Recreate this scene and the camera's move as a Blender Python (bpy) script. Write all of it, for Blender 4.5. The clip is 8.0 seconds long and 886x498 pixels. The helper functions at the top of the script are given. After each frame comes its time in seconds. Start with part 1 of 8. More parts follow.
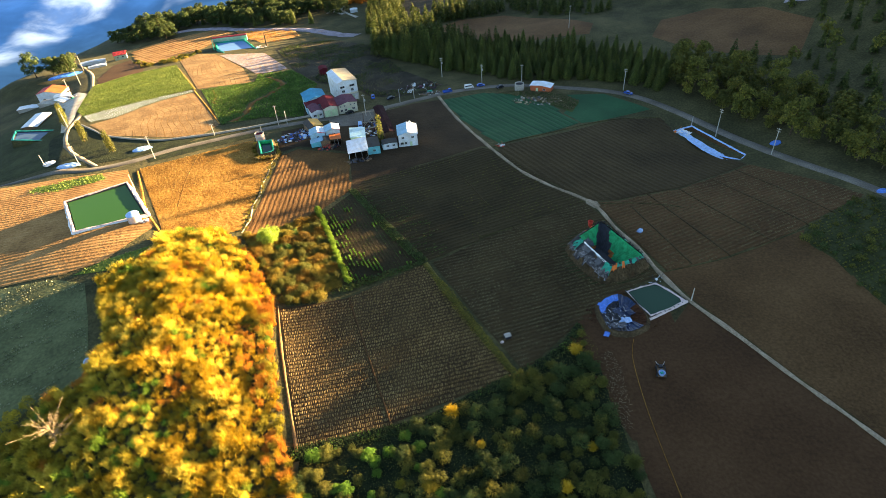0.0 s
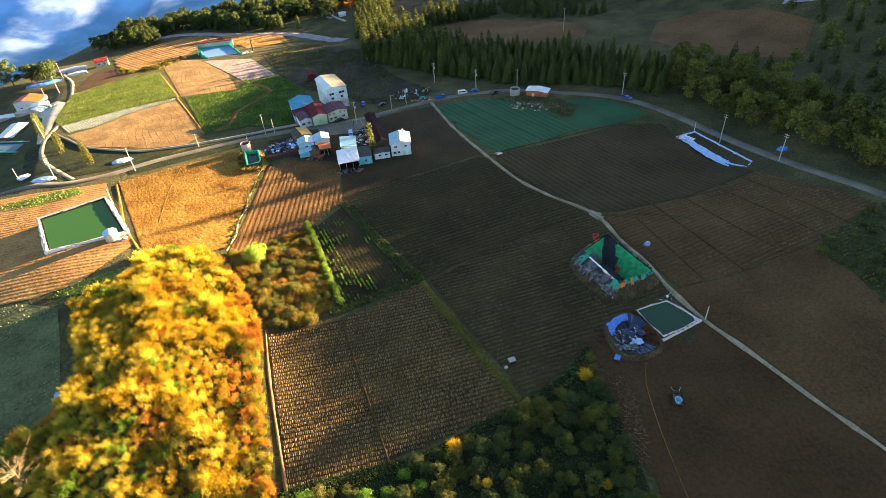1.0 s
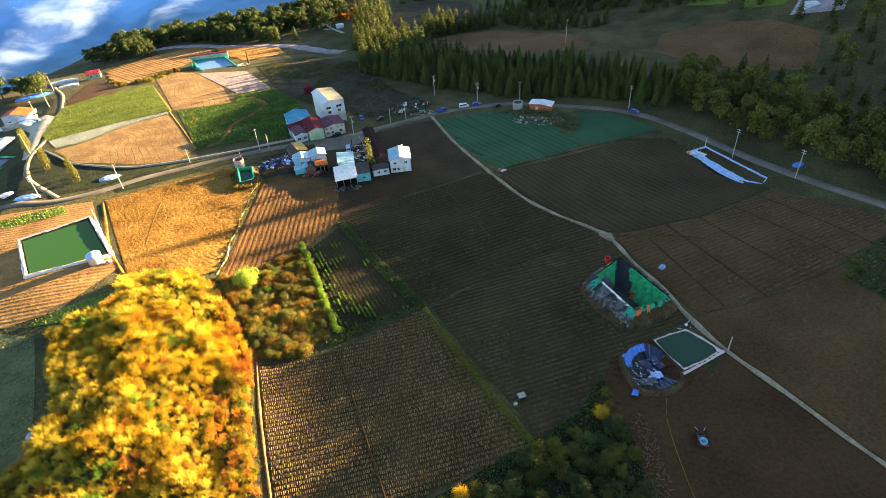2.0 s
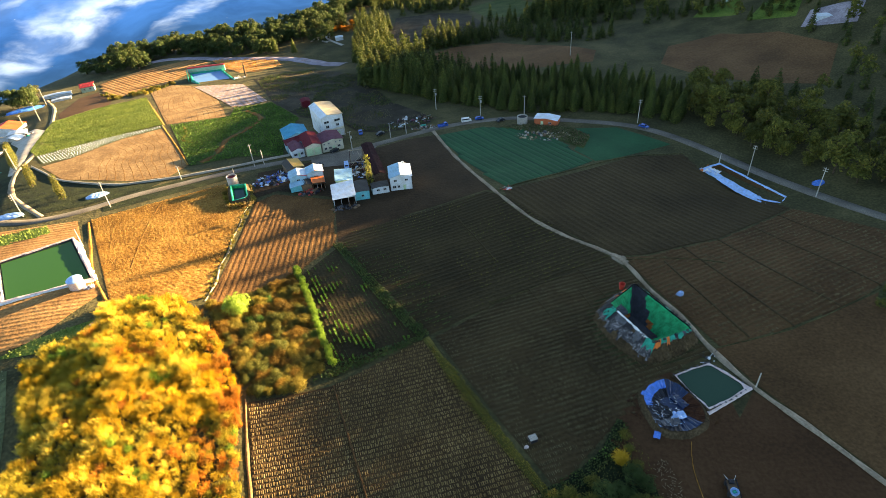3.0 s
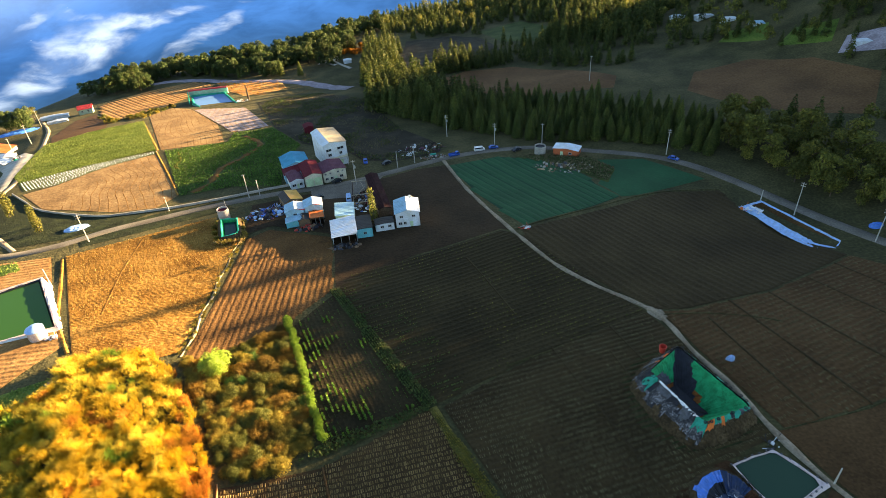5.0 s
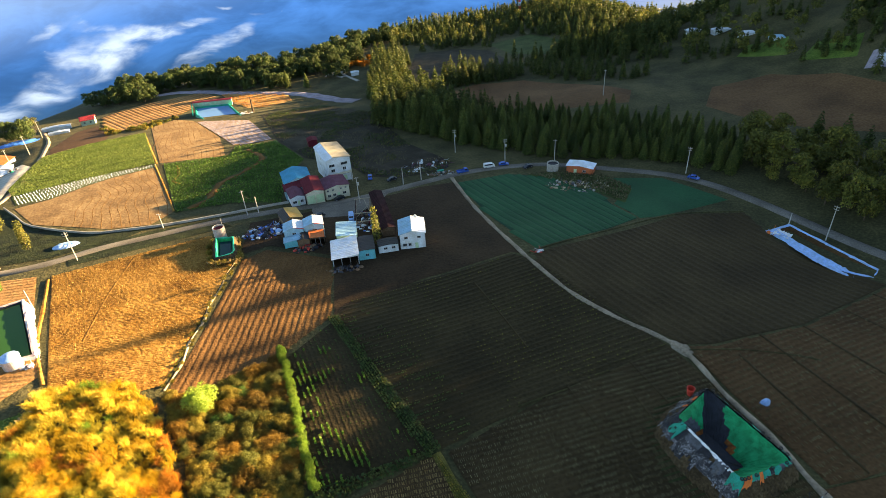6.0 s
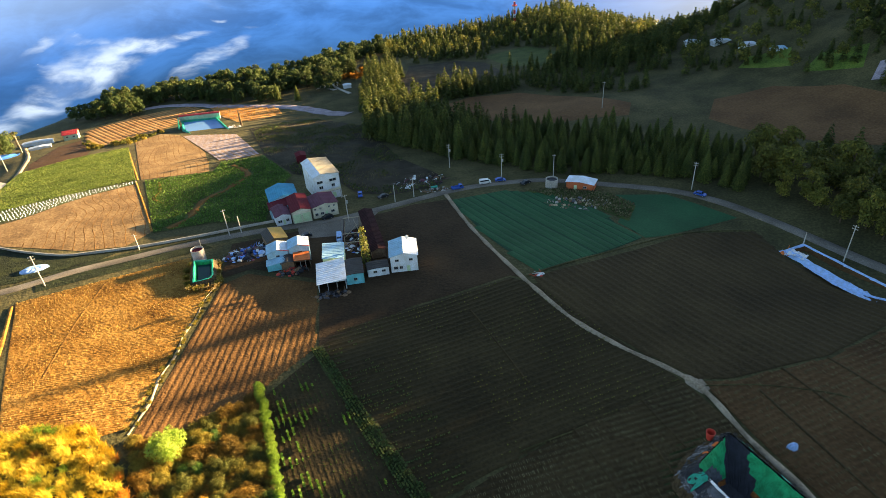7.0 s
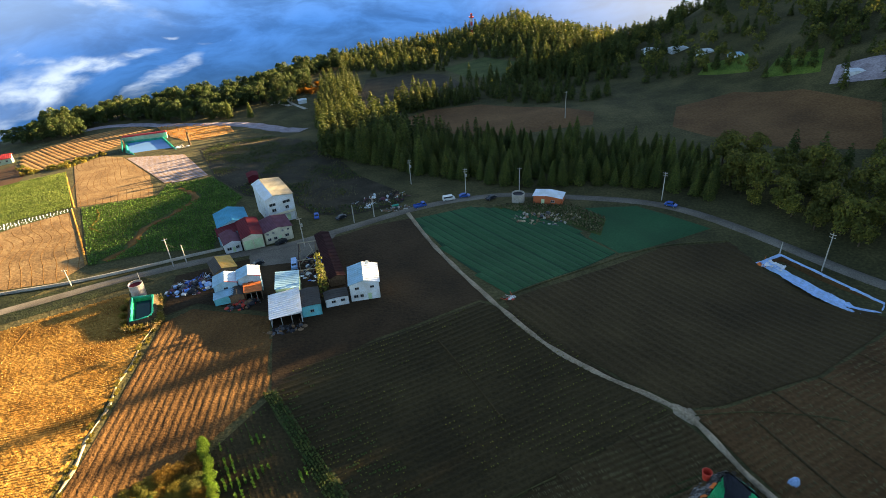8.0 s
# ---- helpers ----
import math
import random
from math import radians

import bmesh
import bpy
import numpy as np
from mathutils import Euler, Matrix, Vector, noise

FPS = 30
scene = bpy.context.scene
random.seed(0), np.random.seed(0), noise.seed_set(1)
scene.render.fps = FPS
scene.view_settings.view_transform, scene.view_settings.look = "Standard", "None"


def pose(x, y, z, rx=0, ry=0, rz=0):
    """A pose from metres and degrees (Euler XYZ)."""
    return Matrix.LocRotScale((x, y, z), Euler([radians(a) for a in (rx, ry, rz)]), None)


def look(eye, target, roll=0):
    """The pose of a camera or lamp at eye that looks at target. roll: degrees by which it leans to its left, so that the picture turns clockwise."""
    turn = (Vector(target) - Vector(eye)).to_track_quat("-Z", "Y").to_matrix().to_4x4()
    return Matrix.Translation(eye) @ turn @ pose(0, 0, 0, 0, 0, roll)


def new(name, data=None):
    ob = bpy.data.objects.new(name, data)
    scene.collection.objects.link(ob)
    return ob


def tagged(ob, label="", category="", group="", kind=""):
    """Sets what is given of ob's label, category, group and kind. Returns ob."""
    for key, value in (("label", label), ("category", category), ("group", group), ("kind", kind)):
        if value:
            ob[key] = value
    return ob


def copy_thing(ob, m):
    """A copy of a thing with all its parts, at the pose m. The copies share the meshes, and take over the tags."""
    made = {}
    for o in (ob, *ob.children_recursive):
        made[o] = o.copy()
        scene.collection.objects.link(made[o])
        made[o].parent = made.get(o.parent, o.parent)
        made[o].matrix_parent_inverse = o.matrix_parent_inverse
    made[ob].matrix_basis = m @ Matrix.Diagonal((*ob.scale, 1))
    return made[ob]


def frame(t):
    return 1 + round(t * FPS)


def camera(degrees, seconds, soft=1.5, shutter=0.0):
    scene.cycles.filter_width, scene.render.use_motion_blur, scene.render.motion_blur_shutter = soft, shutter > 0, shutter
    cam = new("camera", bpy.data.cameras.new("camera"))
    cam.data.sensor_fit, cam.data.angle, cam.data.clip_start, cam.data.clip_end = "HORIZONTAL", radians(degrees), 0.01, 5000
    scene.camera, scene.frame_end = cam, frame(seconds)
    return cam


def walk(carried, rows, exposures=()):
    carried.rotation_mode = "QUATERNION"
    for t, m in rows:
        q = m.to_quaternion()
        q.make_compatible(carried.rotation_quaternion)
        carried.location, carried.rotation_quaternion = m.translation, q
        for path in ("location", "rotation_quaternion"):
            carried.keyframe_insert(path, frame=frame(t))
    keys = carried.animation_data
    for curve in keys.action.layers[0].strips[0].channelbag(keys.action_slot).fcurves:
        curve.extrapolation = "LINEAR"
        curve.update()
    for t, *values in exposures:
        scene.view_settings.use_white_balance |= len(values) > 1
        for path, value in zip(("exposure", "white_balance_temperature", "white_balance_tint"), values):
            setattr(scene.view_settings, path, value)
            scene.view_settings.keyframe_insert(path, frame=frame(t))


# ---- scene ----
cam = camera(74.1, 8.0, soft=0.55)
METRES, EYE, TILT, LEAN, TURN = 95.0, 122.0, -39.0, 3.8, 0.0
ROWS = [
    (0.0, 0.0, 0.0, 0.0, 0.0, 0.0, -0.0),
    (0.5, -0.0109, 0.0527, 0.021, -0.61, 0.0, 0.48),
    (1.0, -0.0199, 0.1102, 0.0456, -0.86, 0.27, 0.7),
    (1.5, -0.0278, 0.1635, 0.0675, -1.01, 0.73, 0.79),
    (3.0, -0.0419, 0.3328, 0.135, -1.11, 2.31, 0.82),
    (3.5, -0.0449, 0.3868, 0.1562, -1.14, 2.81, 0.8),
    (4.0, -0.0459, 0.4457, 0.1794, -1.07, 3.36, 0.7),
    (4.5, -0.046, 0.501, 0.2011, -0.8, 3.87, 0.44),
    (6.0, -0.0429, 0.6777, 0.2732, 0.3, 5.56, -0.6),
    (6.5, -0.0407, 0.7354, 0.2963, 0.33, 6.11, -0.68),
    (7.0, -0.037, 0.7993, 0.3226, -0.09, 6.68, -0.32),
    (7.5, -0.0336, 0.8586, 0.347, -1.26, 7.24, 0.63),
    (8.0, -0.0291, 0.9239, 0.3739, -3.16, 7.79, 2.19),
]
walk(cam, [(t, pose(0, 0, EYE, TILT, LEAN, TURN) @ pose(METRES * x, METRES * y, METRES * z, 90 + pitch, roll, yaw)) for t, x, y, z, yaw, pitch, roll in ROWS],
     [(0.0, 3.97, 7000, 10), (4.5, 3.8, 7000, 10), (8.0, 3.57, 6950, 10)])

# ---- light ----
SUN_AZ, SUN_EL = 60.0, 7.0
world = bpy.data.worlds.new("world")
scene.world = world
world.use_nodes = True
wn = world.node_tree.nodes
sky = wn.new("ShaderNodeTexSky")
sky.sky_type, sky.sun_disc = "NISHITA", False
sky.sun_elevation, sky.sun_rotation = radians(SUN_EL), radians(SUN_AZ)
sky.altitude, sky.dust_density = 2400, 1.5
wn["Background"].inputs["Strength"].default_value = 0.041
world.node_tree.links.new(sky.outputs[0], wn["Background"].inputs["Color"])
sun = new("sun", bpy.data.lights.new("sun", "SUN"))
sun.data.energy, sun.data.angle, sun.data.color = 5.0, radians(0.5), (1.0, 0.71, 0.36)
sa, se = radians(SUN_AZ), radians(SUN_EL)
sun.matrix_world = look((math.sin(sa) * math.cos(se) * 500, math.cos(sa) * math.cos(se) * 500, math.sin(se) * 500), (0, 0, 0))


# ---- materials ----
def shade_base(name, rough=0.8, metal=0.0, spec=0.3):
    m = bpy.data.materials.new(name)
    m.use_nodes = True
    b = m.node_tree.nodes["Principled BSDF"]
    b.inputs["Roughness"].default_value, b.inputs["Metallic"].default_value = rough, metal
    b.inputs["Specular IOR Level"].default_value = spec
    return m, m.node_tree.nodes, m.node_tree.links, b


def ramp(nodes, stops):
    r = nodes.new("ShaderNodeValToRGB")
    e = r.color_ramp.elements
    while len(e) < len(stops):
        e.new(0.5)
    for k, (p, c) in enumerate(stops):
        e[k].position, e[k].color = p, (*c, 1)
    return r


def rough_ground(name, dark, mid, light, big=18.0, small=0.6, relief=0.25, rough=0.95, spec=0.15):
    """Soil, stone, plaster: patches of tens of metres and grain under a metre, with a bump."""
    m, n, l, b = shade_base(name, rough, 0, spec)
    pos = n.new("ShaderNodeNewGeometry")
    t1, t2, t3 = (n.new("ShaderNodeTexNoise") for _ in range(3))
    for t, s, d in ((t1, 1 / big, 4), (t2, 1 / small, 5), (t3, 0.35 / small, 3)):
        t.inputs["Scale"].default_value, t.inputs["Detail"].default_value = s, d
        l.new(pos.outputs["Position"], t.inputs["Vector"])
    mix = n.new("ShaderNodeMath")
    mix.operation = "MULTIPLY_ADD"
    mix.inputs[1].default_value = 0.5
    l.new(t2.outputs["Fac"], mix.inputs[0])
    half = n.new("ShaderNodeMath")
    half.operation = "MULTIPLY_ADD"
    half.inputs[1].default_value, half.inputs[2].default_value = 0.5, 0.0
    l.new(t1.outputs["Fac"], half.inputs[0])
    l.new(half.outputs[0], mix.inputs[2])
    r = ramp(n, ((0.36, dark), (0.5, mid), (0.66, light)))
    l.new(mix.outputs[0], r.inputs[0])
    l.new(r.outputs[0], b.inputs["Base Color"])
    bp = n.new("ShaderNodeBump")
    bp.inputs["Strength"].default_value, bp.inputs["Distance"].default_value = 0.9, relief
    add = n.new("ShaderNodeMath")
    l.new(t2.outputs["Fac"], add.inputs[0])
    l.new(t3.outputs["Fac"], add.inputs[1])
    l.new(add.outputs[0], bp.inputs["Height"])
    l.new(bp.outputs[0], b.inputs["Normal"])
    return m


def painted(name, col, rough=0.55, metal=0.0, dirt=0.25, scale=1.2, spec=0.4):
    """Painted or coated surface with faint dirt at two scales."""
    m, n, l, b = shade_base(name, rough, metal, spec)
    pos = n.new("ShaderNodeNewGeometry")
    t1, t2 = n.new("ShaderNodeTexNoise"), n.new("ShaderNodeTexNoise")
    t1.inputs["Scale"].default_value, t2.inputs["Scale"].default_value = 0.35 * scale, 3.5 * scale
    for t in (t1, t2):
        t.inputs["Detail"].default_value = 4
        l.new(pos.outputs["Position"], t.inputs["Vector"])
    add = n.new("ShaderNodeMath")
    l.new(t1.outputs["Fac"], add.inputs[0])
    l.new(t2.outputs["Fac"], add.inputs[1])
    lo = tuple(c * (1 - dirt) * f for c, f in zip(col, (0.95, 0.9, 0.82)))
    r = ramp(n, ((0.38, lo), (0.62, col)))
    h = n.new("ShaderNodeMath")
    h.operation = "MULTIPLY"
    h.inputs[1].default_value = 0.5
    l.new(add.outputs[0], h.inputs[0])
    l.new(h.outputs[0], r.inputs[0])
    l.new(r.outputs[0], b.inputs["Base Color"])
    return m


def leafy(name, stops, through_light=0.4, vary=0.12):
    """Foliage: each leaf clump has its colour, each plant its own shade, and light comes through."""
    m, n, l, b = shade_base(name, 0.7, 0, 0.2)
    geo, info = n.new("ShaderNodeNewGeometry"), n.new("ShaderNodeObjectInfo")
    big = n.new("ShaderNodeTexNoise")
    big.inputs["Scale"].default_value = 0.12
    l.new(geo.outputs["Position"], big.inputs["Vector"])
    mx = n.new("ShaderNodeMath")
    mx.operation = "MULTIPLY_ADD"
    mx.inputs[1].default_value = 0.5
    l.new(geo.outputs["Random Per Island"], mx.inputs[0])
    half = n.new("ShaderNodeMath")
    half.operation = "MULTIPLY_ADD"
    half.inputs[1].default_value, half.inputs[2].default_value = 0.9, -0.2
    l.new(big.outputs["Fac"], half.inputs[0])
    l.new(half.outputs[0], mx.inputs[2])
    r = ramp(n, stops)
    l.new(mx.outputs[0], r.inputs[0])
    hsv = n.new("ShaderNodeHueSaturation")
    val = n.new("ShaderNodeMapRange")
    val.inputs["To Min"].default_value, val.inputs["To Max"].default_value = 1 - 2 * vary, 1 + 2 * vary
    l.new(info.outputs["Random"], val.inputs["Value"])
    l.new(val.outputs[0], hsv.inputs["Value"])
    l.new(r.outputs[0], hsv.inputs["Color"])
    l.new(hsv.outputs[0], b.inputs["Base Color"])
    tr = n.new("ShaderNodeBsdfTranslucent")
    l.new(hsv.outputs[0], tr.inputs["Color"])
    ms = n.new("ShaderNodeMixShader")
    ms.inputs[0].default_value = through_light
    l.new(b.outputs[0], ms.inputs[1])
    l.new(tr.outputs[0], ms.inputs[2])
    l.new(ms.outputs[0], n["Material Output"].inputs["Surface"])
    return m


def water(name, col, rough=0.1):
    m, n, l, b = shade_base(name, rough, 0, 0.12)
    b.inputs["Base Color"].default_value = (*col, 1)
    t = n.new("ShaderNodeTexNoise")
    t.inputs["Scale"].default_value, t.inputs["Detail"].default_value = 0.8, 3
    bp = n.new("ShaderNodeBump")
    bp.inputs["Strength"].default_value, bp.inputs["Distance"].default_value = 0.15, 0.05
    pos = n.new("ShaderNodeNewGeometry")
    l.new(pos.outputs["Position"], t.inputs["Vector"])
    l.new(t.outputs["Fac"], bp.inputs["Height"])
    l.new(bp.outputs[0], b.inputs["Normal"])
    return m


GRASS = rough_ground("dry_grass", (0.026, 0.027, 0.012), (0.053, 0.05, 0.021), (0.1, 0.086, 0.038), 14, 0.8, 0.3)
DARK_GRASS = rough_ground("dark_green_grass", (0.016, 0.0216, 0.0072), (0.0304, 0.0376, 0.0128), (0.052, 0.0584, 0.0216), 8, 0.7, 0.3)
RIDGE_SOIL = rough_ground("orange_ridge_soil", (0.17, 0.088, 0.032), (0.26, 0.14, 0.05), (0.36, 0.21, 0.085), 9, 0.8, 0.15)
VERGE = rough_ground("green_grass", (0.035, 0.06, 0.012), (0.08, 0.13, 0.02), (0.16, 0.2, 0.04), 9, 0.6, 0.3)
SOIL_DARK = rough_ground("dark_soil", (0.042, 0.0222, 0.009), (0.071, 0.0384, 0.0155), (0.102, 0.0585, 0.0255), 22, 0.7, 0.2)
SOIL_RED = rough_ground("red_brown_soil", (0.0774, 0.037, 0.0096), (0.1302, 0.0647, 0.0168), (0.198, 0.1058, 0.0304), 16, 0.7, 0.25)
STUBBLE = rough_ground("stubble_soil", (0.1235, 0.0559, 0.0097), (0.2375, 0.1204, 0.0232), (0.38, 0.2107, 0.0525), 12, 0.9, 0.35)
ROW_SOIL = rough_ground("stubble_row_soil", (0.028, 0.0165, 0.0075), (0.05, 0.03, 0.0125), (0.085, 0.052, 0.022), 12, 0.7, 0.25)
SOIL_TAN = rough_ground("tan_soil", (0.115, 0.068, 0.03), (0.18, 0.112, 0.05), (0.26, 0.175, 0.085), 9, 0.9, 0.15)
CROP_GROUND = rough_ground("crop_ground", (0.022, 0.036, 0.009), (0.042, 0.062, 0.016), (0.075, 0.09, 0.028), 9, 0.7, 0.2)
SOIL_PALE = rough_ground("pale_soil", (0.17, 0.145, 0.17), (0.25, 0.22, 0.26), (0.36, 0.33, 0.38), 6, 0.9, 0.15)
# darkened so that part of the UP and VEG shade is colour
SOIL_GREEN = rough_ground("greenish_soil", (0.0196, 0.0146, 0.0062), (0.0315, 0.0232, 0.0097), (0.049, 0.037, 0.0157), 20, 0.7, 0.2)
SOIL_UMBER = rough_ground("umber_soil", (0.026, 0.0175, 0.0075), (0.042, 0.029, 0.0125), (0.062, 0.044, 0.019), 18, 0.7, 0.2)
ALGAE = rough_ground("grey_green_field", (0.054, 0.0608, 0.028), (0.0864, 0.0988, 0.0434), (0.1296, 0.1444, 0.0665), 9, 0.9, 0.2)
CLEARING = rough_ground("clearing_soil", (0.07, 0.037, 0.016), (0.11, 0.058, 0.025), (0.16, 0.09, 0.04), 20, 0.9, 0.3)
NET_DARK = rough_ground("dark_net_gap", (0.004, 0.03, 0.015), (0.007, 0.042, 0.022), (0.011, 0.056, 0.03), 10, 0.5, 0.08)
NET_TEAL = rough_ground("teal_shade_net", (0.0068, 0.0476, 0.0188), (0.0102, 0.0656, 0.0255), (0.0153, 0.0886, 0.036), 14, 0.5, 0.08, 0.8)
ASPHALT = rough_ground("worn_asphalt", (0.08, 0.072, 0.062), (0.125, 0.113, 0.098), (0.19, 0.175, 0.155), 9, 0.4, 0.03)
GRAVEL = rough_ground("pale_dirt_path", (0.138, 0.11, 0.0788), (0.23, 0.187, 0.1365), (0.3565, 0.297, 0.2205), 6, 0.5, 0.08)
CONCRETE = rough_ground("weathered_concrete", (0.22, 0.21, 0.19), (0.34, 0.32, 0.29), (0.46, 0.44, 0.4), 5, 0.35, 0.04, 0.85)
STONE = rough_ground("dry_stone", (0.2, 0.16, 0.1), (0.36, 0.29, 0.19), (0.5, 0.42, 0.3), 3, 0.4, 0.1)
RUST_GRASS = rough_ground("rust_coloured_grass", (0.2, 0.095, 0.03), (0.34, 0.175, 0.055), (0.48, 0.29, 0.1), 9, 0.8, 0.3)
WALL_WHITE = painted("white_plaster", (0.66, 0.73, 0.82))
WALL_CREAM = painted("cream_plaster", (0.66, 0.64, 0.52))
WALL_BLUE = painted("light_blue_cladding", (0.3, 0.52, 0.68))
WALL_AQUA = painted("aqua_plaster", (0.13, 0.5, 0.62))
WALL_MINT = painted("mint_panel", (0.52, 0.7, 0.46))
WALL_GREEN = painted("pale_green_wall", (0.4, 0.55, 0.45))
ROOF_WHITE = painted("white_sheet_metal", (0.62, 0.71, 0.84), 0.4, 0.0, 0.2)
ROOF_BEIGE = painted("beige_roof", (0.27, 0.27, 0.24), 0.8, spec=0.2)
ROOF_BLUE = painted("blue_roof", (0.05, 0.3, 0.5), 0.6, spec=0.2)
ROOF_PALEBLUE = painted("pale_blue_roof", (0.26, 0.48, 0.68), 0.45)
ROOF_MAROON = painted("maroon_roof", (0.12, 0.014, 0.025), 0.7, spec=0.15)
ROOF_PURPLE = painted("faded_purple_roof", (0.13, 0.055, 0.085), 0.7, spec=0.15)
ROOF_RUST = painted("dark_rusty_roof", (0.036, 0.012, 0.015), 0.8, 0, 0.6, spec=0.12)
ROOF_RED = painted("red_roof", (0.55, 0.05, 0.05), 0.5)
ROOF_YELLOW = painted("yellow_sheet", (0.55, 0.33, 0.06), 0.5)
ROOF_ORANGE = painted("orange_sheet", (0.6, 0.16, 0.04), 0.5)
ROOF_DARK = painted("dark_roof", (0.05, 0.045, 0.045), 0.7)
RED_PAINT = painted("red_paint", (0.55, 0.06, 0.04), 0.45)
RED_BRICKY = painted("orange_red_wall", (0.5, 0.13, 0.05), 0.7)
TARP_BLUE = painted("blue_tarpaulin", (0.06, 0.22, 0.75), 0.4, 0, 0.35, 3)
TARP_LIGHT = painted("light_blue_sheet", (0.3, 0.5, 0.88), 0.4, 0, 0.3, 3)
TARP_NAVY = painted("navy_liner", (0.008, 0.026, 0.085), 0.35, 0, 0.4, 3)
TARP_WHITE = painted("white_plastic_sheet", (0.7, 0.74, 0.82), 0.4, 0, 0.3, 3)
TARP_PINK = painted("pinkish_plastic_sheet", (0.58, 0.48, 0.5), 0.4, 0, 0.3, 3)
LINER_GREEN = painted("green_liner", (0.006, 0.34, 0.125), 0.55, 0, 0.55, 2, 0.15)
LINER_TEAL = painted("teal_liner", (0.006, 0.31, 0.23), 0.5, 0, 0.4, 2, 0.2)
LINER_DARK = painted("dark_liner", (0.022, 0.024, 0.034), 0.5, 0, 0.5, 2, 0.2)
LINER_GREY = painted("grey_liner", (0.085, 0.092, 0.115), 0.45, 0, 0.7, 3)
FURROW_SOIL = rough_ground("furrowed_brown_soil", (0.048, 0.024, 0.008), (0.092, 0.046, 0.015), (0.15, 0.078, 0.027), 14, 0.5, 0.25)
# soil colour blackened to deepen the shade round the farmhouses
SHADE_BLACK_SOIL = rough_ground("shade_black_soil", (0.019, 0.0115, 0.006), (0.034, 0.021, 0.0105), (0.052, 0.033, 0.017), 14, 0.7, 0.2)
SCRUB_FLOOR = rough_ground("brown_scrub_floor", (0.014, 0.0125, 0.009), (0.028, 0.025, 0.017), (0.055, 0.046, 0.033), 7, 0.6, 0.3)
PATH_GRASS = rough_ground("olive_path_grass", (0.045, 0.042, 0.01), (0.08, 0.072, 0.016), (0.13, 0.11, 0.028), 5, 0.4, 0.3)
# dark brown soil, also the painted shade of DARK_L
SHADE_BROWN_SOIL = rough_ground("dark_brown_shade_soil", (0.034, 0.0165, 0.0075), (0.052, 0.026, 0.0115), (0.07, 0.037, 0.017), 16, 0.8, 0.18)
DARK_RED_EARTH = rough_ground("dark_red_earth", (0.022, 0.009, 0.005), (0.045, 0.018, 0.009), (0.08, 0.034, 0.016), 2, 0.4, 0.15)
# near-black: thicket floor, and painted shade on the road banks
UNDERGROWTH_SHADE = rough_ground("dark_undergrowth_shade", (0.004, 0.007, 0.003), (0.012, 0.018, 0.007), (0.03, 0.04, 0.014), 4, 0.4, 0.3)
TORN_SKIN = rough_ground("torn_grey_sheet", (0.018, 0.02, 0.026), (0.05, 0.05, 0.055), (0.26, 0.26, 0.29), 1.6, 0.35, 0.2, 0.6)
BERM_EARTH = rough_ground("berm_earth", (0.028, 0.02, 0.011), (0.055, 0.038, 0.02), (0.1, 0.072, 0.04), 4, 0.5, 0.2)
RUST_EARTH = rough_ground("rusty_earth", (0.07, 0.028, 0.012), (0.17, 0.06, 0.018), (0.34, 0.12, 0.03), 2, 0.4, 0.15)
ORANGE_CLOTH = painted("orange_cloth", (0.65, 0.16, 0.03), 0.8)
RUBBER = painted("black_rubber", (0.02, 0.02, 0.022), 0.8, 0, 0.2)
GLASS = painted("dark_window_glass", (0.02, 0.028, 0.04), 0.08, 0, 0.1, 1, 0.6)
STEEL = painted("galvanised_steel", (0.5, 0.52, 0.54), 0.4, 0.7, 0.3)
TANK_METAL = painted("pale_tank_metal", (0.6, 0.56, 0.55), 0.4, 0.2, 0.4)
POLE_CONC = painted("concrete_pole", (0.42, 0.41, 0.39), 0.85)
WOOD_OLD = painted("old_timber", (0.2, 0.13, 0.08), 0.85, 0, 0.5, 4)
CAR_BLUE = painted("blue_car_paint", (0.03, 0.1, 0.42), 0.25, 0.1, 0.15)
CAR_WHITE = painted("white_car_paint", (0.7, 0.72, 0.75), 0.25, 0.0, 0.15)
CAR_DARK = painted("dark_car_paint", (0.02, 0.025, 0.035), 0.25, 0.1, 0.15)
BARK = rough_ground("bark", (0.04, 0.028, 0.018), (0.075, 0.055, 0.038), (0.13, 0.1, 0.07), 2, 0.2, 0.05)
BARE_WOOD = rough_ground("pale_bare_branches", (0.12, 0.09, 0.055), (0.19, 0.145, 0.09), (0.26, 0.2, 0.13), 2, 0.2, 0.05)
RUST_LEAF = leafy("rust_leaves", ((0.1, (0.22, 0.13, 0.02)), (0.5, (0.4, 0.18, 0.02)), (0.9, (0.36, 0.1, 0.02))), 0.45)
LIME_LEAF = leafy("lime_green_leaves", ((0.1, (0.06, 0.12, 0.012)), (0.5, (0.15, 0.25, 0.025)), (0.9, (0.28, 0.36, 0.05))), 0.4)
OLIVE_LEAF = leafy("olive_leaves", ((0.1, (0.045, 0.055, 0.012)), (0.5, (0.09, 0.1, 0.02)), (0.9, (0.2, 0.17, 0.03))), 0.35)
CONIFER_LEAF = leafy("conifer_needles", ((0.1, (0.03, 0.05, 0.013)), (0.5, (0.065, 0.09, 0.02)), (0.9, (0.14, 0.145, 0.03))), 0.35)
BROAD_LEAF = leafy("dark_broad_leaves", ((0.1, (0.025, 0.045, 0.014)), (0.5, (0.045, 0.075, 0.02)), (0.9, (0.1, 0.11, 0.03))), 0.3)
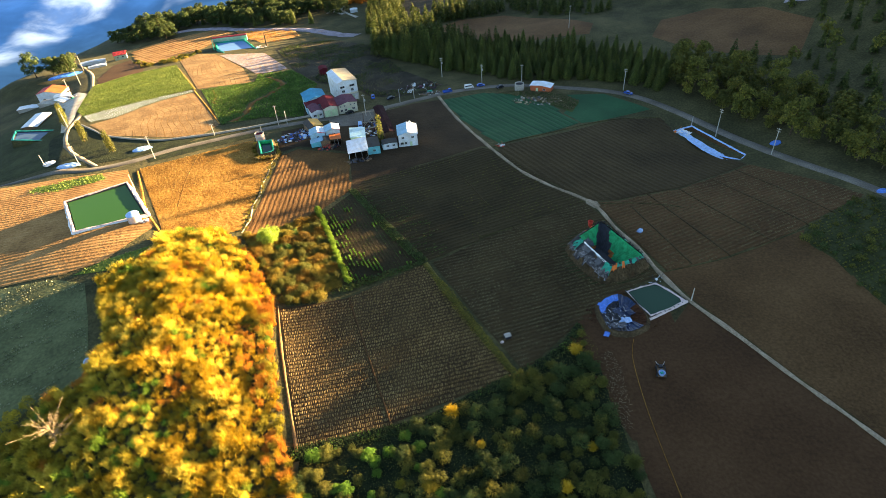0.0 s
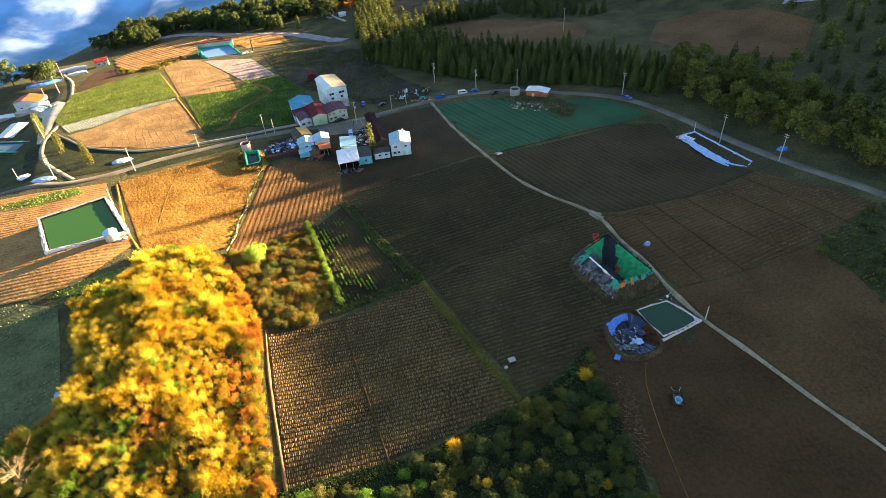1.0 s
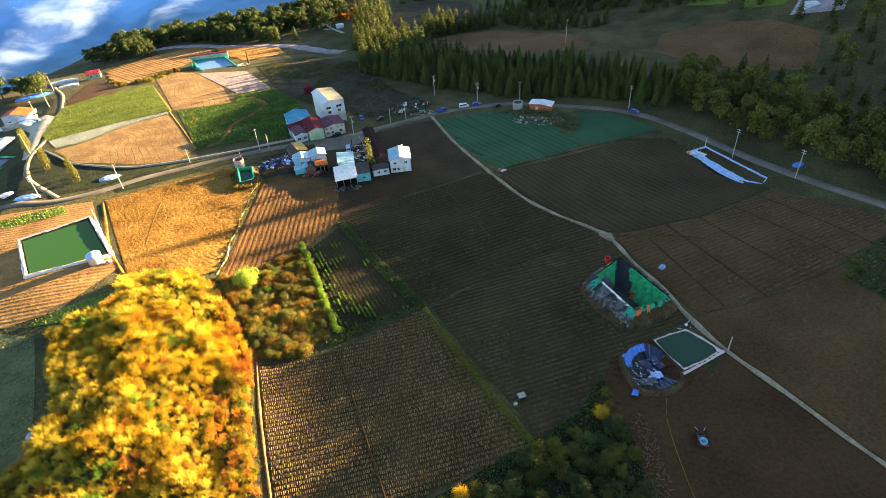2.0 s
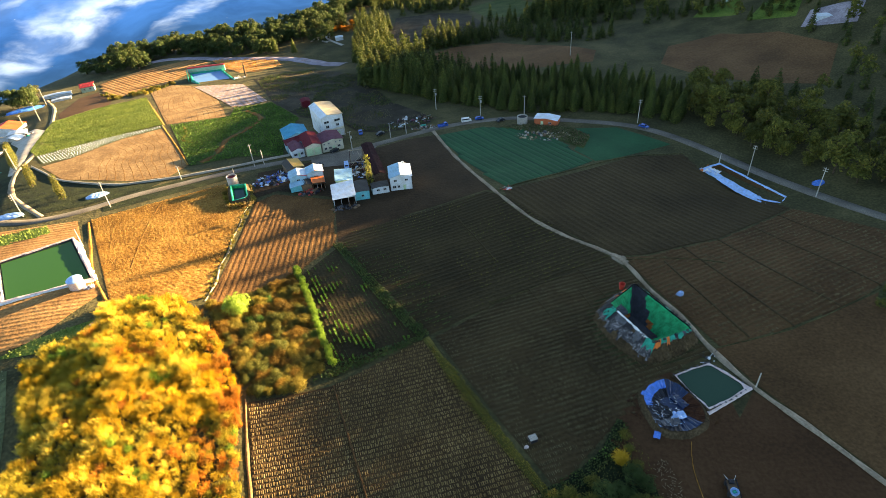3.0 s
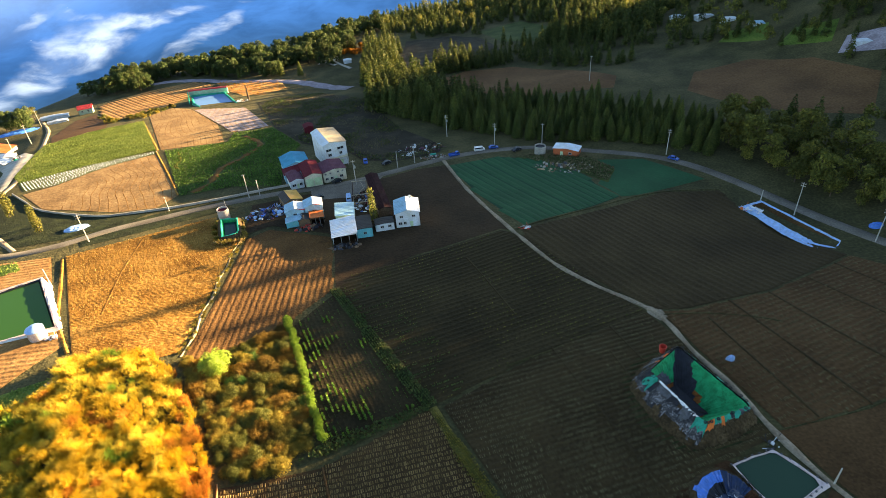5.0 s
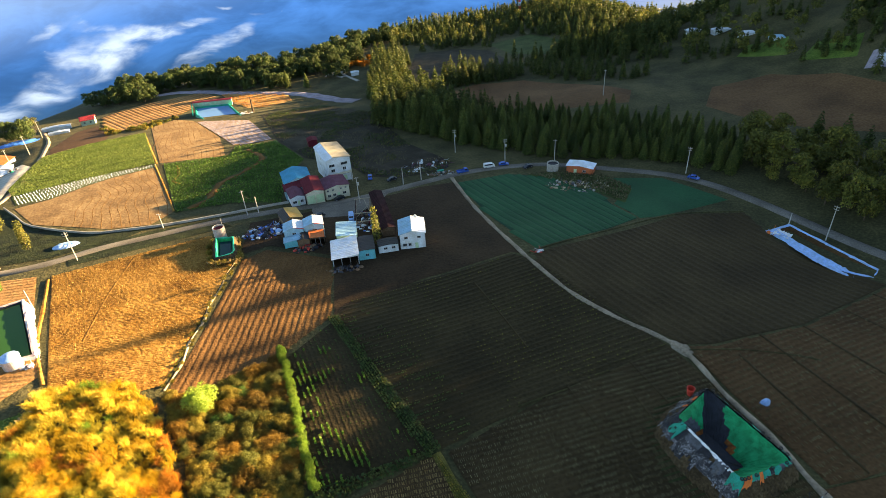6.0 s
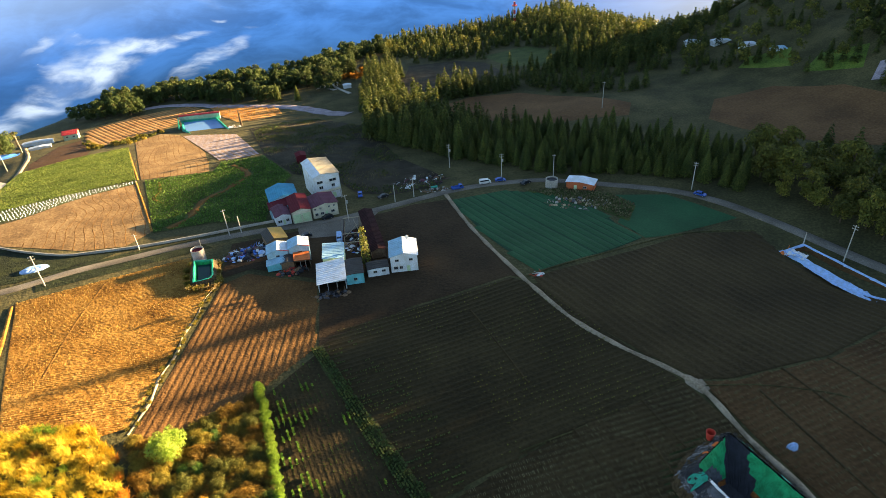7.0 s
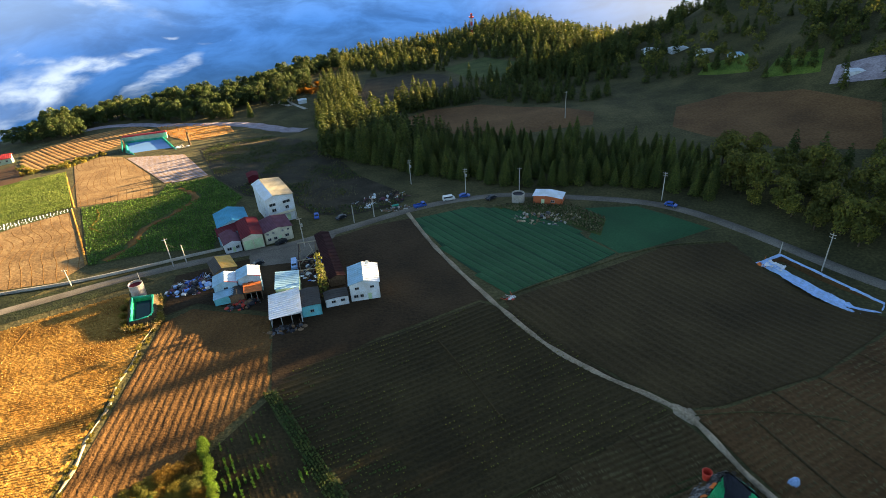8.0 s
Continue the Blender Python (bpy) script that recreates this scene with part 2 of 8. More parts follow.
CROP_LEAF = leafy("crop_leaves", ((0.1, (0.032, 0.075, 0.012)), (0.5, (0.068, 0.14, 0.024)), (0.9, (0.14, 0.22, 0.042))), 0.35)
YELLOW_LEAF = leafy("yellow_olive_leaves", ((0.1, (0.12, 0.12, 0.015)), (0.5, (0.3, 0.25, 0.025)), (0.9, (0.5, 0.38, 0.04))), 0.45)
BRIGHT_LEAF = leafy("bright_lime_leaves", ((0.1, (0.14, 0.24, 0.03)), (0.5, (0.3, 0.42, 0.06)), (0.9, (0.45, 0.52, 0.1))), 0.45)
DULL_STRAW = leafy("dull_straw", ((0.1, (0.06, 0.052, 0.026)), (0.5, (0.115, 0.1, 0.05)), (0.9, (0.2, 0.18, 0.095))), 0.15)
CYPRESS_LEAF = leafy("olive_gold_leaves", ((0.1, (0.09, 0.085, 0.015)), (0.5, (0.2, 0.16, 0.025)), (0.9, (0.34, 0.25, 0.04))), 0.35)
WISP_LEAF = leafy("grey_green_wisps", ((0.1, (0.12, 0.13, 0.075)), (0.5, (0.18, 0.19, 0.115)), (0.9, (0.27, 0.28, 0.18))), 0.3)
BRAMBLE_LEAF = leafy("bramble_leaves", ((0.1, (0.05, 0.042, 0.01)), (0.5, (0.19, 0.115, 0.02)), (0.9, (0.42, 0.23, 0.032))), 0.4)
VEG_LEAF = leafy("vegetable_leaves", ((0.1, (0.04, 0.1, 0.012)), (0.5, (0.085, 0.18, 0.022)), (0.9, (0.18, 0.28, 0.04))), 0.4)
CABBAGE = leafy("cabbage_leaves", ((0.1, (0.085, 0.135, 0.032)), (0.5, (0.19, 0.26, 0.055)), (0.9, (0.32, 0.37, 0.09))), 0.35)
GOLD_BLADE = leafy("golden_reed_blades", ((0.0, (0.14, 0.095, 0.008)), (0.3, (0.37, 0.24, 0.012)), (0.6, (0.55, 0.365, 0.022)), (0.85, (0.7, 0.5, 0.075)), (1.0, (0.48, 0.21, 0.014))), 0.45, 0.16)
PALE_BLADE = leafy("pale_reed_blades", ((0.0, (0.16, 0.13, 0.015)), (0.35, (0.38, 0.29, 0.03)), (0.65, (0.56, 0.43, 0.06)), (1.0, (0.66, 0.52, 0.12))), 0.45, 0.16)
STUBBLE_TUFT = leafy("stubble_tufts", ((0.1, (0.16, 0.085, 0.02)), (0.5, (0.33, 0.2, 0.05)), (0.9, (0.5, 0.34, 0.1))), 0.3)
STRAW = leafy("straw_tufts", ((0.1, (0.15, 0.105, 0.045)), (0.5, (0.27, 0.195, 0.082)), (0.9, (0.42, 0.32, 0.15))), 0.6)


# ---- shapes ----
class Geo:
    """Vertices and faces of one mesh, built up piece by piece."""

    def __init__(self):
        self.v, self.f = [], []

    def add(self, verts, faces):
        n = len(self.v)
        self.v.extend(verts)
        self.f.extend([tuple(i + n for i in f) for f in faces])
        return self

    def box(self, x0, y0, z0, x1, y1, z1, rz=0.0, cut=0.0):
        c, s, mx, my = math.cos(radians(rz)), math.sin(radians(rz)), (x0 + x1) / 2, (y0 + y1) / 2
        def q(x, y, z):
            return (mx + (x - mx) * c - (y - my) * s, my + (x - mx) * s + (y - my) * c, z)
        if cut:
            rings = [[q(x0 + a, y0 + a, z), q(x1 - a, y0 + a, z), q(x1 - a, y1 - a, z), q(x0 + a, y1 - a, z)]
                     for a, z in ((cut, z0), (0, z0 + cut), (0, z1 - cut), (cut, z1))]
            return self.loft(rings)
        return self.loft([[q(x0, y0, z), q(x1, y0, z), q(x1, y1, z), q(x0, y1, z)] for z in (z0, z1)])

    def loft(self, rings, caps=True, floor=True):
        n = len(rings[0])
        fs = []
        for k in range(len(rings) - 1):
            for i in range(n):
                j = (i + 1) % n
                fs.append((k * n + i, k * n + j, (k + 1) * n + j, (k + 1) * n + i))
        if caps:
            if floor:
                fs.append(tuple(range(n - 1, -1, -1)))
            fs.append(tuple(range((len(rings) - 1) * n, len(rings) * n)))
        return self.add([p for r in rings for p in r], fs)

    def tube(self, a, b, r0, r1, n=8):
        a, b = Vector(a), Vector(b)
        d = (b - a).normalized()
        u = d.orthogonal().normalized()
        w = d.cross(u)
        ring = lambda p, r: [tuple(p + u * (r * math.cos(t * math.tau / n)) + w * (r * math.sin(t * math.tau / n))) for t in range(n)]
        return self.loft([ring(a, r0), ring(b, r1)])


def mesh_of(name, geo, material):
    me = bpy.data.meshes.new(name)
    me.from_pydata(geo.v, [], geo.f)
    me.update()
    if material:
        me.materials.append(material)
    return me


def part(name, geo, material, parent=None, label=""):
    ob = new(name, mesh_of(name, geo, material) if isinstance(geo, Geo) else geo)
    if parent:
        ob.parent = parent
    if label:
        ob["label"] = label
    return ob


def sstep(a, b, v):
    u = min(1.0, max(0.0, (v - a) / (b - a)))
    return u * u * (3 - 2 * u)


def bump(x, y, cx, cy, r, h):
    return h * math.exp(-((x - cx) ** 2 + (y - cy) ** 2) / (r * r))


def height(x, y):
    u = min(1.05, max(-1.35, x / 200))
    v = min(1.35, max(-1.0, (y - 250) / 200))
    z = -4.41 - 15.46 * v - 8.33 * v * v + 5.35 * v ** 3
    z += u * (-1.69 + 5.74 * v + 5.7 * v * v) + u * u * (5.59 + 5.47 * v) + 7.29 * u ** 3
    z += bump(x, y, 108, 214, 38, -4.5) + bump(x, y, 112, 138, 38, 3.5) + bump(x, y, -122, 155, 40, 3.5)
    z += bump(x, y, -42, 112, 46, -1.6) + bump(x, y, -60, 104, 24, 1.5) + bump(x, y, 16, 216, 24, 2.5) + bump(x, y, -10, 146, 40, -1.0)
    z += bump(x, y, 78, 386, 36, 4) + bump(x, y, -90, 454, 30, -3.5) + bump(x, y, -250, 520, 50, 4)
    z += bump(x, y, -88, 136, 20, 4) + bump(x, y, -88, 100, 22, 5.5)
    # the bank west of the lane falls away
    z -= 0.17 * max(0.0, -181 - 0.48 * (y - 230) - x) * sstep(205, 225, y) * sstep(400, 370, y)
    # the land keeps falling gently to the north
    z -= (0.09 + 0.12 * sstep(120, 220, x)) * max(0.0, y - 520)
    # wooded hill to the east, which levels off into a plateau further north; its unseen crest is raised to shade the
    # fields
    xe = x - 0.55 * max(0.0, x - 186) * sstep(284, 318, y - 0.577 * x)
    z += (26.2 - 6.5 * sstep(285, 215, y) + 6.2 * sstep(320, 370, y) - 7.5 * sstep(487, 530, y) + 9.5 * sstep(545, 600, y) + 4 * sstep(620, 700, y)) * sstep(165, 285, xe) * sstep(60, 170, y) * (1 - 0.95 * sstep(720, 850, y))
    z -= (15 * sstep(395, 455, y - 0.577 * x) + 0.22 * max(0.0, y - 560)) * sstep(110, 190, x)
    # the edge of the terrace, with the deep valley behind
    edge = 575 + 205 * sstep(-175, -40, x)
    drop = max(y - edge, 0.75 * (-300 - x) if y > 200 else 0)
    if drop > 0:
        z -= 0.9 * drop * sstep(0, 60, drop)
    return z


def thing(name, x, y, rz, label, category, group="", sink=0.0, kind=""):
    e = new(name)
    e.empty_display_size = 0.5
    e.matrix_basis = pose(x, y, height(x, y) - sink, 0, 0, rz)
    return tagged(e, label, category, group, kind)


def inside(poly, x, y):
    hit = False
    for (x0, y0), (x1, y1) in zip(poly, poly[1:] + poly[:1]):
        if (y0 > y) != (y1 > y) and x < (x1 - x0) * (y - y0) / (y1 - y0) + x0:
            hit = not hit
    return hit


def scatter(poly, gap, rng, count=100000, tries=25):
    """Points in a polygon, no two nearer than gap."""
    xs, ys = [p[0] for p in poly], [p[1] for p in poly]
    cells, out = {}, []
    area = (max(xs) - min(xs)) * (max(ys) - min(ys))
    for _ in range(int(area / gap ** 2 * tries / 8)):
        x, y = rng.uniform(min(xs), max(xs)), rng.uniform(min(ys), max(ys))
        if not inside(poly, x, y):
            continue
        k = (int(x // gap), int(y // gap))
        near = [p for i in (-1, 0, 1) for j in (-1, 0, 1) for p in cells.get((k[0] + i, k[1] + j), ())]
        if all((p[0] - x) ** 2 + (p[1] - y) ** 2 > gap * gap for p in near):
            cells.setdefault(k, []).append((x, y))
            out.append((x, y))
            if len(out) >= count:
                break
    return out


def smooth_line(points, step):
    """A line through the points, in even steps of about that length."""
    out = []
    pts = [points[0], *points, points[-1]]
    for p0, p1, p2, p3 in zip(pts, pts[1:], pts[2:], pts[3:]):
        n = max(1, round(math.dist(p1, p2) / step))
        for k in range(n):
            t = k / n
            out.append(tuple(0.5 * (2 * b + (c - a) * t + (2 * a - 5 * b + 4 * c - d) * t * t + (3 * b - a - 3 * c + d) * t ** 3)
                             for a, b, c, d in zip(p0, p1, p2, p3)))
    return out + [points[-1]]


def strip(points, width, up, step=3.0, ragged=0.0, crown=0.05, seed=1):
    """A band of ground along a line: a road, a path."""
    rng, g = random.Random(seed), Geo()
    line = smooth_line(points, step)
    n = len(line)
    rows = []
    for i, (x, y) in enumerate(line):
        a, b = line[max(0, i - 1)], line[min(n - 1, i + 1)]
        d = math.dist(a, b) or 1
        nx, ny = -(b[1] - a[1]) / d, (b[0] - a[0]) / d
        w = width * (1 + ragged * 1.6 * noise.noise(Vector((x / 6, y / 6, seed))))
        row = []
        for s, h in ((-0.5, -0.25), (-0.46, up), (0, up + crown), (0.46, up), (0.5, -0.25)):
            px, py = x + nx * w * s, y + ny * w * s
            row.append((px, py, height(px, py) + h))
        rows.append(row)
    g.add([p for r in rows for p in r], [(i * 5 + k, i * 5 + k + 1, i * 5 + k + 6, i * 5 + k + 5) for i in range(n - 1) for k in range(4)])
    return g


def drape(poly, up, step=3.0):
    """A patch of ground with this outline, laid on the land."""
    bm = bmesh.new()
    bm.faces.new([bm.verts.new((x, y, 0)) for x, y in poly])
    for axis in (0, 1):
        lo, hi = min(p[axis] for p in poly), max(p[axis] for p in poly)
        c = lo + step
        while c < hi:
            co, no = [0, 0, 0], [0, 0, 0]
            co[axis], no[axis] = c, 1
            bmesh.ops.bisect_plane(bm, geom=bm.verts[:] + bm.edges[:] + bm.faces[:], plane_co=co, plane_no=no)
            c += step
    bm.normal_update()
    if bm.faces[:] and bm.faces[:][0].normal.z < 0:
        bmesh.ops.reverse_faces(bm, faces=bm.faces[:])
    rim = {v for v in bm.verts if v.is_boundary}
    bm.verts.index_update()
    g = Geo()
    g.v = [(v.co.x, v.co.y, height(v.co.x, v.co.y) + (up if v not in rim else 0.03)) for v in bm.verts]
    g.f = [tuple(v.index for v in f.verts) for f in bm.faces]
    bm.free()
    return g


def row_cuts(poly, angle, gap, rng, jitter=0.0):
    """The stretches of parallel lines, a gap apart, that lie inside a polygon."""
    a = radians(angle)
    d, nrm = (math.cos(a), math.sin(a)), (-math.sin(a), math.cos(a))
    off = [x * nrm[0] + y * nrm[1] for x, y in poly]
    o = min(off) + gap / 2
    while o < max(off):
        oo = o + rng.uniform(-1, 1) * jitter * gap
        cuts = []
        for (x0, y0), (x1, y1) in zip(poly, poly[1:] + poly[:1]):
            s0, s1 = x0 * nrm[0] + y0 * nrm[1] - oo, x1 * nrm[0] + y1 * nrm[1] - oo
            if (s0 > 0) != (s1 > 0):
                k = s0 / (s0 - s1)
                cuts.append((x0 + (x1 - x0) * k) * d[0] + (y0 + (y1 - y0) * k) * d[1])
        cuts.sort()
        for u0, u1 in zip(cuts[::2], cuts[1::2]):
            yield [(oo * nrm[0] + u * d[0], oo * nrm[1] + u * d[1]) for u in (u0 + 0.3, u1 - 0.3)]
        o += gap


def furrows(poly, angle, gap, wide, tall, seed=1, step=4.0, wave=0.0, bend=0.0, up=0.05, warp=0.0, gate=None):
    """Ridges of earth side by side across a field."""
    rng, g = random.Random(seed), Geo()
    for (a, b) in row_cuts(poly, angle, gap, rng, 0.08):
        length = math.dist(a, b)
        if length < 2:
            continue
        n = max(2, round(length / step))
        nx, ny = -(b[1] - a[1]) / length, (b[0] - a[0]) / length
        vs, keep = [], []
        for i in range(n + 1):
            t = i / n
            x, y = a[0] + (b[0] - a[0]) * t, a[1] + (b[1] - a[1]) * t
            w = rng.uniform(-1, 1) * wave + bend * math.sin(t * math.pi) + warp * math.sin(t * math.pi) * noise.noise(Vector((x / 24, y / 24, seed * 1.7)))
            x, y = x + nx * w, y + ny * w
            keep.append(gate is None or gate(x, y))
            h = tall * rng.uniform(0.75, 1.2)
            for s, k in ((-0.5, 0), (-0.12, h), (0.12, h), (0.5, 0)):
                px, py = x + nx * wide * s, y + ny * wide * s
                vs.append((px, py, height(px, py) + up + k))
        g.add(vs, [(i * 4 + k, i * 4 + k + 1, i * 4 + k + 5, i * 4 + k + 4) for i in range(n) if keep[i] for k in range(3)])
    return g


def cards(c, nrm, size, aspect, rng):
    """Leaf-shaped four-sided pieces at centres c with normals nrm."""
    k = len(c)
    nrm = nrm / (np.linalg.norm(nrm, axis=1, keepdims=True) + 1e-9)
    t = np.cross(nrm, rng.normal(size=(k, 3)))
    t /= np.linalg.norm(t, axis=1, keepdims=True) + 1e-9
    b = np.cross(nrm, t)
    s = size[:, None]
    v = np.stack([c - t * s, c - b * s * aspect + nrm * s * 0.2, c + t * s, c + b * s * aspect + nrm * s * 0.2], 1).reshape(-1, 3)
    g = Geo()
    g.v = [tuple(p) for p in v.tolist()]
    g.f = [(4 * i, 4 * i + 1, 4 * i + 2, 4 * i + 3) for i in range(k)]
    return g


def blob_leaves(blobs, per_area, size, rng, aspect=0.6, droop=0.0):
    """Leaf clumps over lumps (x, y, z, r, rz), denser on top."""
    cs, ns = [], []
    for x, y, z, r, rz in blobs:
        k = max(6, int(per_area * 4 * r * r))
        d = rng.normal(size=(k, 3))
        d /= np.linalg.norm(d, axis=1, keepdims=True)
        d[:, 2] = np.where(d[:, 2] < -0.35, -d[:, 2], d[:, 2])
        f = rng.uniform(0.72, 1.08, size=(k, 1))
        cs.append(np.array([x, y, z]) + d * f * np.array([r, r, rz]))
        ns.append(d + rng.normal(size=(k, 3)) * 0.45 + np.array([0, 0, 0.25 - droop]))
    c, nn = np.concatenate(cs), np.concatenate(ns)
    return cards(c, nn, size * rng.uniform(0.6, 1.3, len(c)), aspect, rng)


def shrub_geo(seed, r, h, n, per_area, size, aspect=0.38, b0=0.2, b1=0.4):
    rng = np.random.default_rng(seed)
    blobs = []
    for i in range(n):
        a, q = rng.uniform(0, math.tau), r * math.sqrt(rng.uniform(0, 1)) * 0.8
        br = r * rng.uniform(b0, b1)
        blobs.append((q * math.cos(a), q * math.sin(a), h * rng.uniform(0.35, 0.85) * (1 - 0.35 * q / r), br, br * rng.uniform(0.9, 1.6)))
    blobs.append((0, 0, h * 0.35, r * 0.8, h * 0.42))
    return blob_leaves(blobs, per_area, size, rng, aspect)


def conifer_geo(seed, h, r, n=420, fat=1.0):
    """The crown of a conifer: sprays that hang outward from the stem in tiers."""
    rng = np.random.default_rng(seed)
    t = np.clip(rng.beta(1.1, 1.5, n), 0.0, 0.98)
    tier = np.floor(t * 11) / 11 + rng.uniform(0, 0.06, n)
    z = h * (0.12 + 0.88 * tier)
    reach = r * (1 - tier) ** 0.8 * rng.uniform(0.35, 1.1, n) + 0.12
    a = rng.uniform(0, math.tau, n)
    d = np.stack([np.cos(a), np.sin(a), np.zeros(n)], 1)
    c = d * reach[:, None] + np.stack([np.zeros(n), np.zeros(n), z - 0.35 * reach], 1)
    nn = d * 0.6 + np.array([0, 0, 0.8]) + rng.normal(size=(n, 3)) * 0.25
    g = cards(c, nn, 0.42 * fat * (0.5 + r / 3.2 * (1 - 0.6 * tier)) * rng.uniform(0.7, 1.3, n), 0.55, rng)
    g.tube((0, 0, h * 0.9), (0, 0, h * 1.03), 0.1, 0.02, 4)
    return g


def trunk_geo(h, r, limbs, rng, spread=0.0):
    g = Geo()
    lean = rng.uniform(-0.03, 0.03) * h
    g.tube((0, 0, -0.4), (lean * 0.5, 0, h * 0.5), r, r * 0.7, 7)
    g.tube((lean * 0.5, 0, h * 0.5), (lean, 0, h), r * 0.7, r * 0.25, 7)
    for _ in range(limbs):
        z, a = h * rng.uniform(0.4, 0.85), rng.uniform(0, math.tau)
        q = spread * rng.uniform(0.5, 1)
        g.tube((lean * z / h, 0, z), (q * math.cos(a), q * math.sin(a), z + q * 0.7), r * 0.4, r * 0.1, 5)
    return g


def bars(poly, angle, gap, along, wide, long, tall, seed, keep=1.0, gate=None, up=0.1, loose=0.0):
    """Short low ridges set across the rows of a field: mulched plants, covers."""
    rng, g = random.Random(seed), Geo()
    for a, b in row_cuts(poly, angle, gap, rng, 0.04):
        n = int(math.dist(a, b) / along)
        if n < 1:
            continue
        dx, dy = (b[0] - a[0]) / math.dist(a, b), (b[1] - a[1]) / math.dist(a, b)
        for i in range(n):
            t = (i + rng.uniform(0.35 - 0.35 * loose, 0.65 + 0.35 * loose)) / n
            off = rng.uniform(-0.4, 0.4) * loose * gap
            x, y = a[0] + (b[0] - a[0]) * t - dy * off, a[1] + (b[1] - a[1]) * t + dx * off
            if rng.random() > keep or (gate and not gate(x, y)):
                continue
            w, l, h, z = wide * rng.uniform(0.7, 1.2), long * rng.uniform(0.7, 1.15), tall * rng.uniform(0.7, 1.3), height(x, y) + up
            q = lambda u, v, k: (x + dx * u - dy * v, y + dy * u + dx * v, z + k)
            g.add([q(-w / 2, -l / 2, 0), q(w / 2, -l / 2, 0), q(w / 2, l / 2, 0), q(-w / 2, l / 2, 0), q(0, -l * 0.36, h), q(0, l * 0.36, h)],
                  [(0, 1, 4), (1, 2, 5, 4), (2, 3, 5), (3, 0, 4, 5)])
    return g


def tussock(rng, blades, r, h, wide=0.05):
    """A clump of tall grass: thin blades that rise from a small foot, arch outward and droop at the tips."""
    a = rng.uniform(0, math.tau, blades)
    q = rng.uniform(0, 1, blades) ** 0.6
    d = np.stack([np.cos(a), np.sin(a), np.zeros(blades)], 1)
    ln = rng.uniform(0.65, 1.15, blades)[:, None]
    b = rng.uniform(0, math.tau, blades)
    p = r * 0.6 * np.sqrt(rng.uniform(0, 1, blades))
    foot = np.stack([np.cos(b) * p, np.sin(b) * p, np.zeros(blades)], 1)
    up = np.array([0, 0, 1.0])
    knee = foot + d * (q * r * 0.42)[:, None] * ln + up * h * 0.62 * ln
    tip = foot + d * (q * r * 0.85 + 0.25)[:, None] * ln + up * (h * (0.98 - 0.42 * q))[:, None] * ln
    side = np.stack([-np.sin(a), np.cos(a), rng.uniform(-0.4, 0.4, blades)], 1) * (wide * rng.uniform(0.7, 1.4, blades))[:, None]
    return np.stack([foot - side * 0.6, foot + side * 0.6, knee - side, knee + side, tip + side * 0.7 - up * 0.015 * h, tip], 1).reshape(-1, 3)


def blade_geo(v):
    g = Geo()
    g.v = [tuple(p) for p in v.tolist()]
    for i in range(0, len(g.v), 6):
        g.f += [(i, i + 1, i + 3, i + 2), (i + 2, i + 3, i + 4, i + 5)]
    return g

# ---- the land ----


def grid_axis(lo, fine0, fine1, hi, fine, coarse):
    out, v = [], lo
    while v < hi:
        out.append(v)
        gap = max(0, fine0 - v, v - fine1)
        v += min(coarse, fine + gap * 0.08)
    return out + [hi]


gx, gy = grid_axis(-900, -260, 200, 900, 5.0, 40), grid_axis(-500, 50, 480, 1150, 5.0, 40)
land = Geo()
land.v = [(x, y, height(x, y) - 0.06) for y in gy for x in gx]
land.f = [(j * len(gx) + i, j * len(gx) + i + 1, (j + 1) * len(gx) + i + 1, (j + 1) * len(gx) + i) for j in range(len(gy) - 1) for i in range(len(gx) - 1)]
ground = part("ground", land, GRASS)
tagged(ground, "uneven hillside of dry brown and olive grass", "ground", kind="structure")
for p in ground.data.polygons:
    p.use_smooth = True

# the deep valley with its far slopes and low cloud, kilometres off
hz = Geo()
NA, RADII = 160, (860, 1050, 1300, 1600, 1950, 2350, 2800, 3300, 3800, 4300, 4700)
for k, rad in enumerate(RADII):
    for i in range(NA):
        a = i * math.tau / NA
        x, y = rad * math.sin(a), rad * math.cos(a)
        base = -430 + 560 * sstep(2300, 4700, rad)
        q = noise.fractal(Vector((x / 900, y / 900, 3.1)), 1.0, 2.0, 4) * 170
        hz.v.append((x, y, base + q * (0.6 if k else 0.2)))
hz.f = [(k * NA + i, k * NA + (i + 1) % NA, (k + 1) * NA + (i + 1) % NA, (k + 1) * NA + i) for k in range(len(RADII) - 1) for i in range(NA)]
HAZE = bpy.data.materials.new("hazy_valley")
HAZE.use_nodes = True
n, l = HAZE.node_tree.nodes, HAZE.node_tree.links
n.remove(n["Principled BSDF"])
pos = n.new("ShaderNodeNewGeometry")


def calc(op, a, b=0.0, c=0.0):
    """One sum of the valley's material: numbers or sockets in, a socket out."""
    k = n.new("ShaderNodeMath")
    k.operation = op
    for i, v in enumerate((a, b, c)):
        if isinstance(v, (int, float)):
            k.inputs[i].default_value = v
        else:
            l.new(v, k.inputs[i])
    return k.outputs[0]


def spread(value, lo, hi, to_lo=0.0, to_hi=1.0):
    k = n.new("ShaderNodeMapRange")
    k.interpolation_type = "SMOOTHSTEP"
    for name, v in (("From Min", lo), ("From Max", hi), ("To Min", to_lo), ("To Max", to_hi)):
        k.inputs[name].default_value = v
    l.new(value, k.inputs["Value"])
    return k.outputs[0]


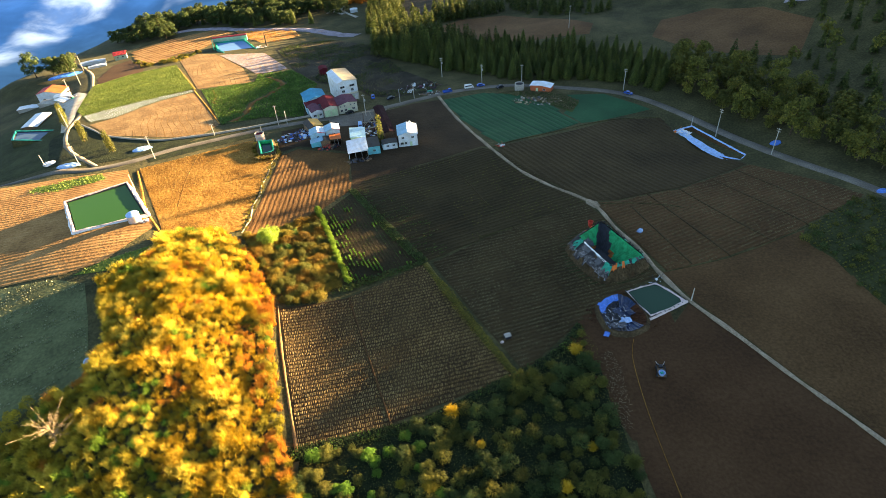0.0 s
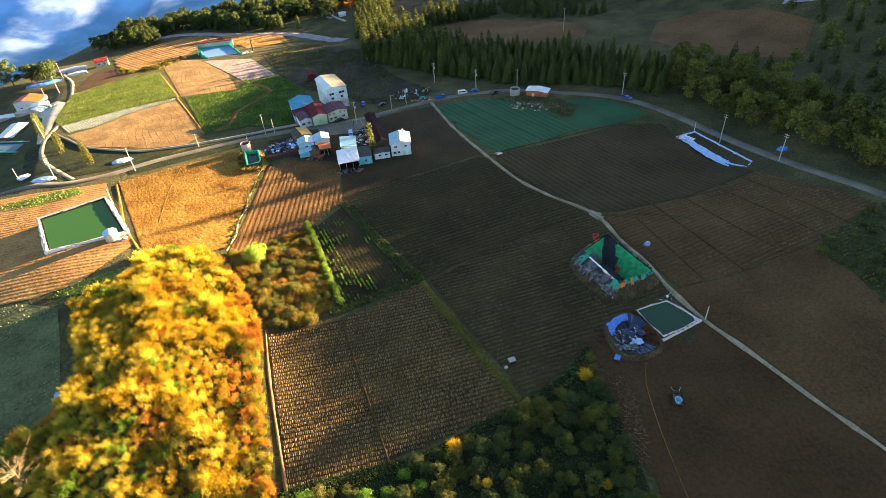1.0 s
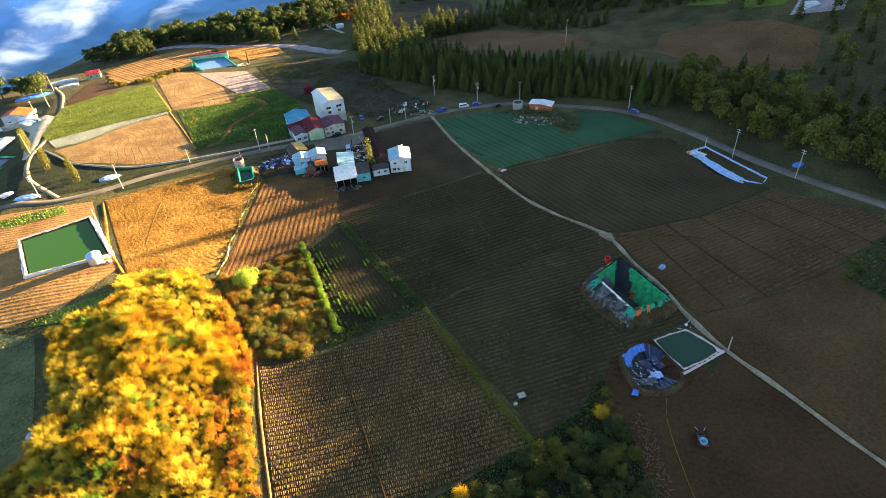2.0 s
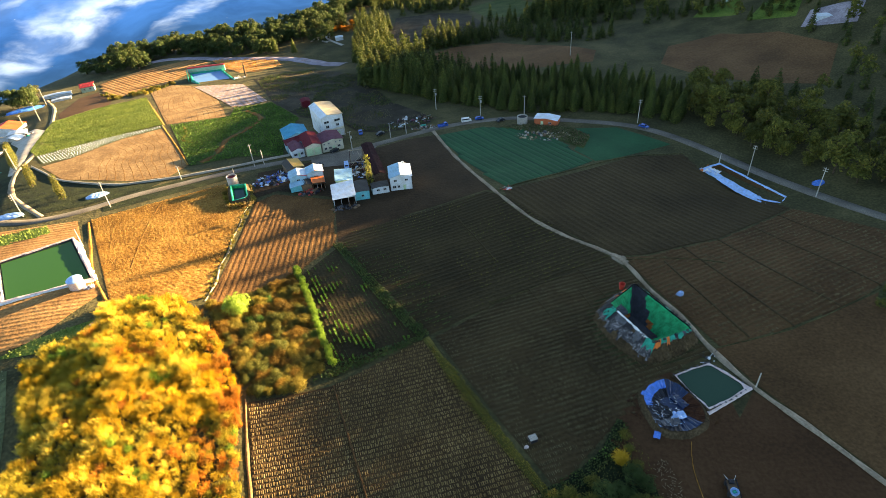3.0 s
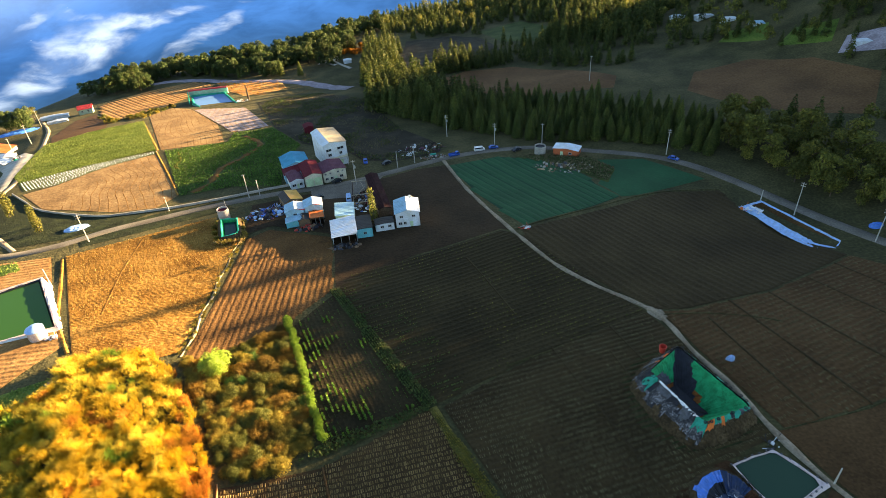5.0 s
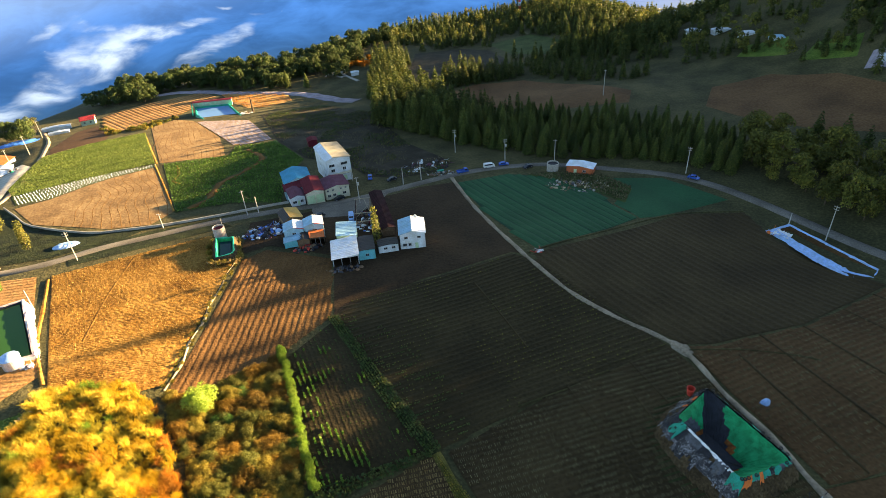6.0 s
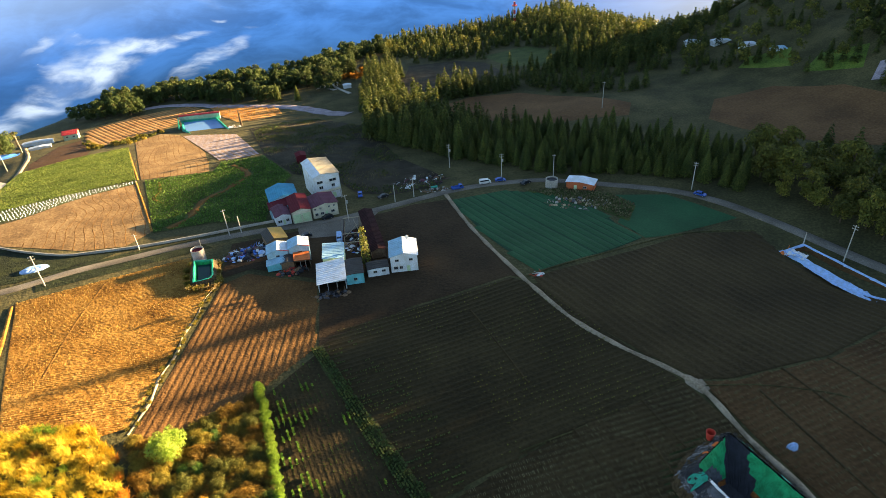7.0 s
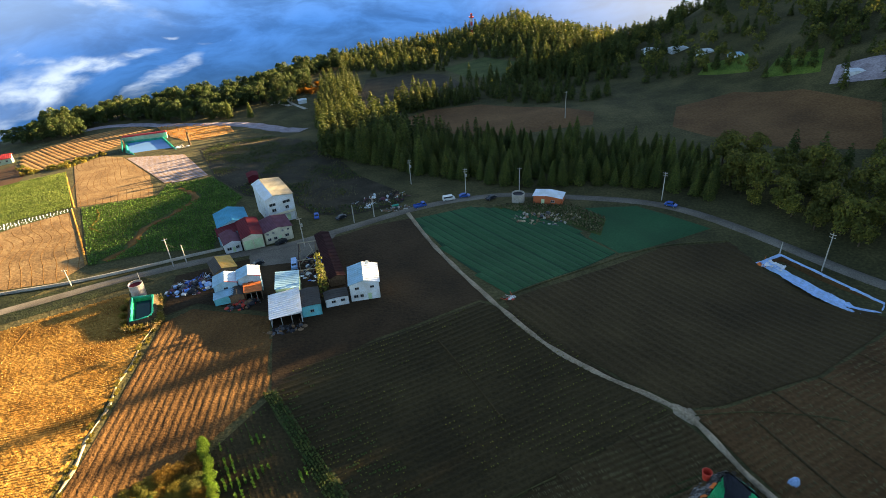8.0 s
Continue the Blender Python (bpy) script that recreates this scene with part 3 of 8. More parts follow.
def puff(scale, detail, rough, warp=0.0):
    k = n.new("ShaderNodeTexNoise")
    for name, v in (("Scale", scale), ("Detail", detail), ("Roughness", rough), ("Distortion", warp)):
        k.inputs[name].default_value = v
    l.new(pos.outputs["Position"], k.inputs["Vector"])
    return k


def blend(fac, a, b):
    k = n.new("ShaderNodeMix")
    k.data_type = "RGBA"
    for name, v in (("Factor", fac), ("A", a), ("B", b)):
        if isinstance(v, tuple):
            k.inputs[name].default_value = (*v, 1)
        else:
            l.new(v, k.inputs[name])
    return k.outputs["Result"]


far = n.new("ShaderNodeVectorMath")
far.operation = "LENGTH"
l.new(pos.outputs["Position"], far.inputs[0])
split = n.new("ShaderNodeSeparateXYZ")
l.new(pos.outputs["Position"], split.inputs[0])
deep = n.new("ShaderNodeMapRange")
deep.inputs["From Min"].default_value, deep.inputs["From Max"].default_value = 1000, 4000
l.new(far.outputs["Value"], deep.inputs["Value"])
# distance haze painted as colour: bluer, then paler, with range
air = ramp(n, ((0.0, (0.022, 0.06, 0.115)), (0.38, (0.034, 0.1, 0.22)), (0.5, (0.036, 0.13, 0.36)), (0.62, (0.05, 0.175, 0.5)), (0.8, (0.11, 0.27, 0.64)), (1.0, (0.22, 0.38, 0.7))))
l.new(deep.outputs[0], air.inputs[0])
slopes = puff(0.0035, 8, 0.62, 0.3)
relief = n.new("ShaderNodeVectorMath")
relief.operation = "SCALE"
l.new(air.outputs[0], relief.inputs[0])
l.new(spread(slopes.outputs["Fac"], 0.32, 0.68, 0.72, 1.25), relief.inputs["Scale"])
# painted haze: far air is paler to the west
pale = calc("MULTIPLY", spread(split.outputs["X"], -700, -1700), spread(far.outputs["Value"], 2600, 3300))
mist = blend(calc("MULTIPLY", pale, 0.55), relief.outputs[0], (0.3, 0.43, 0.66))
# and paler towards the sun, as painted sun haze
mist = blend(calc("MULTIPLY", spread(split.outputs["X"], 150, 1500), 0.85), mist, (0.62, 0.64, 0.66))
# banks of low cloud that follow the side valleys: ends of each bank and its half width
curl = puff(0.0022, 6, 0.55, 0.2)
shift = n.new("ShaderNodeVectorMath")
shift.operation = "MULTIPLY_ADD"
l.new(curl.outputs["Color"], shift.inputs[0])
shift.inputs[1].default_value, shift.inputs[2].default_value = (460, 460, 0), (-230, -230, 0)
bent = n.new("ShaderNodeVectorMath")
l.new(pos.outputs["Position"], bent.inputs[0])
l.new(shift.outputs[0], bent.inputs[1])
cloud = None
for x0, y0, x1, y1, wide, thick in ((-1290, 1780, -1310, 2330, 105, 1.0), (-1230, 2040, -1215, 2420, 95, 1.0), (-1240, 2330, -1040, 2510, 85, 1.0), (-1440, 2500, -1240, 2450, 45, 0.7), (-890, 2080, -840, 2430, 60, 0.75),
                                    (-1560, 3020, -1120, 2900, 70, 0.6), (-1800, 2960, -1560, 2980, 120, 1.0), (-1010, 2720, -950, 2750, 26, 0.5), (-840, 2672, -755, 2671, 26, 0.5), (-1560, 2370, -1440, 2520, 40, 0.6), (-1480, 1500, -1330, 1800, 130, 1.0)):
    e = n.new("ShaderNodeMapping")
    e.vector_type = "TEXTURE"
    e.inputs["Location"].default_value = ((x0 + x1) / 2 - 40, (y0 + y1) / 2, 0)
    e.inputs["Rotation"].default_value = (0, 0, math.atan2(y1 - y0, x1 - x0))
    e.inputs["Scale"].default_value = (math.dist((x0, y0), (x1, y1)) * 0.68, wide * 1.08, 1e7)
    l.new(bent.outputs[0], e.inputs["Vector"])
    size = n.new("ShaderNodeVectorMath")
    size.operation = "LENGTH"
    l.new(e.outputs[0], size.inputs[0])
    bank = spread(size.outputs["Value"], 1.15, 0.25, 0.0, thick)
    cloud = bank if cloud is None else calc("MAXIMUM", cloud, bank)
wool = puff(0.005, 7, 0.58, 0.25)
cloud = calc("MULTIPLY", cloud, spread(wool.outputs["Fac"], 0.34, 0.6, 0.12, 1.0))
roofs = n.new("ShaderNodeTexVoronoi")
roofs.inputs["Scale"].default_value = 0.014
l.new(pos.outputs["Position"], roofs.inputs["Vector"])
hamlet = calc("MULTIPLY", spread(roofs.outputs["Distance"], 0.05, 0.02, 0.0, 0.4), spread(curl.outputs["Fac"], 0.5, 0.62))
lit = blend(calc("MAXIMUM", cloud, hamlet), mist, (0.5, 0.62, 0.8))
# the whole backdrop glows with these painted colours
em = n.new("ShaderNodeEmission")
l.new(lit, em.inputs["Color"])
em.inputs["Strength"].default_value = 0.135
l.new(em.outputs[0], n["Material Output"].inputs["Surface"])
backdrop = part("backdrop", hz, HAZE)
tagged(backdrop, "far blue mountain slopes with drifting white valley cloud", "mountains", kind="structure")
for p in backdrop.data.polygons:
    p.use_smooth = True


def field(name, poly, material, label, up=0.06, rows=None, row_mat=None, category="field"):
    ob = part(name, drape(poly, up), material)
    tagged(ob, label, category, kind="structure")
    for p in ob.data.polygons:
        p.use_smooth = True
    if rows:
        r = part("furrow", rows, row_mat or material, ob)
        r["kind"] = "stuff"
    return ob


def band(name, pts, width, material, label, category, up=0.12, **k):
    ob = part(name, strip(pts, width, up, **k), material)
    tagged(ob, label, category, kind="structure")
    for p in ob.data.polygons:
        p.use_smooth = True
    return ob


ROW = [(-57, 125), (-37, 130), (-14, 145), (1, 117), (10, 98), (-21, 85), (-43, 79)]
MID = [(-11.5, 145), (10, 158.7), (43, 173.8), (50, 158), (57, 132), (44, 127), (30, 115), (13, 99), (3, 117)]
UP = [(-42, 190), (-41, 196), (-20, 206), (8, 217), (15, 212), (35, 185), (43, 174), (10, 159), (-13, 146), (-31, 170)]
BROWN_N = [(-43, 191), (-48, 219), (-33, 220), (-17, 228), (-17, 247), (-10, 279), (-2, 257), (12, 216), (8, 218), (-20, 207)]
VEG = [(-52, 174), (-43, 188), (-26, 163), (-15, 146), (-36, 136)]
BROWN1 = [(-138, 216), (-118, 227), (-95, 240), (-89, 229), (-81, 223), (-80, 199), (-79, 164), (-89, 158), (-104, 160)]
BROWN2 = [(-78, 222), (-72, 228), (-49, 221), (-44, 190), (-53, 177), (-64, 162), (-77, 161), (-77, 195)]
EAST1 = [(14.6, 216), (42, 230), (69, 243), (90, 243), (93, 226), (110.4, 198.4), (79, 181), (54, 174.4), (46.4, 174.6), (33, 188.6), (23.2, 199.4), (15.4, 213)]
EAST2 = [(51.4, 158), (46.8, 173.8), (54, 173.5), (79, 180), (111, 197.5), (126, 178), (134, 165), (100, 145), (79, 138), (60, 134)]
EAST3 = [(58.6, 133.4), (79, 137), (99, 144), (140, 160), (140, 100), (101, 61), (87.6, 82.4), (80, 93.6), (71.6, 108), (63.8, 121)]
SOUTH = [(56, 113), (62, 120), (74, 102), (92, 74), (112, 50), (40, 50), (37, 70), (37, 88), (41, 101), (49, 112)]
TEAL1 = [(-9, 280), (12, 287), (30, 281), (34, 273), (45, 262), (47, 253), (53, 241), (42, 234), (16, 219), (3, 247)]
TEAL2 = [(53, 276), (71, 273), (88, 252), (61, 242), (54, 241), (48, 253), (54, 263)]
LEFT_GREEN = [(-121, 137), (-113, 122), (-106, 108), (-99, 98), (-115, 93), (-124, 70), (-190, 70), (-190, 140), (-152, 138), (-133, 140)]
BROWN_L = [(-230, 205), (-196, 210), (-143, 216), (-132, 198), (-110, 166), (-119, 147), (-129, 143), (-151, 139), (-230, 139)]
GREEN1 = [(-212, 300), (-232, 354), (-217, 375), (-192, 391), (-154, 324), (-174, 311), (-203, 290)]
TAN1 = [(-191, 275), (-181, 283), (-172, 298), (-166.6, 305), (-151, 318), (-118, 262), (-122, 251), (-137, 249), (-171, 257)]
NETS = [(-203, 290), (-191, 299), (-174, 311), (-153, 323), (-151, 319), (-167, 306), (-172, 299), (-181, 284), (-193, 279)]
GREEN2 = [(-149, 321), (-120, 329), (-122, 345), (-102, 351), (-80, 318), (-82, 292), (-77, 266), (-98, 268), (-117, 261)]
TAN2 = [(-195, 404), (-188, 422), (-172, 413), (-138, 366), (-122, 330), (-152, 324)]
PALE = [(-170, 411), (-134, 404), (-106, 356), (-124, 348), (-137, 366)]
STRIPE = [(-235, 420), (-258, 460), (-236, 486), (-205, 508), (-184, 487), (-181, 469), (-190, 452), (-194, 426), (-216, 397)]
DARK_L = [(-240, 374), (-251, 417), (-244, 430), (-237, 419), (-217, 396), (-212, 382), (-230, 358)]
SCRUB = [(-130, 416), (-94, 440), (-58, 400), (-33, 336), (-11, 306), (-14, 296), (-33, 288), (-47, 292), (-58, 308), (-80, 320), (-103, 354)]

field("field", ROW, ROW_SOIL, "harvested bed field with straw-coloured stubble rows", rows=furrows(ROW, 14, 1.25, 1.05, 0.06, 3), row_mat=ROW_SOIL)
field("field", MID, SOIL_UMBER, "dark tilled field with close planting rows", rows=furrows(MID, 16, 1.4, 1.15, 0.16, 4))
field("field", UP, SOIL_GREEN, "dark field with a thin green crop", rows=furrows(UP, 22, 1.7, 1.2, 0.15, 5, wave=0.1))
field("field", BROWN_N, SHADE_BLACK_SOIL, "bare dark brown field beside the farmhouses")
field("field", VEG, SOIL_GREEN, "vegetable field with leafy green rows on brown soil", rows=furrows(VEG, -64, 1.2, 0.95, 0.045, 6, step=2.0, wave=0.06), row_mat=SOIL_GREEN)
field("field", BROWN1, STUBBLE, "sunlit golden-brown stubble field", rows=furrows(BROWN1, 15, 0.8, 0.7, 0.05, 7, step=1.2, wave=0.16))
field("field", BROWN2, FURROW_SOIL, "sunlit brown field with parallel furrows", rows=furrows(BROWN2, 92, 1.75, 1.6, 0.1, 8, step=2.5, wave=0.08))
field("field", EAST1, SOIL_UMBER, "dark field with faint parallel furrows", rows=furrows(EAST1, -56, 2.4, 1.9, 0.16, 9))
field("field", EAST2, SOIL_DARK, "dark ploughed field with fine furrows", rows=furrows(EAST2, 22, 1.6, 1.3, 0.14, 10))
field("field", EAST3, SOIL_DARK, "bare dark brown field below the track")
field("field", SOUTH, SHADE_BROWN_SOIL, "bare dark brown field beside the ponds")
field("field", TEAL1, NET_DARK, "field under dark teal shade netting in strips", rows=furrows(TEAL1, -60, 2.9, 2.65, 0.12, 11), row_mat=NET_TEAL)
field("field", TEAL2, NET_TEAL, "field of smooth teal green crop cover")
field("field", LEFT_GREEN, ALGAE, "grey-green fallow field in shade")
field("field", BROWN_L, RIDGE_SOIL, "brown tilled field round the reservoir", rows=furrows(BROWN_L, 8, 1.8, 1.4, 0.08, 12, wave=0.15))
field("field", GREEN1, CROP_GROUND, "bright green vegetable field in sunlight", rows=furrows(GREEN1, 30, 2.2, 1.3, 0.3, 13), row_mat=CROP_GROUND)
field("field", TAN1, SOIL_TAN, "tan ploughed field with curving furrows", rows=furrows(TAN1, -60, 3.3, 0.42, 0.03, 14, step=2.0, bend=2, warp=7, gate=lambda x, y: x > -163 + 8 * noise.noise(Vector((x / 12, y / 12, 5.0)))), row_mat=SOIL_RED)
field("field", NETS, CROP_GROUND, "strip of soil under white crop covers")
field("field", GREEN2, CROP_GROUND, "green vegetable field half in shade")
band("path", [(-113, 264), (-109, 273), (-110, 290), (-106, 299), (-103, 309), (-101, 321), (-107, 331), (-114, 338)], 3.2, SOIL_RED, "bare red-brown strip through the cabbages", "path", up=0.14, ragged=0.95)
band("path", [(-141, 318), (-135, 306), (-133, 296), (-126, 290)], 1.6, SOIL_RED, "bare brown gap between the cabbages", "path", up=0.12, ragged=0.6)
band("path", [(-200, 345), (-196, 336), (-199, 327)], 2.0, SOIL_RED, "bare brown gap between the cabbages", "path", up=0.12, ragged=0.6)
band("path", [(-205, 306), (-216, 316), (-218, 330)], 1.8, SOIL_RED, "bare brown gap between the cabbages", "path", up=0.12, ragged=0.6)
band("path", [(-153, 321), (-135, 291), (-118, 262)], 0.9, STUBBLE, "dry golden grass balk between two fields", "path", up=0.2, ragged=0.4)
band("path", [(-193, 391), (-173, 357), (-153, 323)], 0.9, STUBBLE, "dry golden grass balk between two fields", "path", up=0.2, ragged=0.4)
field("field", TAN2, SOIL_TAN, "tan ploughed field with long furrows", rows=furrows(TAN2, -62, 2.9, 0.36, 0.03, 15, step=2.0, warp=5, gate=lambda x, y: noise.noise(Vector((x / 14, y / 14, 2.0))) > -0.25), row_mat=SOIL_RED)
field("field", PALE, SOIL_TAN, "tan field with pale lilac-white strips", rows=furrows(PALE, 28, 2.5, 1.7, 0.1, 16, step=2.0, wave=0.12, warp=1.5), row_mat=SOIL_PALE)
field("field", STRIPE, SOIL_RED, "orange-brown field with strong ridges", rows=furrows(STRIPE, -48, 2.9, 2.5, 0.1, 17, step=3.0, up=0.22), row_mat=RIDGE_SOIL)
# this field renders sunlit; its shade is painted as dark soil
field("field", DARK_L, SHADE_BROWN_SOIL, "bare field with shade painted into its dark soil")
field("field", SCRUB, SCRUB_FLOOR, "rough slope of dark scrub grass")
field("field", [(20, 285), (31, 287), (51, 279), (58, 266), (52, 253), (45, 263), (34, 275)], CROP_GROUND, "stony ground with rubble and dead plants", up=0.2)
SLOPE_E = [(102, 142), (106, 147), (114, 152), (127, 161), (137, 163), (150, 148), (142, 120), (112, 112), (109, 120), (107, 131)]
field("field", SLOPE_E, DARK_GRASS, "rough grassy slope with low bushes", up=0.16)
field("verge", [(-127, 141), (-120, 147), (-106, 154), (-103, 149), (-116, 142)], VERGE, "bright green grass verge", up=0.18, category="grass")
field("verge", [(-180, 201), (-179, 206), (-154, 215), (-148, 208), (-166, 200)], VERGE, "bright green grass strip by the road", up=0.18, category="grass")
field("verge", [(-186, 498), (-171, 499), (-131, 481), (-122, 460), (-132, 441), (-146, 440), (-162, 459), (-174, 478)], RUST_GRASS, "rust-orange dry grass bank", up=0.18, category="grass")
field("verge", [(29, 150), (35.5, 157.5), (43, 160.5), (47, 155), (57, 137), (54, 132), (47, 128.5), (38.5, 127.8), (31.5, 133), (28.2, 142)], DARK_GRASS, "trodden dark grass round the raised basin", up=0.08, category="grass")
field("field", [(29, 116), (35, 127), (44, 128), (56, 122), (56, 113), (49, 111), (43, 96), (44, 78), (36, 78), (31, 92), (25, 106)], SHADE_BROWN_SOIL, "trodden dark earth round the small basin", up=0.05)
field("field", [(116, 351), (129, 378), (160, 382), (182, 360), (192, 322), (170, 288), (145, 304), (124, 333)], CLEARING, "bare brown slope above the wood")
field("yard", [(-80, 225), (-72, 231), (-49, 223), (-47, 213), (-16, 222), (-4, 250), (-9, 281), (-24, 277), (-33, 271), (-64, 257), (-84, 249)], SHADE_BLACK_SOIL, "dark bare earth round the farmhouses", up=0.05, category="yard")
field("yard", [(-64, 262), (-47, 268), (-36, 272), (-39, 262), (-46, 252), (-62, 250)], ASPHALT, "grey paved farmyard between the houses", up=0.1, category="yard")
field("field", [(-17, 435), (4, 453), (36, 449), (68, 415), (88, 384), (82, 366), (41, 372), (8, 396)], CLEARING, "reddish brown clearing behind the conifers")
field("field", [(-44, 470), (-44, 590), (-2, 584), (20, 556), (32, 500), (12, 486), (-24, 486)], SCRUB_FLOOR, "dark reddish open ground behind the wood")
field("field", [(20, 586), (58, 600), (76, 548), (62, 506), (35, 526)], CROP_GROUND, "dull green terrace among far woods")

field("verge", [(158, 420), (170, 434), (188, 424), (178, 402)], VERGE, "sunlit green grass terrace among the far trees", up=0.2, category="grass")
field("verge", [(178, 390), (192, 402), (206, 386), (194, 368)], VERGE, "sunlit green grass terrace among the far trees", up=0.2, category="grass")
field("field", [(190, 354), (200, 366), (218, 350), (206, 334)], SOIL_PALE, "pale field under white plastic on the plateau", up=0.2)
# near-black ground on bank and verge replaces the shade missing there
field("bank", [(-199, 277), (-185, 266), (-171, 256), (-158, 250), (-143, 246), (-130, 246), (-122, 247), (-128, 239.5), (-146, 229), (-165, 224), (-186, 227), (-206, 262)], UNDERGROWTH_SHADE, "rough grass bank above the road, shade painted near-black green", up=0.14, category="grass")
field("bank", [(-100, 253), (-118, 246), (-132, 238), (-142, 230), (-136, 222), (-117, 232), (-96, 243.5), (-90, 247)], UNDERGROWTH_SHADE, "grass verge beside the road, shade painted near-black green", up=0.05, category="grass")
ROAD = [(-260, 212), (-186, 220), (-162, 219), (-146, 224), (-131, 234), (-117, 241), (-97, 251), (-79, 258), (-64, 262), (-49, 267), (-33, 276), (-12, 288), (4, 294),
        (20, 296), (31, 295), (49, 288), (72, 277), (85, 266), (97, 250), (108, 233), (118, 215), (124, 202), (130, 188), (138, 171), (150, 140), (160, 90)]
DIRT = [(-11, 286), (-4, 261), (2.3, 242), (8.5, 224), (13.5, 212), (21.6, 198), (31.4, 187), (45, 173.5), (50, 157), (54.4, 145.6), (57.4, 134), (62.5, 121), (70.3, 108), (78.8, 93.7), (86.6, 82), (104, 55)]
band("road", ROAD, 4.2, ASPHALT, "narrow grey asphalt farm road", "road", up=0.14, ragged=0.03)
band("path", DIRT, 1.35, GRAVEL, "pale dirt track between the fields", "path", up=0.25, ragged=0.4, step=1.5)
band("path", [(-80, 222), (-80.6, 213), (-79.6, 205), (-80, 197), (-78.6, 189), (-79, 180), (-77.8, 172), (-78, 162)], 0.6, STONE, "narrow pale stony path between furrowed fields", "path", up=0.09, ragged=0.9, step=1.0)
band("path", [(-14, 145), (-7, 131), (2, 114), (11, 98)], 2.1, PATH_GRASS, "grassy path between dark fields", "path", up=0.16, ragged=0.25)
band("path", [(-43, 190), (-34, 175), (-24, 160), (-14, 145)], 3.4, DARK_GRASS, "grassy strip along the vegetable field", "path", up=0.16, ragged=0.2)
band("path", [(-138, 214), (-128, 196), (-118, 178), (-107, 163)], 1.0, STUBBLE, "sunlit dry grass bank along the brown field", "path", up=0.2, ragged=0.25)
band("road", [(-160, 222), (-185, 244), (-200, 270), (-207, 296), (-221, 332), (-242, 372), (-259, 400), (-290, 439)], 2.4, GRAVEL, "pale worn lane up to the far farm", "road", up=0.16, ragged=0.3)
band("road", [(-244, 510), (-228, 516), (-202, 512), (-184, 503), (-145, 487), (-110, 472), (-75, 449)], 10.0, SOIL_PALE, "pale grey track along the terrace edge", "road", up=0.2, ragged=0.25)
band("path", [(60, 134), (79, 137.5), (99, 144.5), (134, 162)], 0.28, GRASS, "faint grassy furrow between dark fields", "path", up=0.12, ragged=0.6)
band("path", [(47, 172.3), (58.6, 171.8), (70.5, 168.8), (74.8, 166.6)], 0.22, GRASS, "faint pale wheel track curving into the field", "path", up=0.3, ragged=0.7)
band("path", [(43.6, 108), (41.8, 102), (41.4, 90.2), (41.9, 78.4), (43.5, 60)], 0.14, STUBBLE, "thin pale line of plastic pipe along the field", "path", up=0.12, ragged=0.3)
band("path", [(4.2, 156.6), (10, 159), (15.6, 161.1)], 0.14, GRASS, "short pale length of pipe on the ridge", "path", up=0.4, ragged=0.2)
for pts in ([(66, 177), (72, 160), (80, 138)], [(78, 180), (86, 160), (94, 143)], [(92, 187), (100, 168), (108, 149)], [(104, 194), (112, 173), (119, 154)], [(58, 170), (62, 156), (68, 136)], [(16, 162), (23, 143), (31, 120)], [(32, 169), (37, 156)], [(8, 176), (2, 190), (-4, 203)], [(40, 128), (34, 146), (30, 160)]):
    band("path", pts, 0.45, SOIL_UMBER, "dark wheel track across the tilled rows", "path", up=0.26, ragged=0.5)
band("path", [(-116, 226), (-113, 205), (-107, 180)], 0.5, SOIL_RED, "bare furrow across the stubble", "path", up=0.1, ragged=0.6)
field("yard", [(44, 176.4), (47, 175), (48, 171.5), (45.5, 170), (43, 173.5)], GRAVEL, "pale trodden widening of the dirt track", up=0.3, category="path")
# dark grass laid over the whole bank as painted shade
field("bank", [(-166, 223), (-186, 227), (-262, 219), (-262, 300), (-240, 336), (-226, 324), (-211, 294), (-204, 271), (-189, 246)], DARK_GRASS, "grass bank around the lower ponds, shade painted as dark green", up=0.06, category="grass")
band("path", [(13, 217), (40, 232), (66, 243), (90, 244)], 0.8, GRASS, "rough grass ridge beside the netted field", "path", up=0.2, ragged=0.3)


def low_wall(name, pts, thick, tall, material, label):
    g = Geo()
    line = smooth_line(pts, 4)
    rows = []
    for i, (x, y) in enumerate(line):
        a, b = line[max(0, i - 1)], line[min(len(line) - 1, i + 1)]
        d = math.dist(a, b)
        nx, ny = -(b[1] - a[1]) / d, (b[0] - a[0]) / d
        z = height(x, y)
        rows.append([(x + nx * s, y + ny * s, z + h) for s, h in ((-thick, -0.5), (-thick * 0.8, tall), (thick * 0.8, tall), (thick, -0.5))])
    g.add([p for r in rows for p in r], [(i * 4 + k, i * 4 + k + 1, i * 4 + k + 5, i * 4 + k + 4) for i in range(len(rows) - 1) for k in range(3)])
    g.f += [(0, 1, 2, 3), tuple(len(rows) * 4 - 4 + k for k in (3, 2, 1, 0))]
    return tagged(part(name, g, material), label, "wall", kind="structure")


band("path", [(-37, 130), (-31, 113), (-21, 85)], 0.5, SOIL_DARK, "dark footpath across the stubble rows", "path", up=0.3)
band("path", [(-57.6, 126), (-52.6, 108), (-43, 78)], 0.7, SOIL_TAN, "sandy bank along the stubble field", "path", up=0.12, ragged=0.6)
low_wall("wall", [(-196, 276), (-184, 266), (-170, 255), (-143, 246), (-130, 247), (-115, 250), (-98, 256), (-82, 263), (-74, 266)], 0.22, 0.85, CONCRETE, "pale concrete retaining wall along the road")


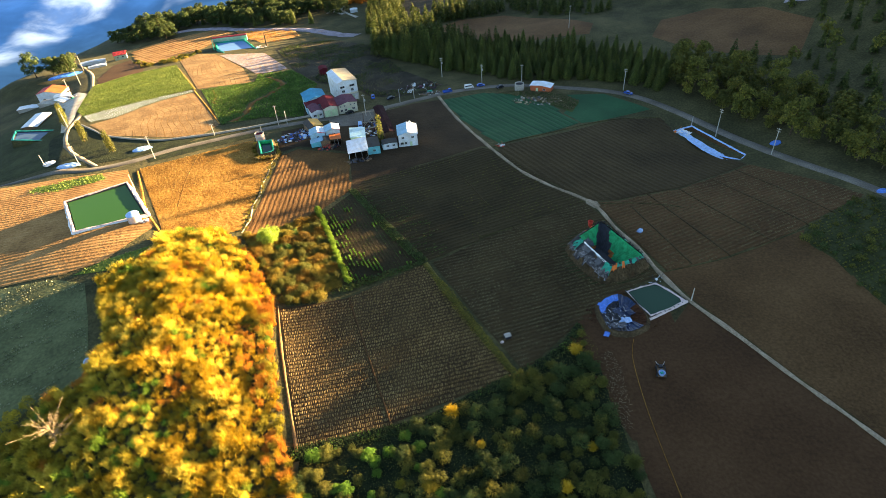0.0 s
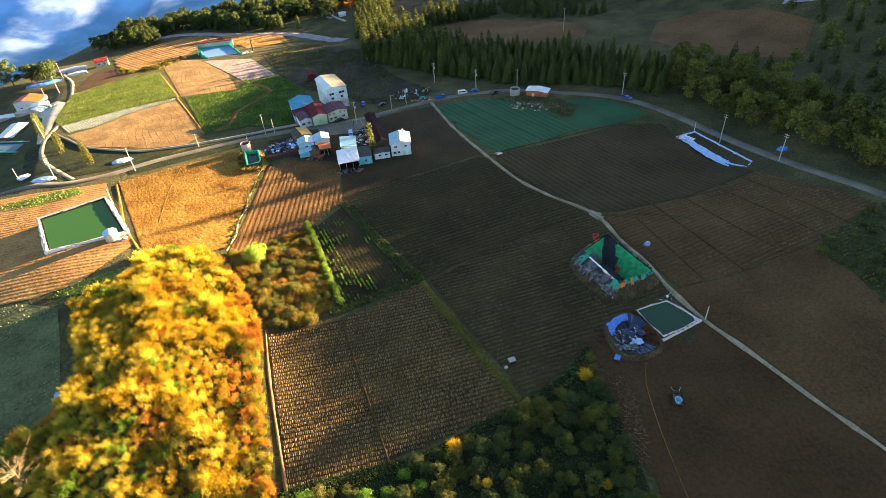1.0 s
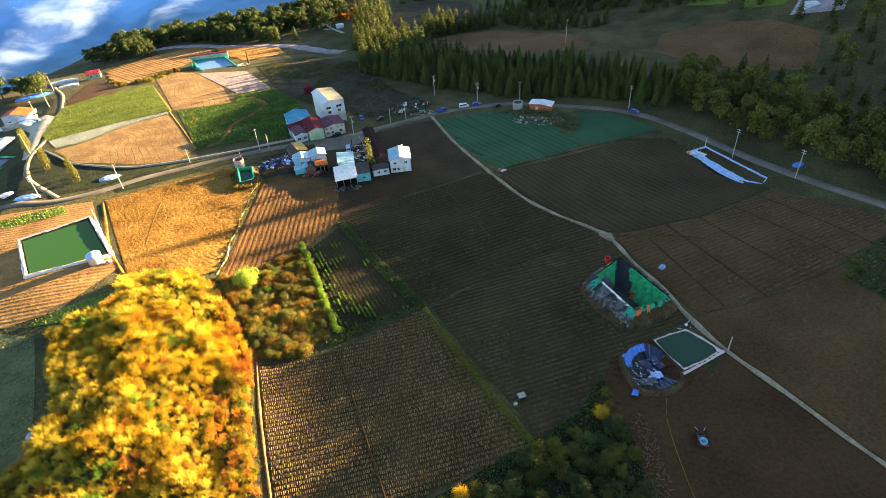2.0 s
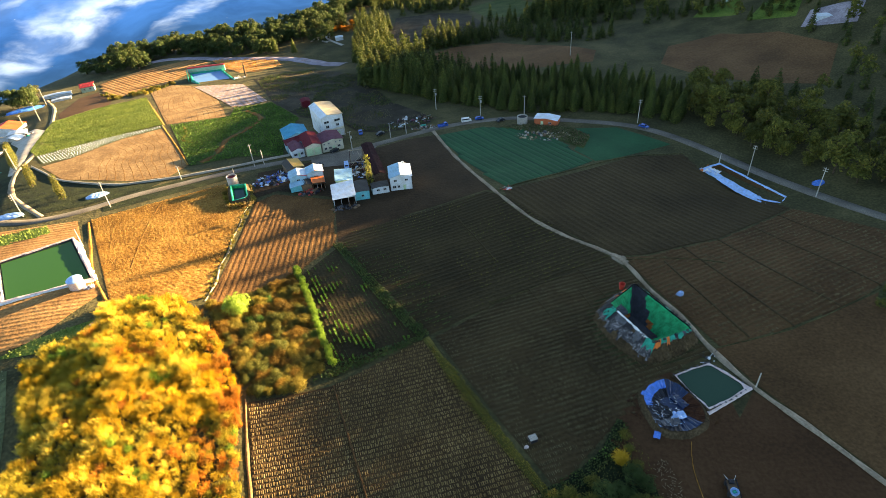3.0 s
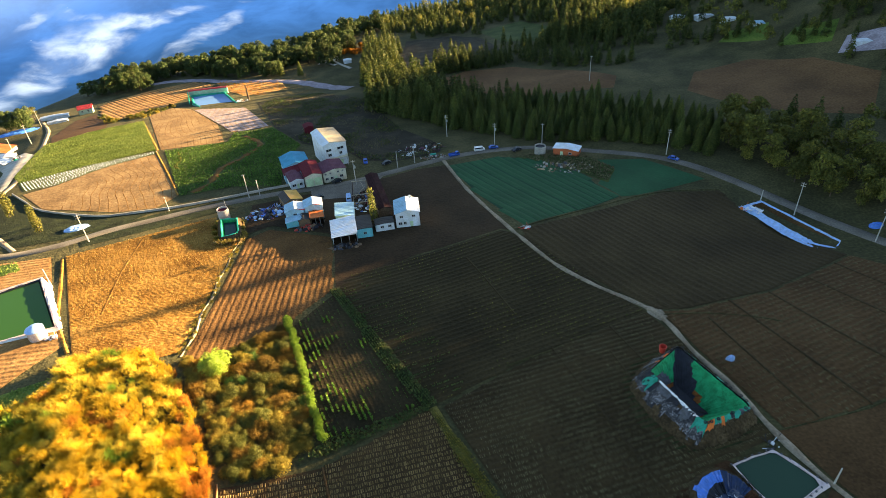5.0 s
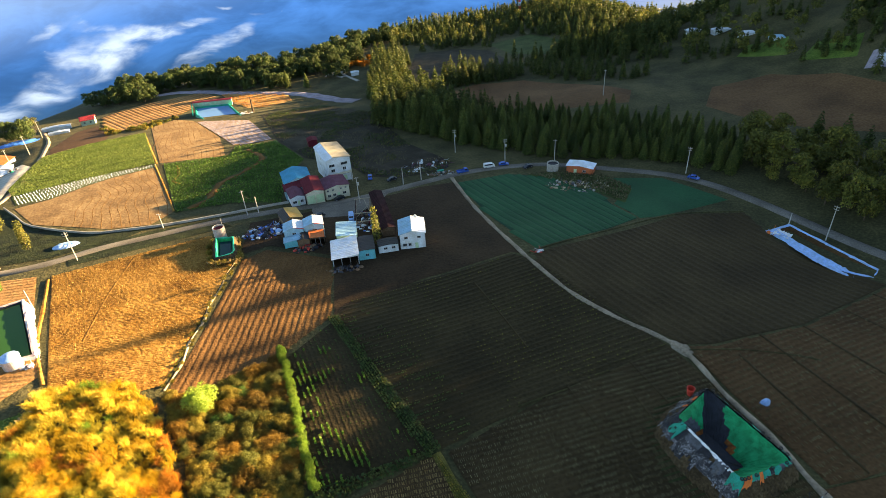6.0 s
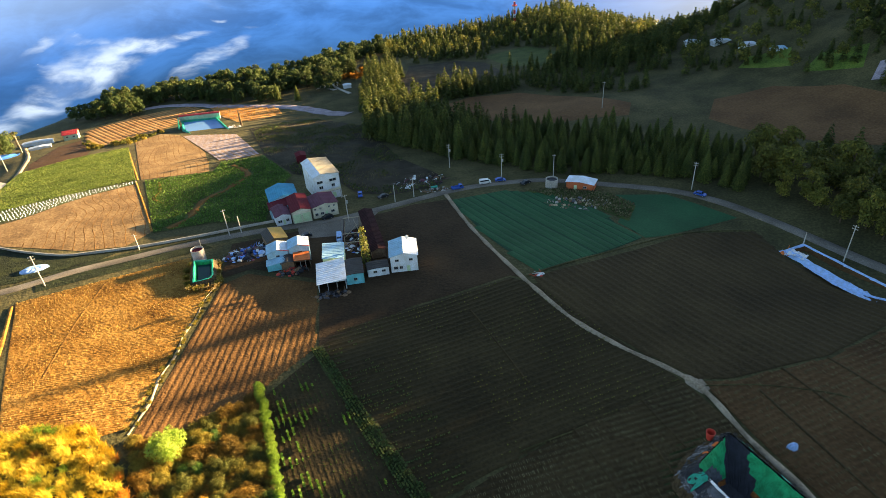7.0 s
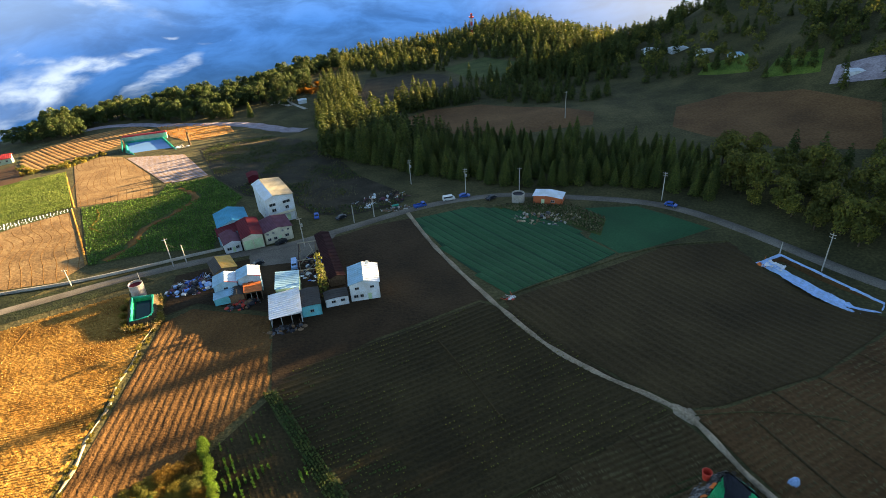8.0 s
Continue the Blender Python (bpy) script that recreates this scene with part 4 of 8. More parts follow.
# ---- kinds of things ----
def wall_panel(g, w, h, openings, at, turn, thick=0.2):
    """A wall of a house, w wide and h high, with openings (u, v, w, h) cut through it; at: where its lower left corner is, turn: its heading."""
    us = sorted({0, w, *(o[0] for o in openings), *(o[0] + o[2] for o in openings)})
    vs = sorted({0, h, *(o[1] for o in openings), *(o[1] + o[3] for o in openings)})
    c, s = math.cos(radians(turn)), math.sin(radians(turn))
    n, m = len(us), len(vs)
    full = lambda i, j: 0 <= i < n - 1 and 0 <= j < m - 1 and not any(
        o[0] < (us[i] + us[i + 1]) / 2 < o[0] + o[2] and o[1] < (vs[j] + vs[j + 1]) / 2 < o[1] + o[3] for o in openings)
    k = lambda i, j, d: (d * m + j) * n + i
    fs = []
    for i in range(n - 1):
        for j in range(m - 1):
            if full(i, j):
                fs.append((k(i, j, 0), k(i + 1, j, 0), k(i + 1, j + 1, 0), k(i, j + 1, 0)))
                fs.append((k(i, j + 1, 1), k(i + 1, j + 1, 1), k(i + 1, j, 1), k(i, j, 1)))
                for di, dj, a, b in ((-1, 0, (i, j), (i, j + 1)), (1, 0, (i + 1, j + 1), (i + 1, j)), (0, -1, (i + 1, j), (i, j)), (0, 1, (i, j + 1), (i + 1, j + 1))):
                    if not full(i + di, j + dj):
                        fs.append((k(*a, 0), k(*b, 0), k(*b, 1), k(*a, 1)))
    g.add([(at[0] + u * c - d * thick * s, at[1] + u * s + d * thick * c, at[2] + v) for d in (0, 1) for v in vs for u in us], fs)


def slope_geo(x0, x1, z0, z1, y0, y1):
    """One slope of a sheet roof with raised seams, from x0 to x1."""
    n = max(2, int((y1 - y0) / 0.9))
    prof = [(y0, 0.0), (y0, 0.14)]
    for i in range(1, n):
        y = y0 + i * (y1 - y0) / n
        prof += [(y - 0.1, 0.14), (y - 0.06, 0.22), (y + 0.06, 0.22), (y + 0.1, 0.14)]
    prof += [(y1, 0.14), (y1, 0.0)]
    return Geo().loft([[(x, y, z + e) for y, e in prof] for x, z in ((x0, z0), (x1, z1))])


def pane_set(house, w, at, turn, o, glass=True, thick=0.2):
    """Frame, sill and pane of one opening."""
    c, s = math.cos(radians(turn)), math.sin(radians(turn))
    q = lambda u, dd, z: (at[0] + u * c - dd * s, at[1] + u * s + dd * c, at[2] + z)
    u, v, ww, hh = o[:4]
    fr = Geo()
    for a0, a1, b0, b1 in ((u, u + ww, v, v + 0.1), (u, u + ww, v + hh - 0.1, v + hh), (u, u + 0.1, v + 0.1, v + hh - 0.1), (u + ww - 0.1, u + ww, v + 0.1, v + hh - 0.1),
                           (u + ww / 2 - 0.05, u + ww / 2 + 0.05, v + 0.1, v + hh - 0.1)):
        fr.loft([[q(a0, -0.04, z), q(a1, -0.04, z), q(a1, 0.08, z), q(a0, 0.08, z)] for z in (b0, b1)])
    win = part("window", fr, STEEL if glass else WALL_CREAM, house)
    pn = Geo()
    pn.loft([[q(u + 0.05, 0.1, z), q(u + ww - 0.05, 0.1, z), q(u + ww - 0.05, 0.14, z), q(u + 0.05, 0.14, z)] for z in (v + 0.05, v + hh - 0.05)])
    part("pane", pn, GLASS, win)


def door_set(house, at, turn, o, material):
    c, s = math.cos(radians(turn)), math.sin(radians(turn))
    q = lambda u, dd, z: (at[0] + u * c - dd * s, at[1] + u * s + dd * c, at[2] + z)
    u, v, ww, hh = o[:4]
    g = Geo()
    g.loft([[q(u + 0.02, 0.05, z), q(u + ww - 0.02, 0.05, z), q(u + ww - 0.02, 0.12, z), q(u + 0.02, 0.12, z)] for z in (v + 0.01, v + hh - 0.02)])
    d = part("door", g, material, house)
    h = Geo()
    h.loft([[q(u + ww / 2 - 0.12, -0.02, z), q(u + ww / 2 - 0.04, -0.02, z), q(u + ww / 2 - 0.04, 0.05, z), q(u + ww / 2 - 0.12, 0.05, z)] for z in (v + hh * 0.42, v + hh * 0.5)])
    part("handle", h, STEEL, d)


def house(name, label, category, x, y, rz, w, d, h, wall, roof, rise=0.8, ridge=0.5, over=0.35, front=(), side=(), doors=(), roof2=None, open_front=False, sink=0.4, east=(), group=""):
    """A house with its front left corner at x, y: front along w, sides along d."""
    e = thing(name, x, y, rz, label, category, group)
    z0 = min(height(x + a * math.cos(radians(rz)) - b * math.sin(radians(rz)), y + a * math.sin(radians(rz)) + b * math.cos(radians(rz))) for a in (0, w) for b in (0, d)) - height(x, y) - sink
    base, hh = (0, 0, z0), h - z0
    lift = lambda os: [(u, v - z0, a, b) for u, v, a, b in os]
    spots = [((0, 0, z0), 0, w, lift(list(front) + list(doors)), lift(front), lift(doors)), ((w, 0, z0), 90, d, lift(east), lift(east), ()),
             ((w, d, z0), 180, w, (), (), ()), ((0, d, z0), -90, d, lift(side), lift(side), ())]
    for k, (at, turn, ww, cuts, wins, drs) in enumerate(spots):
        if open_front and k == 0:
            for u in (0, w * 0.33, w * 0.66, w - 0.2):
                part("post", Geo().box(u, 0, z0, u + 0.2, 0.2, h), STEEL, e)
            continue
        g = Geo()
        wall_panel(g, ww, hh, cuts, at, turn)
        part("wall", g, wall, e)
        for o in wins:
            pane_set(e, ww, at, turn, o)
        for o in drs:
            door_set(e, at, turn, o, WALL_MINT)
    if rise > 0.3:
        for yy in (0.0, d - 0.2):
            part("gable", Geo().loft([[(0, yy + t, h), (w, yy + t, h), (min(w, ridge * w + 0.01), yy + t, h + rise), (ridge * w, yy + t, h + rise)] for t in (0, 0.2)]), wall, e)
    if ridge > 0:
        part("roof_slope", slope_geo(-over, ridge * w + (over if ridge == 1 else 0), h + 0.02, h + rise + 0.02, -over, d + over), roof, e)
    if ridge < 1:
        part("roof_slope", slope_geo(ridge * w - (over if ridge == 0 else 0), w + over, h + rise + 0.02, h + 0.02, -over, d + over), roof2 or roof, e)
    return e


def utility_pole(x, y, tall, rz, arms=2, drum=False):
    e = thing("utility_pole", x, y, rz, "tall grey concrete power pole with cross-arms", "power pole", "power poles along the road")
    part("pole", Geo().tube((0, 0, -0.5), (0, 0, tall), 0.2, 0.12, 8), POLE_CONC, e)
    for k in range(arms):
        z = tall - 0.5 - 0.9 * k
        a = part("cross_arm", Geo().box(-0.8, -0.07, z, 0.8, 0.07, z + 0.14), POLE_CONC, e)
        for u in (-0.7, 0.0, 0.7):
            part("insulator", Geo().tube((u, 0, z + 0.14), (u, 0, z + 0.36), 0.07, 0.05, 6), POLE_CONC, a)
    if drum:
        part("transformer", Geo().tube((0.45, 0, tall - 3.4), (0.45, 0, tall - 2.4), 0.32, 0.32, 10), STEEL, e)
    return e


def vehicle(name, x, y, rz, paint, label, kind="car"):
    e = thing(name, x, y, rz, label, "vehicle", "parked vehicles", sink=-0.15)
    L, W = (4.3, 1.75) if kind == "car" else (4.8, 1.9)
    if kind == "car":
        prof = [(0, 0.35), (0.05, 0.75), (1.1, 0.95), (3.6, 0.98), (4.25, 0.85), (4.3, 0.35)]
        cab = [(1.0, 0.94), (1.6, 1.48), (3.2, 1.5), (3.9, 0.97)]
    elif kind == "van":
        prof = [(0, 0.35), (0.05, 1.0), (0.5, 1.2), (4.75, 1.2), (4.8, 0.35)]
        cab = [(0.45, 1.18), (1.0, 1.95), (4.6, 1.98), (4.75, 1.18)]
    else:
        prof = [(0, 0.4), (0, 1.0), (0.15, 1.2), (1.7, 1.2), (1.75, 0.85), (4.8, 0.85), (4.8, 0.5)]
        cab = [(0.12, 1.18), (0.45, 1.9), (1.65, 1.92), (1.7, 1.18)]
    def slab(p, inset):
        g = Geo()
        n = len(p)
        g.loft([[(a, s, z) for a, z in p] for s in (-W / 2 + inset, W / 2 - inset)])
        return g
    body = part("body", slab(prof, 0.0), paint, e)
    cabin = part("cabin", slab(cab, 0.12), paint, e)
    cx0, cx1 = cab[0][0] * 0.5 + cab[1][0] * 0.5, cab[2][0] * 0.5 + cab[3][0] * 0.5
    zz0, zz1 = cab[0][1] + 0.08, cab[1][1] - 0.1
    for s in (-1, 1):
        yy = s * (W / 2 - 0.12)
        part("side_window", Geo().box(cx0 + 0.25, min(yy, yy + s * 0.02), zz0, cx1 - 0.15, max(yy, yy + s * 0.02), zz1), GLASS, cabin)
    part("windscreen", Geo().add([(cab[0][0] + 0.05, -W / 2 + 0.2, cab[0][1] + 0.06), (cab[0][0] + 0.05, W / 2 - 0.2, cab[0][1] + 0.06),
                                  (cab[1][0] - 0.06, W / 2 - 0.25, cab[1][1] - 0.05), (cab[1][0] - 0.06, -W / 2 + 0.25, cab[1][1] - 0.05)], [(0, 1, 2, 3)]), GLASS, cabin)
    if kind == "truck":
        g = Geo()
        for a in ((1.8, -W / 2, 0.85, 4.8, -W / 2 + 0.06, 1.25), (1.8, W / 2 - 0.06, 0.85, 4.8, W / 2, 1.25), (4.74, -W / 2 + 0.06, 0.85, 4.8, W / 2 - 0.06, 1.25)):
            g.box(*a)
        part("cargo_bed", g, paint, e)
    for a in (0.85, L - 0.9):
        for s in (-1, 1):
            w = part("wheel", Geo().tube((a, s * (W / 2 - 0.2), 0.32), (a, s * (W / 2 + 0.02), 0.32), 0.33, 0.33, 12), RUBBER, e)
            part("rim", Geo().tube((a, s * (W / 2 + 0.02), 0.32), (a, s * (W / 2 + 0.04), 0.32), 0.18, 0.16, 8), STEEL, w)
    return e


def inset(poly, d):
    """The polygon with each corner moved d metres along its bisector, inward for plus."""
    out, n = [], len(poly)
    area = sum(a[0] * b[1] - b[0] * a[1] for a, b in zip(poly, poly[1:] + poly[:1]))
    sg = 1 if area > 0 else -1
    for i in range(n):
        p, a, b = Vector(poly[i]), Vector(poly[i - 1]), Vector(poly[(i + 1) % n])
        u, w = (p - a).normalized(), (b - p).normalized()
        n1, n2 = Vector((-u.y, u.x)) * sg, Vector((-w.y, w.x)) * sg
        m = (n1 + n2)
        m = m / max(0.5, m.length_squared) * 2
        q = p + m * d
        out.append((q.x, q.y))
    return out


def dense(poly, step, rng, wob):
    out = []
    for a, b in zip(poly, poly[1:] + poly[:1]):
        n = max(1, round(math.dist(a, b) / step))
        for k in range(n):
            t = k / n
            out.append((a[0] + (b[0] - a[0]) * t + rng.uniform(-wob, wob), a[1] + (b[1] - a[1]) * t + rng.uniform(-wob, wob)))
    return out


def pond(name, rim, tall, depth, out, slope, label, bank, edge, liner, wet, edge_w=0.5, seed=1, sag=0.12, category="pond"):
    """A bank with a rim of sheet round a lined basin with water; all rings follow the rim."""
    rng = random.Random(seed)
    cx, cy = sum(p[0] for p in rim) / len(rim), sum(p[1] for p in rim) / len(rim)
    e = thing(name, cx, cy, 0, label, category)
    z0 = height(cx, cy)
    core = dense(rim, 1.6, rng, 0.0)
    def ring(d, z, wob=0.0, follow=False):
        r2 = random.Random(seed + int(d * 10))
        pts = dense(inset(rim, d), 1.6, r2, 0.0)
        m = len(core)
        pts = [pts[min(len(pts) - 1, int(i * len(pts) / m))] for i in range(m)]
        return [(x - cx + r2.uniform(-wob, wob), y - cy + r2.uniform(-wob, wob), (height(x, y) - z0 if follow else 0) + z + r2.uniform(-wob, wob) * 0.6) for x, y in pts]
    part("bank", Geo().loft([ring(-out, -0.3, 0.25, True), ring(-out * 0.5, tall * 0.55, 0.2), ring(-edge_w, tall, 0.08)], caps=False), bank, e)
    part("rim", Geo().loft([ring(-edge_w, tall - 0.03, 0.08), ring(-edge_w * 0.6, tall + 0.14, sag), ring(edge_w * 0.3, tall + 0.14, sag), ring(edge_w * 0.6, tall - 0.25, 0.1)], caps=False), edge, e)
    part("liner", Geo().loft([ring(edge_w * 0.5, tall - 0.1, 0.05), ring(edge_w * 0.5 + slope * 0.5, tall - depth * 0.5, 0.08), ring(edge_w * 0.5 + slope, tall - depth, 0.0)], floor=False), liner, e)
    return e, ring


def heap(name, x, y, rz, rx, ry, tall, mats, label, seed, n=40, category="scrap", big=1.0):
    """A heap of boxes, sheets, sacks and poles, one mesh for each material."""
    rng = random.Random(seed)
    e = thing(name, x, y, rz, label, category)
    for i in range(n):
        g = Geo()
        a, q = rng.uniform(0, math.tau), math.sqrt(rng.random())
        px, py = rx * q * math.cos(a), ry * q * math.sin(a)
        z = height(x, y) * 0 + tall * (1 - q) * rng.uniform(0.1, 0.8)
        s = big * rng.uniform(0.3, 1.0)
        k = rng.random()
        if k < 0.45:
            g.box(px - s * 0.6, py - s * 0.4, z - 0.4, px + s * 0.6, py + s * 0.4, z + s * 0.6, rng.uniform(0, 180), 0.06)
        elif k < 0.7:
            b = rng.uniform(0, math.pi)
            g.tube((px, py, z), (px + 2.4 * big * math.cos(b), py + 2.4 * big * math.sin(b), z + rng.uniform(-0.1, 0.9)), 0.07, 0.07, 5)
        else:
            m = [[(px + s * 1.1 * f * math.cos(t * math.tau / 7), py + s * 0.9 * f * math.sin(t * math.tau / 7), z + zz + rng.uniform(-0.08, 0.08)) for t in range(7)] for f, zz in ((1, -0.3), (0.95, 0.15 * s), (0.6, 0.5 * s), (0.15, 0.62 * s))]
            g.loft(m)
        part("piece", g, mats[i % len(mats)], e)
    return e


def sheet_pile(name, x, y, rz, rx, ry, tall, material, label, seed=1):
    """Something covered with a crumpled sheet."""
    rng = random.Random(seed)
    e = thing(name, x, y, rz, label, "tarpaulin")
    rings = []
    for f, z in ((1.05, -0.2), (1.0, 0.12), (0.92, 0.5), (0.75, 0.82), (0.45, 1.0), (0.12, 0.95)):
        rings.append([(rx * f * math.cos(t * math.tau / 18) * rng.uniform(0.9, 1.08), ry * f * math.sin(t * math.tau / 18) * rng.uniform(0.9, 1.08), tall * z * rng.uniform(0.85, 1.12)) for t in range(18)])
    part("cover", Geo().loft(rings), material, e)
    part("hem", Geo().loft([[(p[0] * s, p[1] * s, z) for p in rings[0]] for s, z in ((1.0, -0.2), (1.1, 0.06), (1.02, 0.12))], caps=False), material, e)
    return e


def crumpled(parent, x, y, z, rz, lx, ly, amp, material, seed, name="sheet", taper=0.0):
    """A crumpled sheet of lx by ly metres that lies on its thing."""
    c, s = math.cos(radians(rz)), math.sin(radians(rz))
    nx, ny = max(4, int(lx / 0.35)), max(4, int(ly / 0.35))
    g = Geo()
    vs = []
    for j in range(ny + 1):
        for i in range(nx + 1):
            u, v = (i / nx - 0.5) * lx, (j / ny - 0.5) * ly
            v *= 1 - taper * (2 * u / lx) ** 2
            k = noise.fractal(Vector((u * 0.7, v * 0.7, seed)), 0.8, 2.0, 3)
            u, v = u + 0.3 * amp * noise.noise(Vector((u, v, seed + 5.5))), v + 0.3 * amp * noise.noise(Vector((u, v, seed + 9.5)))
            vs.append((x + u * c - v * s, y + u * s + v * c, z + amp * abs(k)))
    g.add(vs, [(j * (nx + 1) + i, j * (nx + 1) + i + 1, (j + 1) * (nx + 1) + i + 1, (j + 1) * (nx + 1) + i) for j in range(ny) for i in range(nx)])
    return part(name, g, material, parent)


# ---- farmhouses ----
house("farmhouse", "three-storey white farmhouse with a low beige roof", "house", -61.7, 284.8, 27, 10.2, 17.5, 9.8, WALL_WHITE, ROOF_WHITE, 1.3, 0.28, 0.35, roof2=ROOF_BEIGE,
      front=[(1.0, 6.9, 2.4, 1.2), (6.0, 6.9, 2.8, 1.2), (1.6, 4.6, 1.6, 1.3), (6.6, 4.6, 1.4, 1.3), (1.4, 1.2, 1.8, 1.4)], doors=[(6.6, 0, 1.4, 2.1)], side=[(9, 7.4, 1.0, 1.2), (13, 4.2, 1.0, 1.1), (6, 4.2, 1.0, 1.1), (12, 1.2, 1.0, 1.2)])
balcony = thing("balcony", -61.4, 284.4, 27, "white concrete balcony slab under the upper windows", "balcony")
part("slab", Geo().box(0, -1.3, 3.5, 9.6, 0.18, 3.7, 0, 0.03), CONCRETE, balcony)
part("parapet", Geo().box(0, -1.3, 3.7, 9.6, -1.15, 4.5).box(0, -1.15, 3.7, 0.15, 0.1, 4.5).box(9.45, -1.15, 3.7, 9.6, 0.1, 4.5), WALL_CREAM, balcony)
for u in (0.3, 4.8, 9.2):
    part("column", Geo().box(u, -1.25, -0.4, u + 0.25, -1.0, 3.5), CONCRETE, balcony)
house("shed", "long low farm building with small windows and a purple roof", "house", -59.6, 267.3, 25, 9.6, 9.5, 4.4, WALL_CREAM, ROOF_PURPLE, 1.0, 0.5, 0.4,
      front=[(0.7, 3.2, 0.8, 0.8), (2.7, 3.2, 0.8, 0.8), (5.9, 3.2, 0.8, 0.8), (7.8, 3.2, 0.8, 0.8), (0.8, 0.9, 1.2, 1.1), (2.9, 0.9, 1.2, 1.1), (6.8, 0.9, 1.4, 1.1)], doors=[(4.7, 0, 1.0, 2.1)])
house("garage", "cream garage with mint doors and maroon roof", "garage", -66.2, 263.6, 21, 6.9, 13.5, 4.5, WALL_CREAM, ROOF_MAROON, 1.1, 0.5, 0.3, doors=[(0.3, 0, 3.0, 3.4), (3.6, 0, 3.0, 3.4)])
house("barn", "barn with a sky-blue ridged metal roof", "barn", -77.1, 274.6, 22, 10.6, 11.5, 4.6, WALL_BLUE, ROOF_BLUE, 1.7, 0.5, 0.35)
house("shed", "lean-to shed with maroon metal roof", "shed", -75.5, 268.5, 22, 8.6, 6.5, 3.8, WALL_BLUE, ROOF_MAROON, 0.9, 1.0, 0.3)
house("cottage", "small pale cottage with faded purple roof", "house", -71.8, 262.0, 25, 5.4, 8.5, 3.4, WALL_WHITE, ROOF_PURPLE, 0.9, 0.5, 0.3, front=[(0.6, 1.0, 1.5, 1.1), (3.5, 1.0, 1.2, 1.1)], doors=[(2.4, 0, 0.9, 2.0)])
house("hut", "small dark red hut behind the white house", "hut", -81.5, 335, 20, 4.5, 5, 3.4, ROOF_MAROON, ROOF_MAROON, 0.8, 0.5, 0.3)
# houses south of the road
house("workshop", "light blue workshop with blue and white roof slopes", "workshop", -66.6, 232.2, 14.5, 6.6, 5.4, 4.4, WALL_BLUE, ROOF_PALEBLUE, 1.1, 0.5, 0.25, roof2=ROOF_WHITE, front=[(2.6, 2.6, 1.3, 0.9)])
house("workshop", "taller light blue workshop with blue and white roof slopes", "workshop", -60.1, 234.0, 14.5, 6.4, 5.4, 5.1, WALL_BLUE, ROOF_PALEBLUE, 1.1, 0.5, 0.25, roof2=ROOF_WHITE, front=[(2.6, 2.8, 1.6, 1.0)], doors=[(4.6, 0, 1.2, 2.2)])
for hx0, hy0, wd, hh in ((-66.6, 232.2, 6.6, 4.4), (-60.1, 234.0, 6.4, 5.1)):
    for rf in [o for o in bpy.data.objects if o.parent is None and o.name.startswith("workshop") and (o.location.xy - Vector((hx0, hy0))).length < 0.1]:
        part("verge_trim", Geo().loft([[(wd / 2, -0.32, hh + 1.35), (wd / 2, -0.24, hh + 1.35), (wd / 2, -0.24, hh + 1.1), (wd / 2, -0.32, hh + 1.1)], [(wd + 0.25, -0.32, hh + 0.25), (wd + 0.25, -0.24, hh + 0.25), (wd + 0.25, -0.24, hh), (wd + 0.25, -0.32, hh)]]), ROOF_RED, rf, "red roof edge strip")
house("shed", "low aqua lean-to with a pale sheet roof", "shed", -66.0, 228.6, 14.5, 5.6, 3.4, 2.0, WALL_AQUA, ROOF_PALEBLUE, 0.7, 1.0, 0.2)
house("shed", "open shelter with rusty orange sheet roof", "shed", -57.4, 229.6, 16, 4.6, 4.6, 2.8, WOOD_OLD, ROOF_ORANGE, 0.5, 0.0, 0.2, open_front=True)
house("shed", "dark timber shed with a patched dark roof", "shed", -61.6, 229.0, 16, 4.0, 4.4, 2.4, WOOD_OLD, ROOF_DARK, 0.6, 0.5, 0.2)
house("shed", "shed with a yellow sheet roof slope", "shed", -69.6, 243.0, 30, 6.8, 8.0, 2.8, WOOD_OLD, ROOF_DARK, 1.2, 0.35, 0.2, roof2=ROOF_YELLOW)
house("shed", "open-fronted shed under a white corrugated roof", "shed", -47.5, 215.6, 12, 8.1, 11.0, 2.8, WALL_WHITE, ROOF_WHITE, 0.7, 1.0, 0.3, open_front=True)
house("cottage", "aqua-painted cottage with a dark flat roof", "house", -39.9, 219.2, 12, 5.3, 8.4, 3.4, WALL_AQUA, ROOF_DARK, 0.3, 0.5, 0.15, front=[(2.2, 1.2, 1.1, 1.0)])
house("shed", "mint shed with white and pale blue roof", "shed", -48.2, 228.2, 9, 6.4, 8.8, 3.9, WALL_MINT, ROOF_WHITE, 0.6, 0.0, 0.2, roof2=ROOF_PALEBLUE)
house("farmhouse", "two-storey white house with blue and white metal roof", "house", -27.2, 225.4, 6, 8.2, 9.2, 5.5, WALL_WHITE, ROOF_PALEBLUE, 1.2, 0.5, 0.35, roof2=ROOF_WHITE,
      front=[(1.4, 3.7, 1.2, 0.9), (5.6, 3.7, 1.2, 0.9), (0.8, 1.0, 1.3, 1.1), (2.6, 1.0, 1.0, 1.1)], doors=[(4.8, 0, 1.0, 2.1)])
house("hut", "long white portable hut with small windows", "hut", -34.0, 223.2, 13, 6.4, 4.0, 2.6, WALL_WHITE, ROOF_DARK, 0.3, 0.5, 0.15, front=[(1.6, 1.1, 1.2, 0.9), (4.2, 1.1, 1.2, 0.9)])
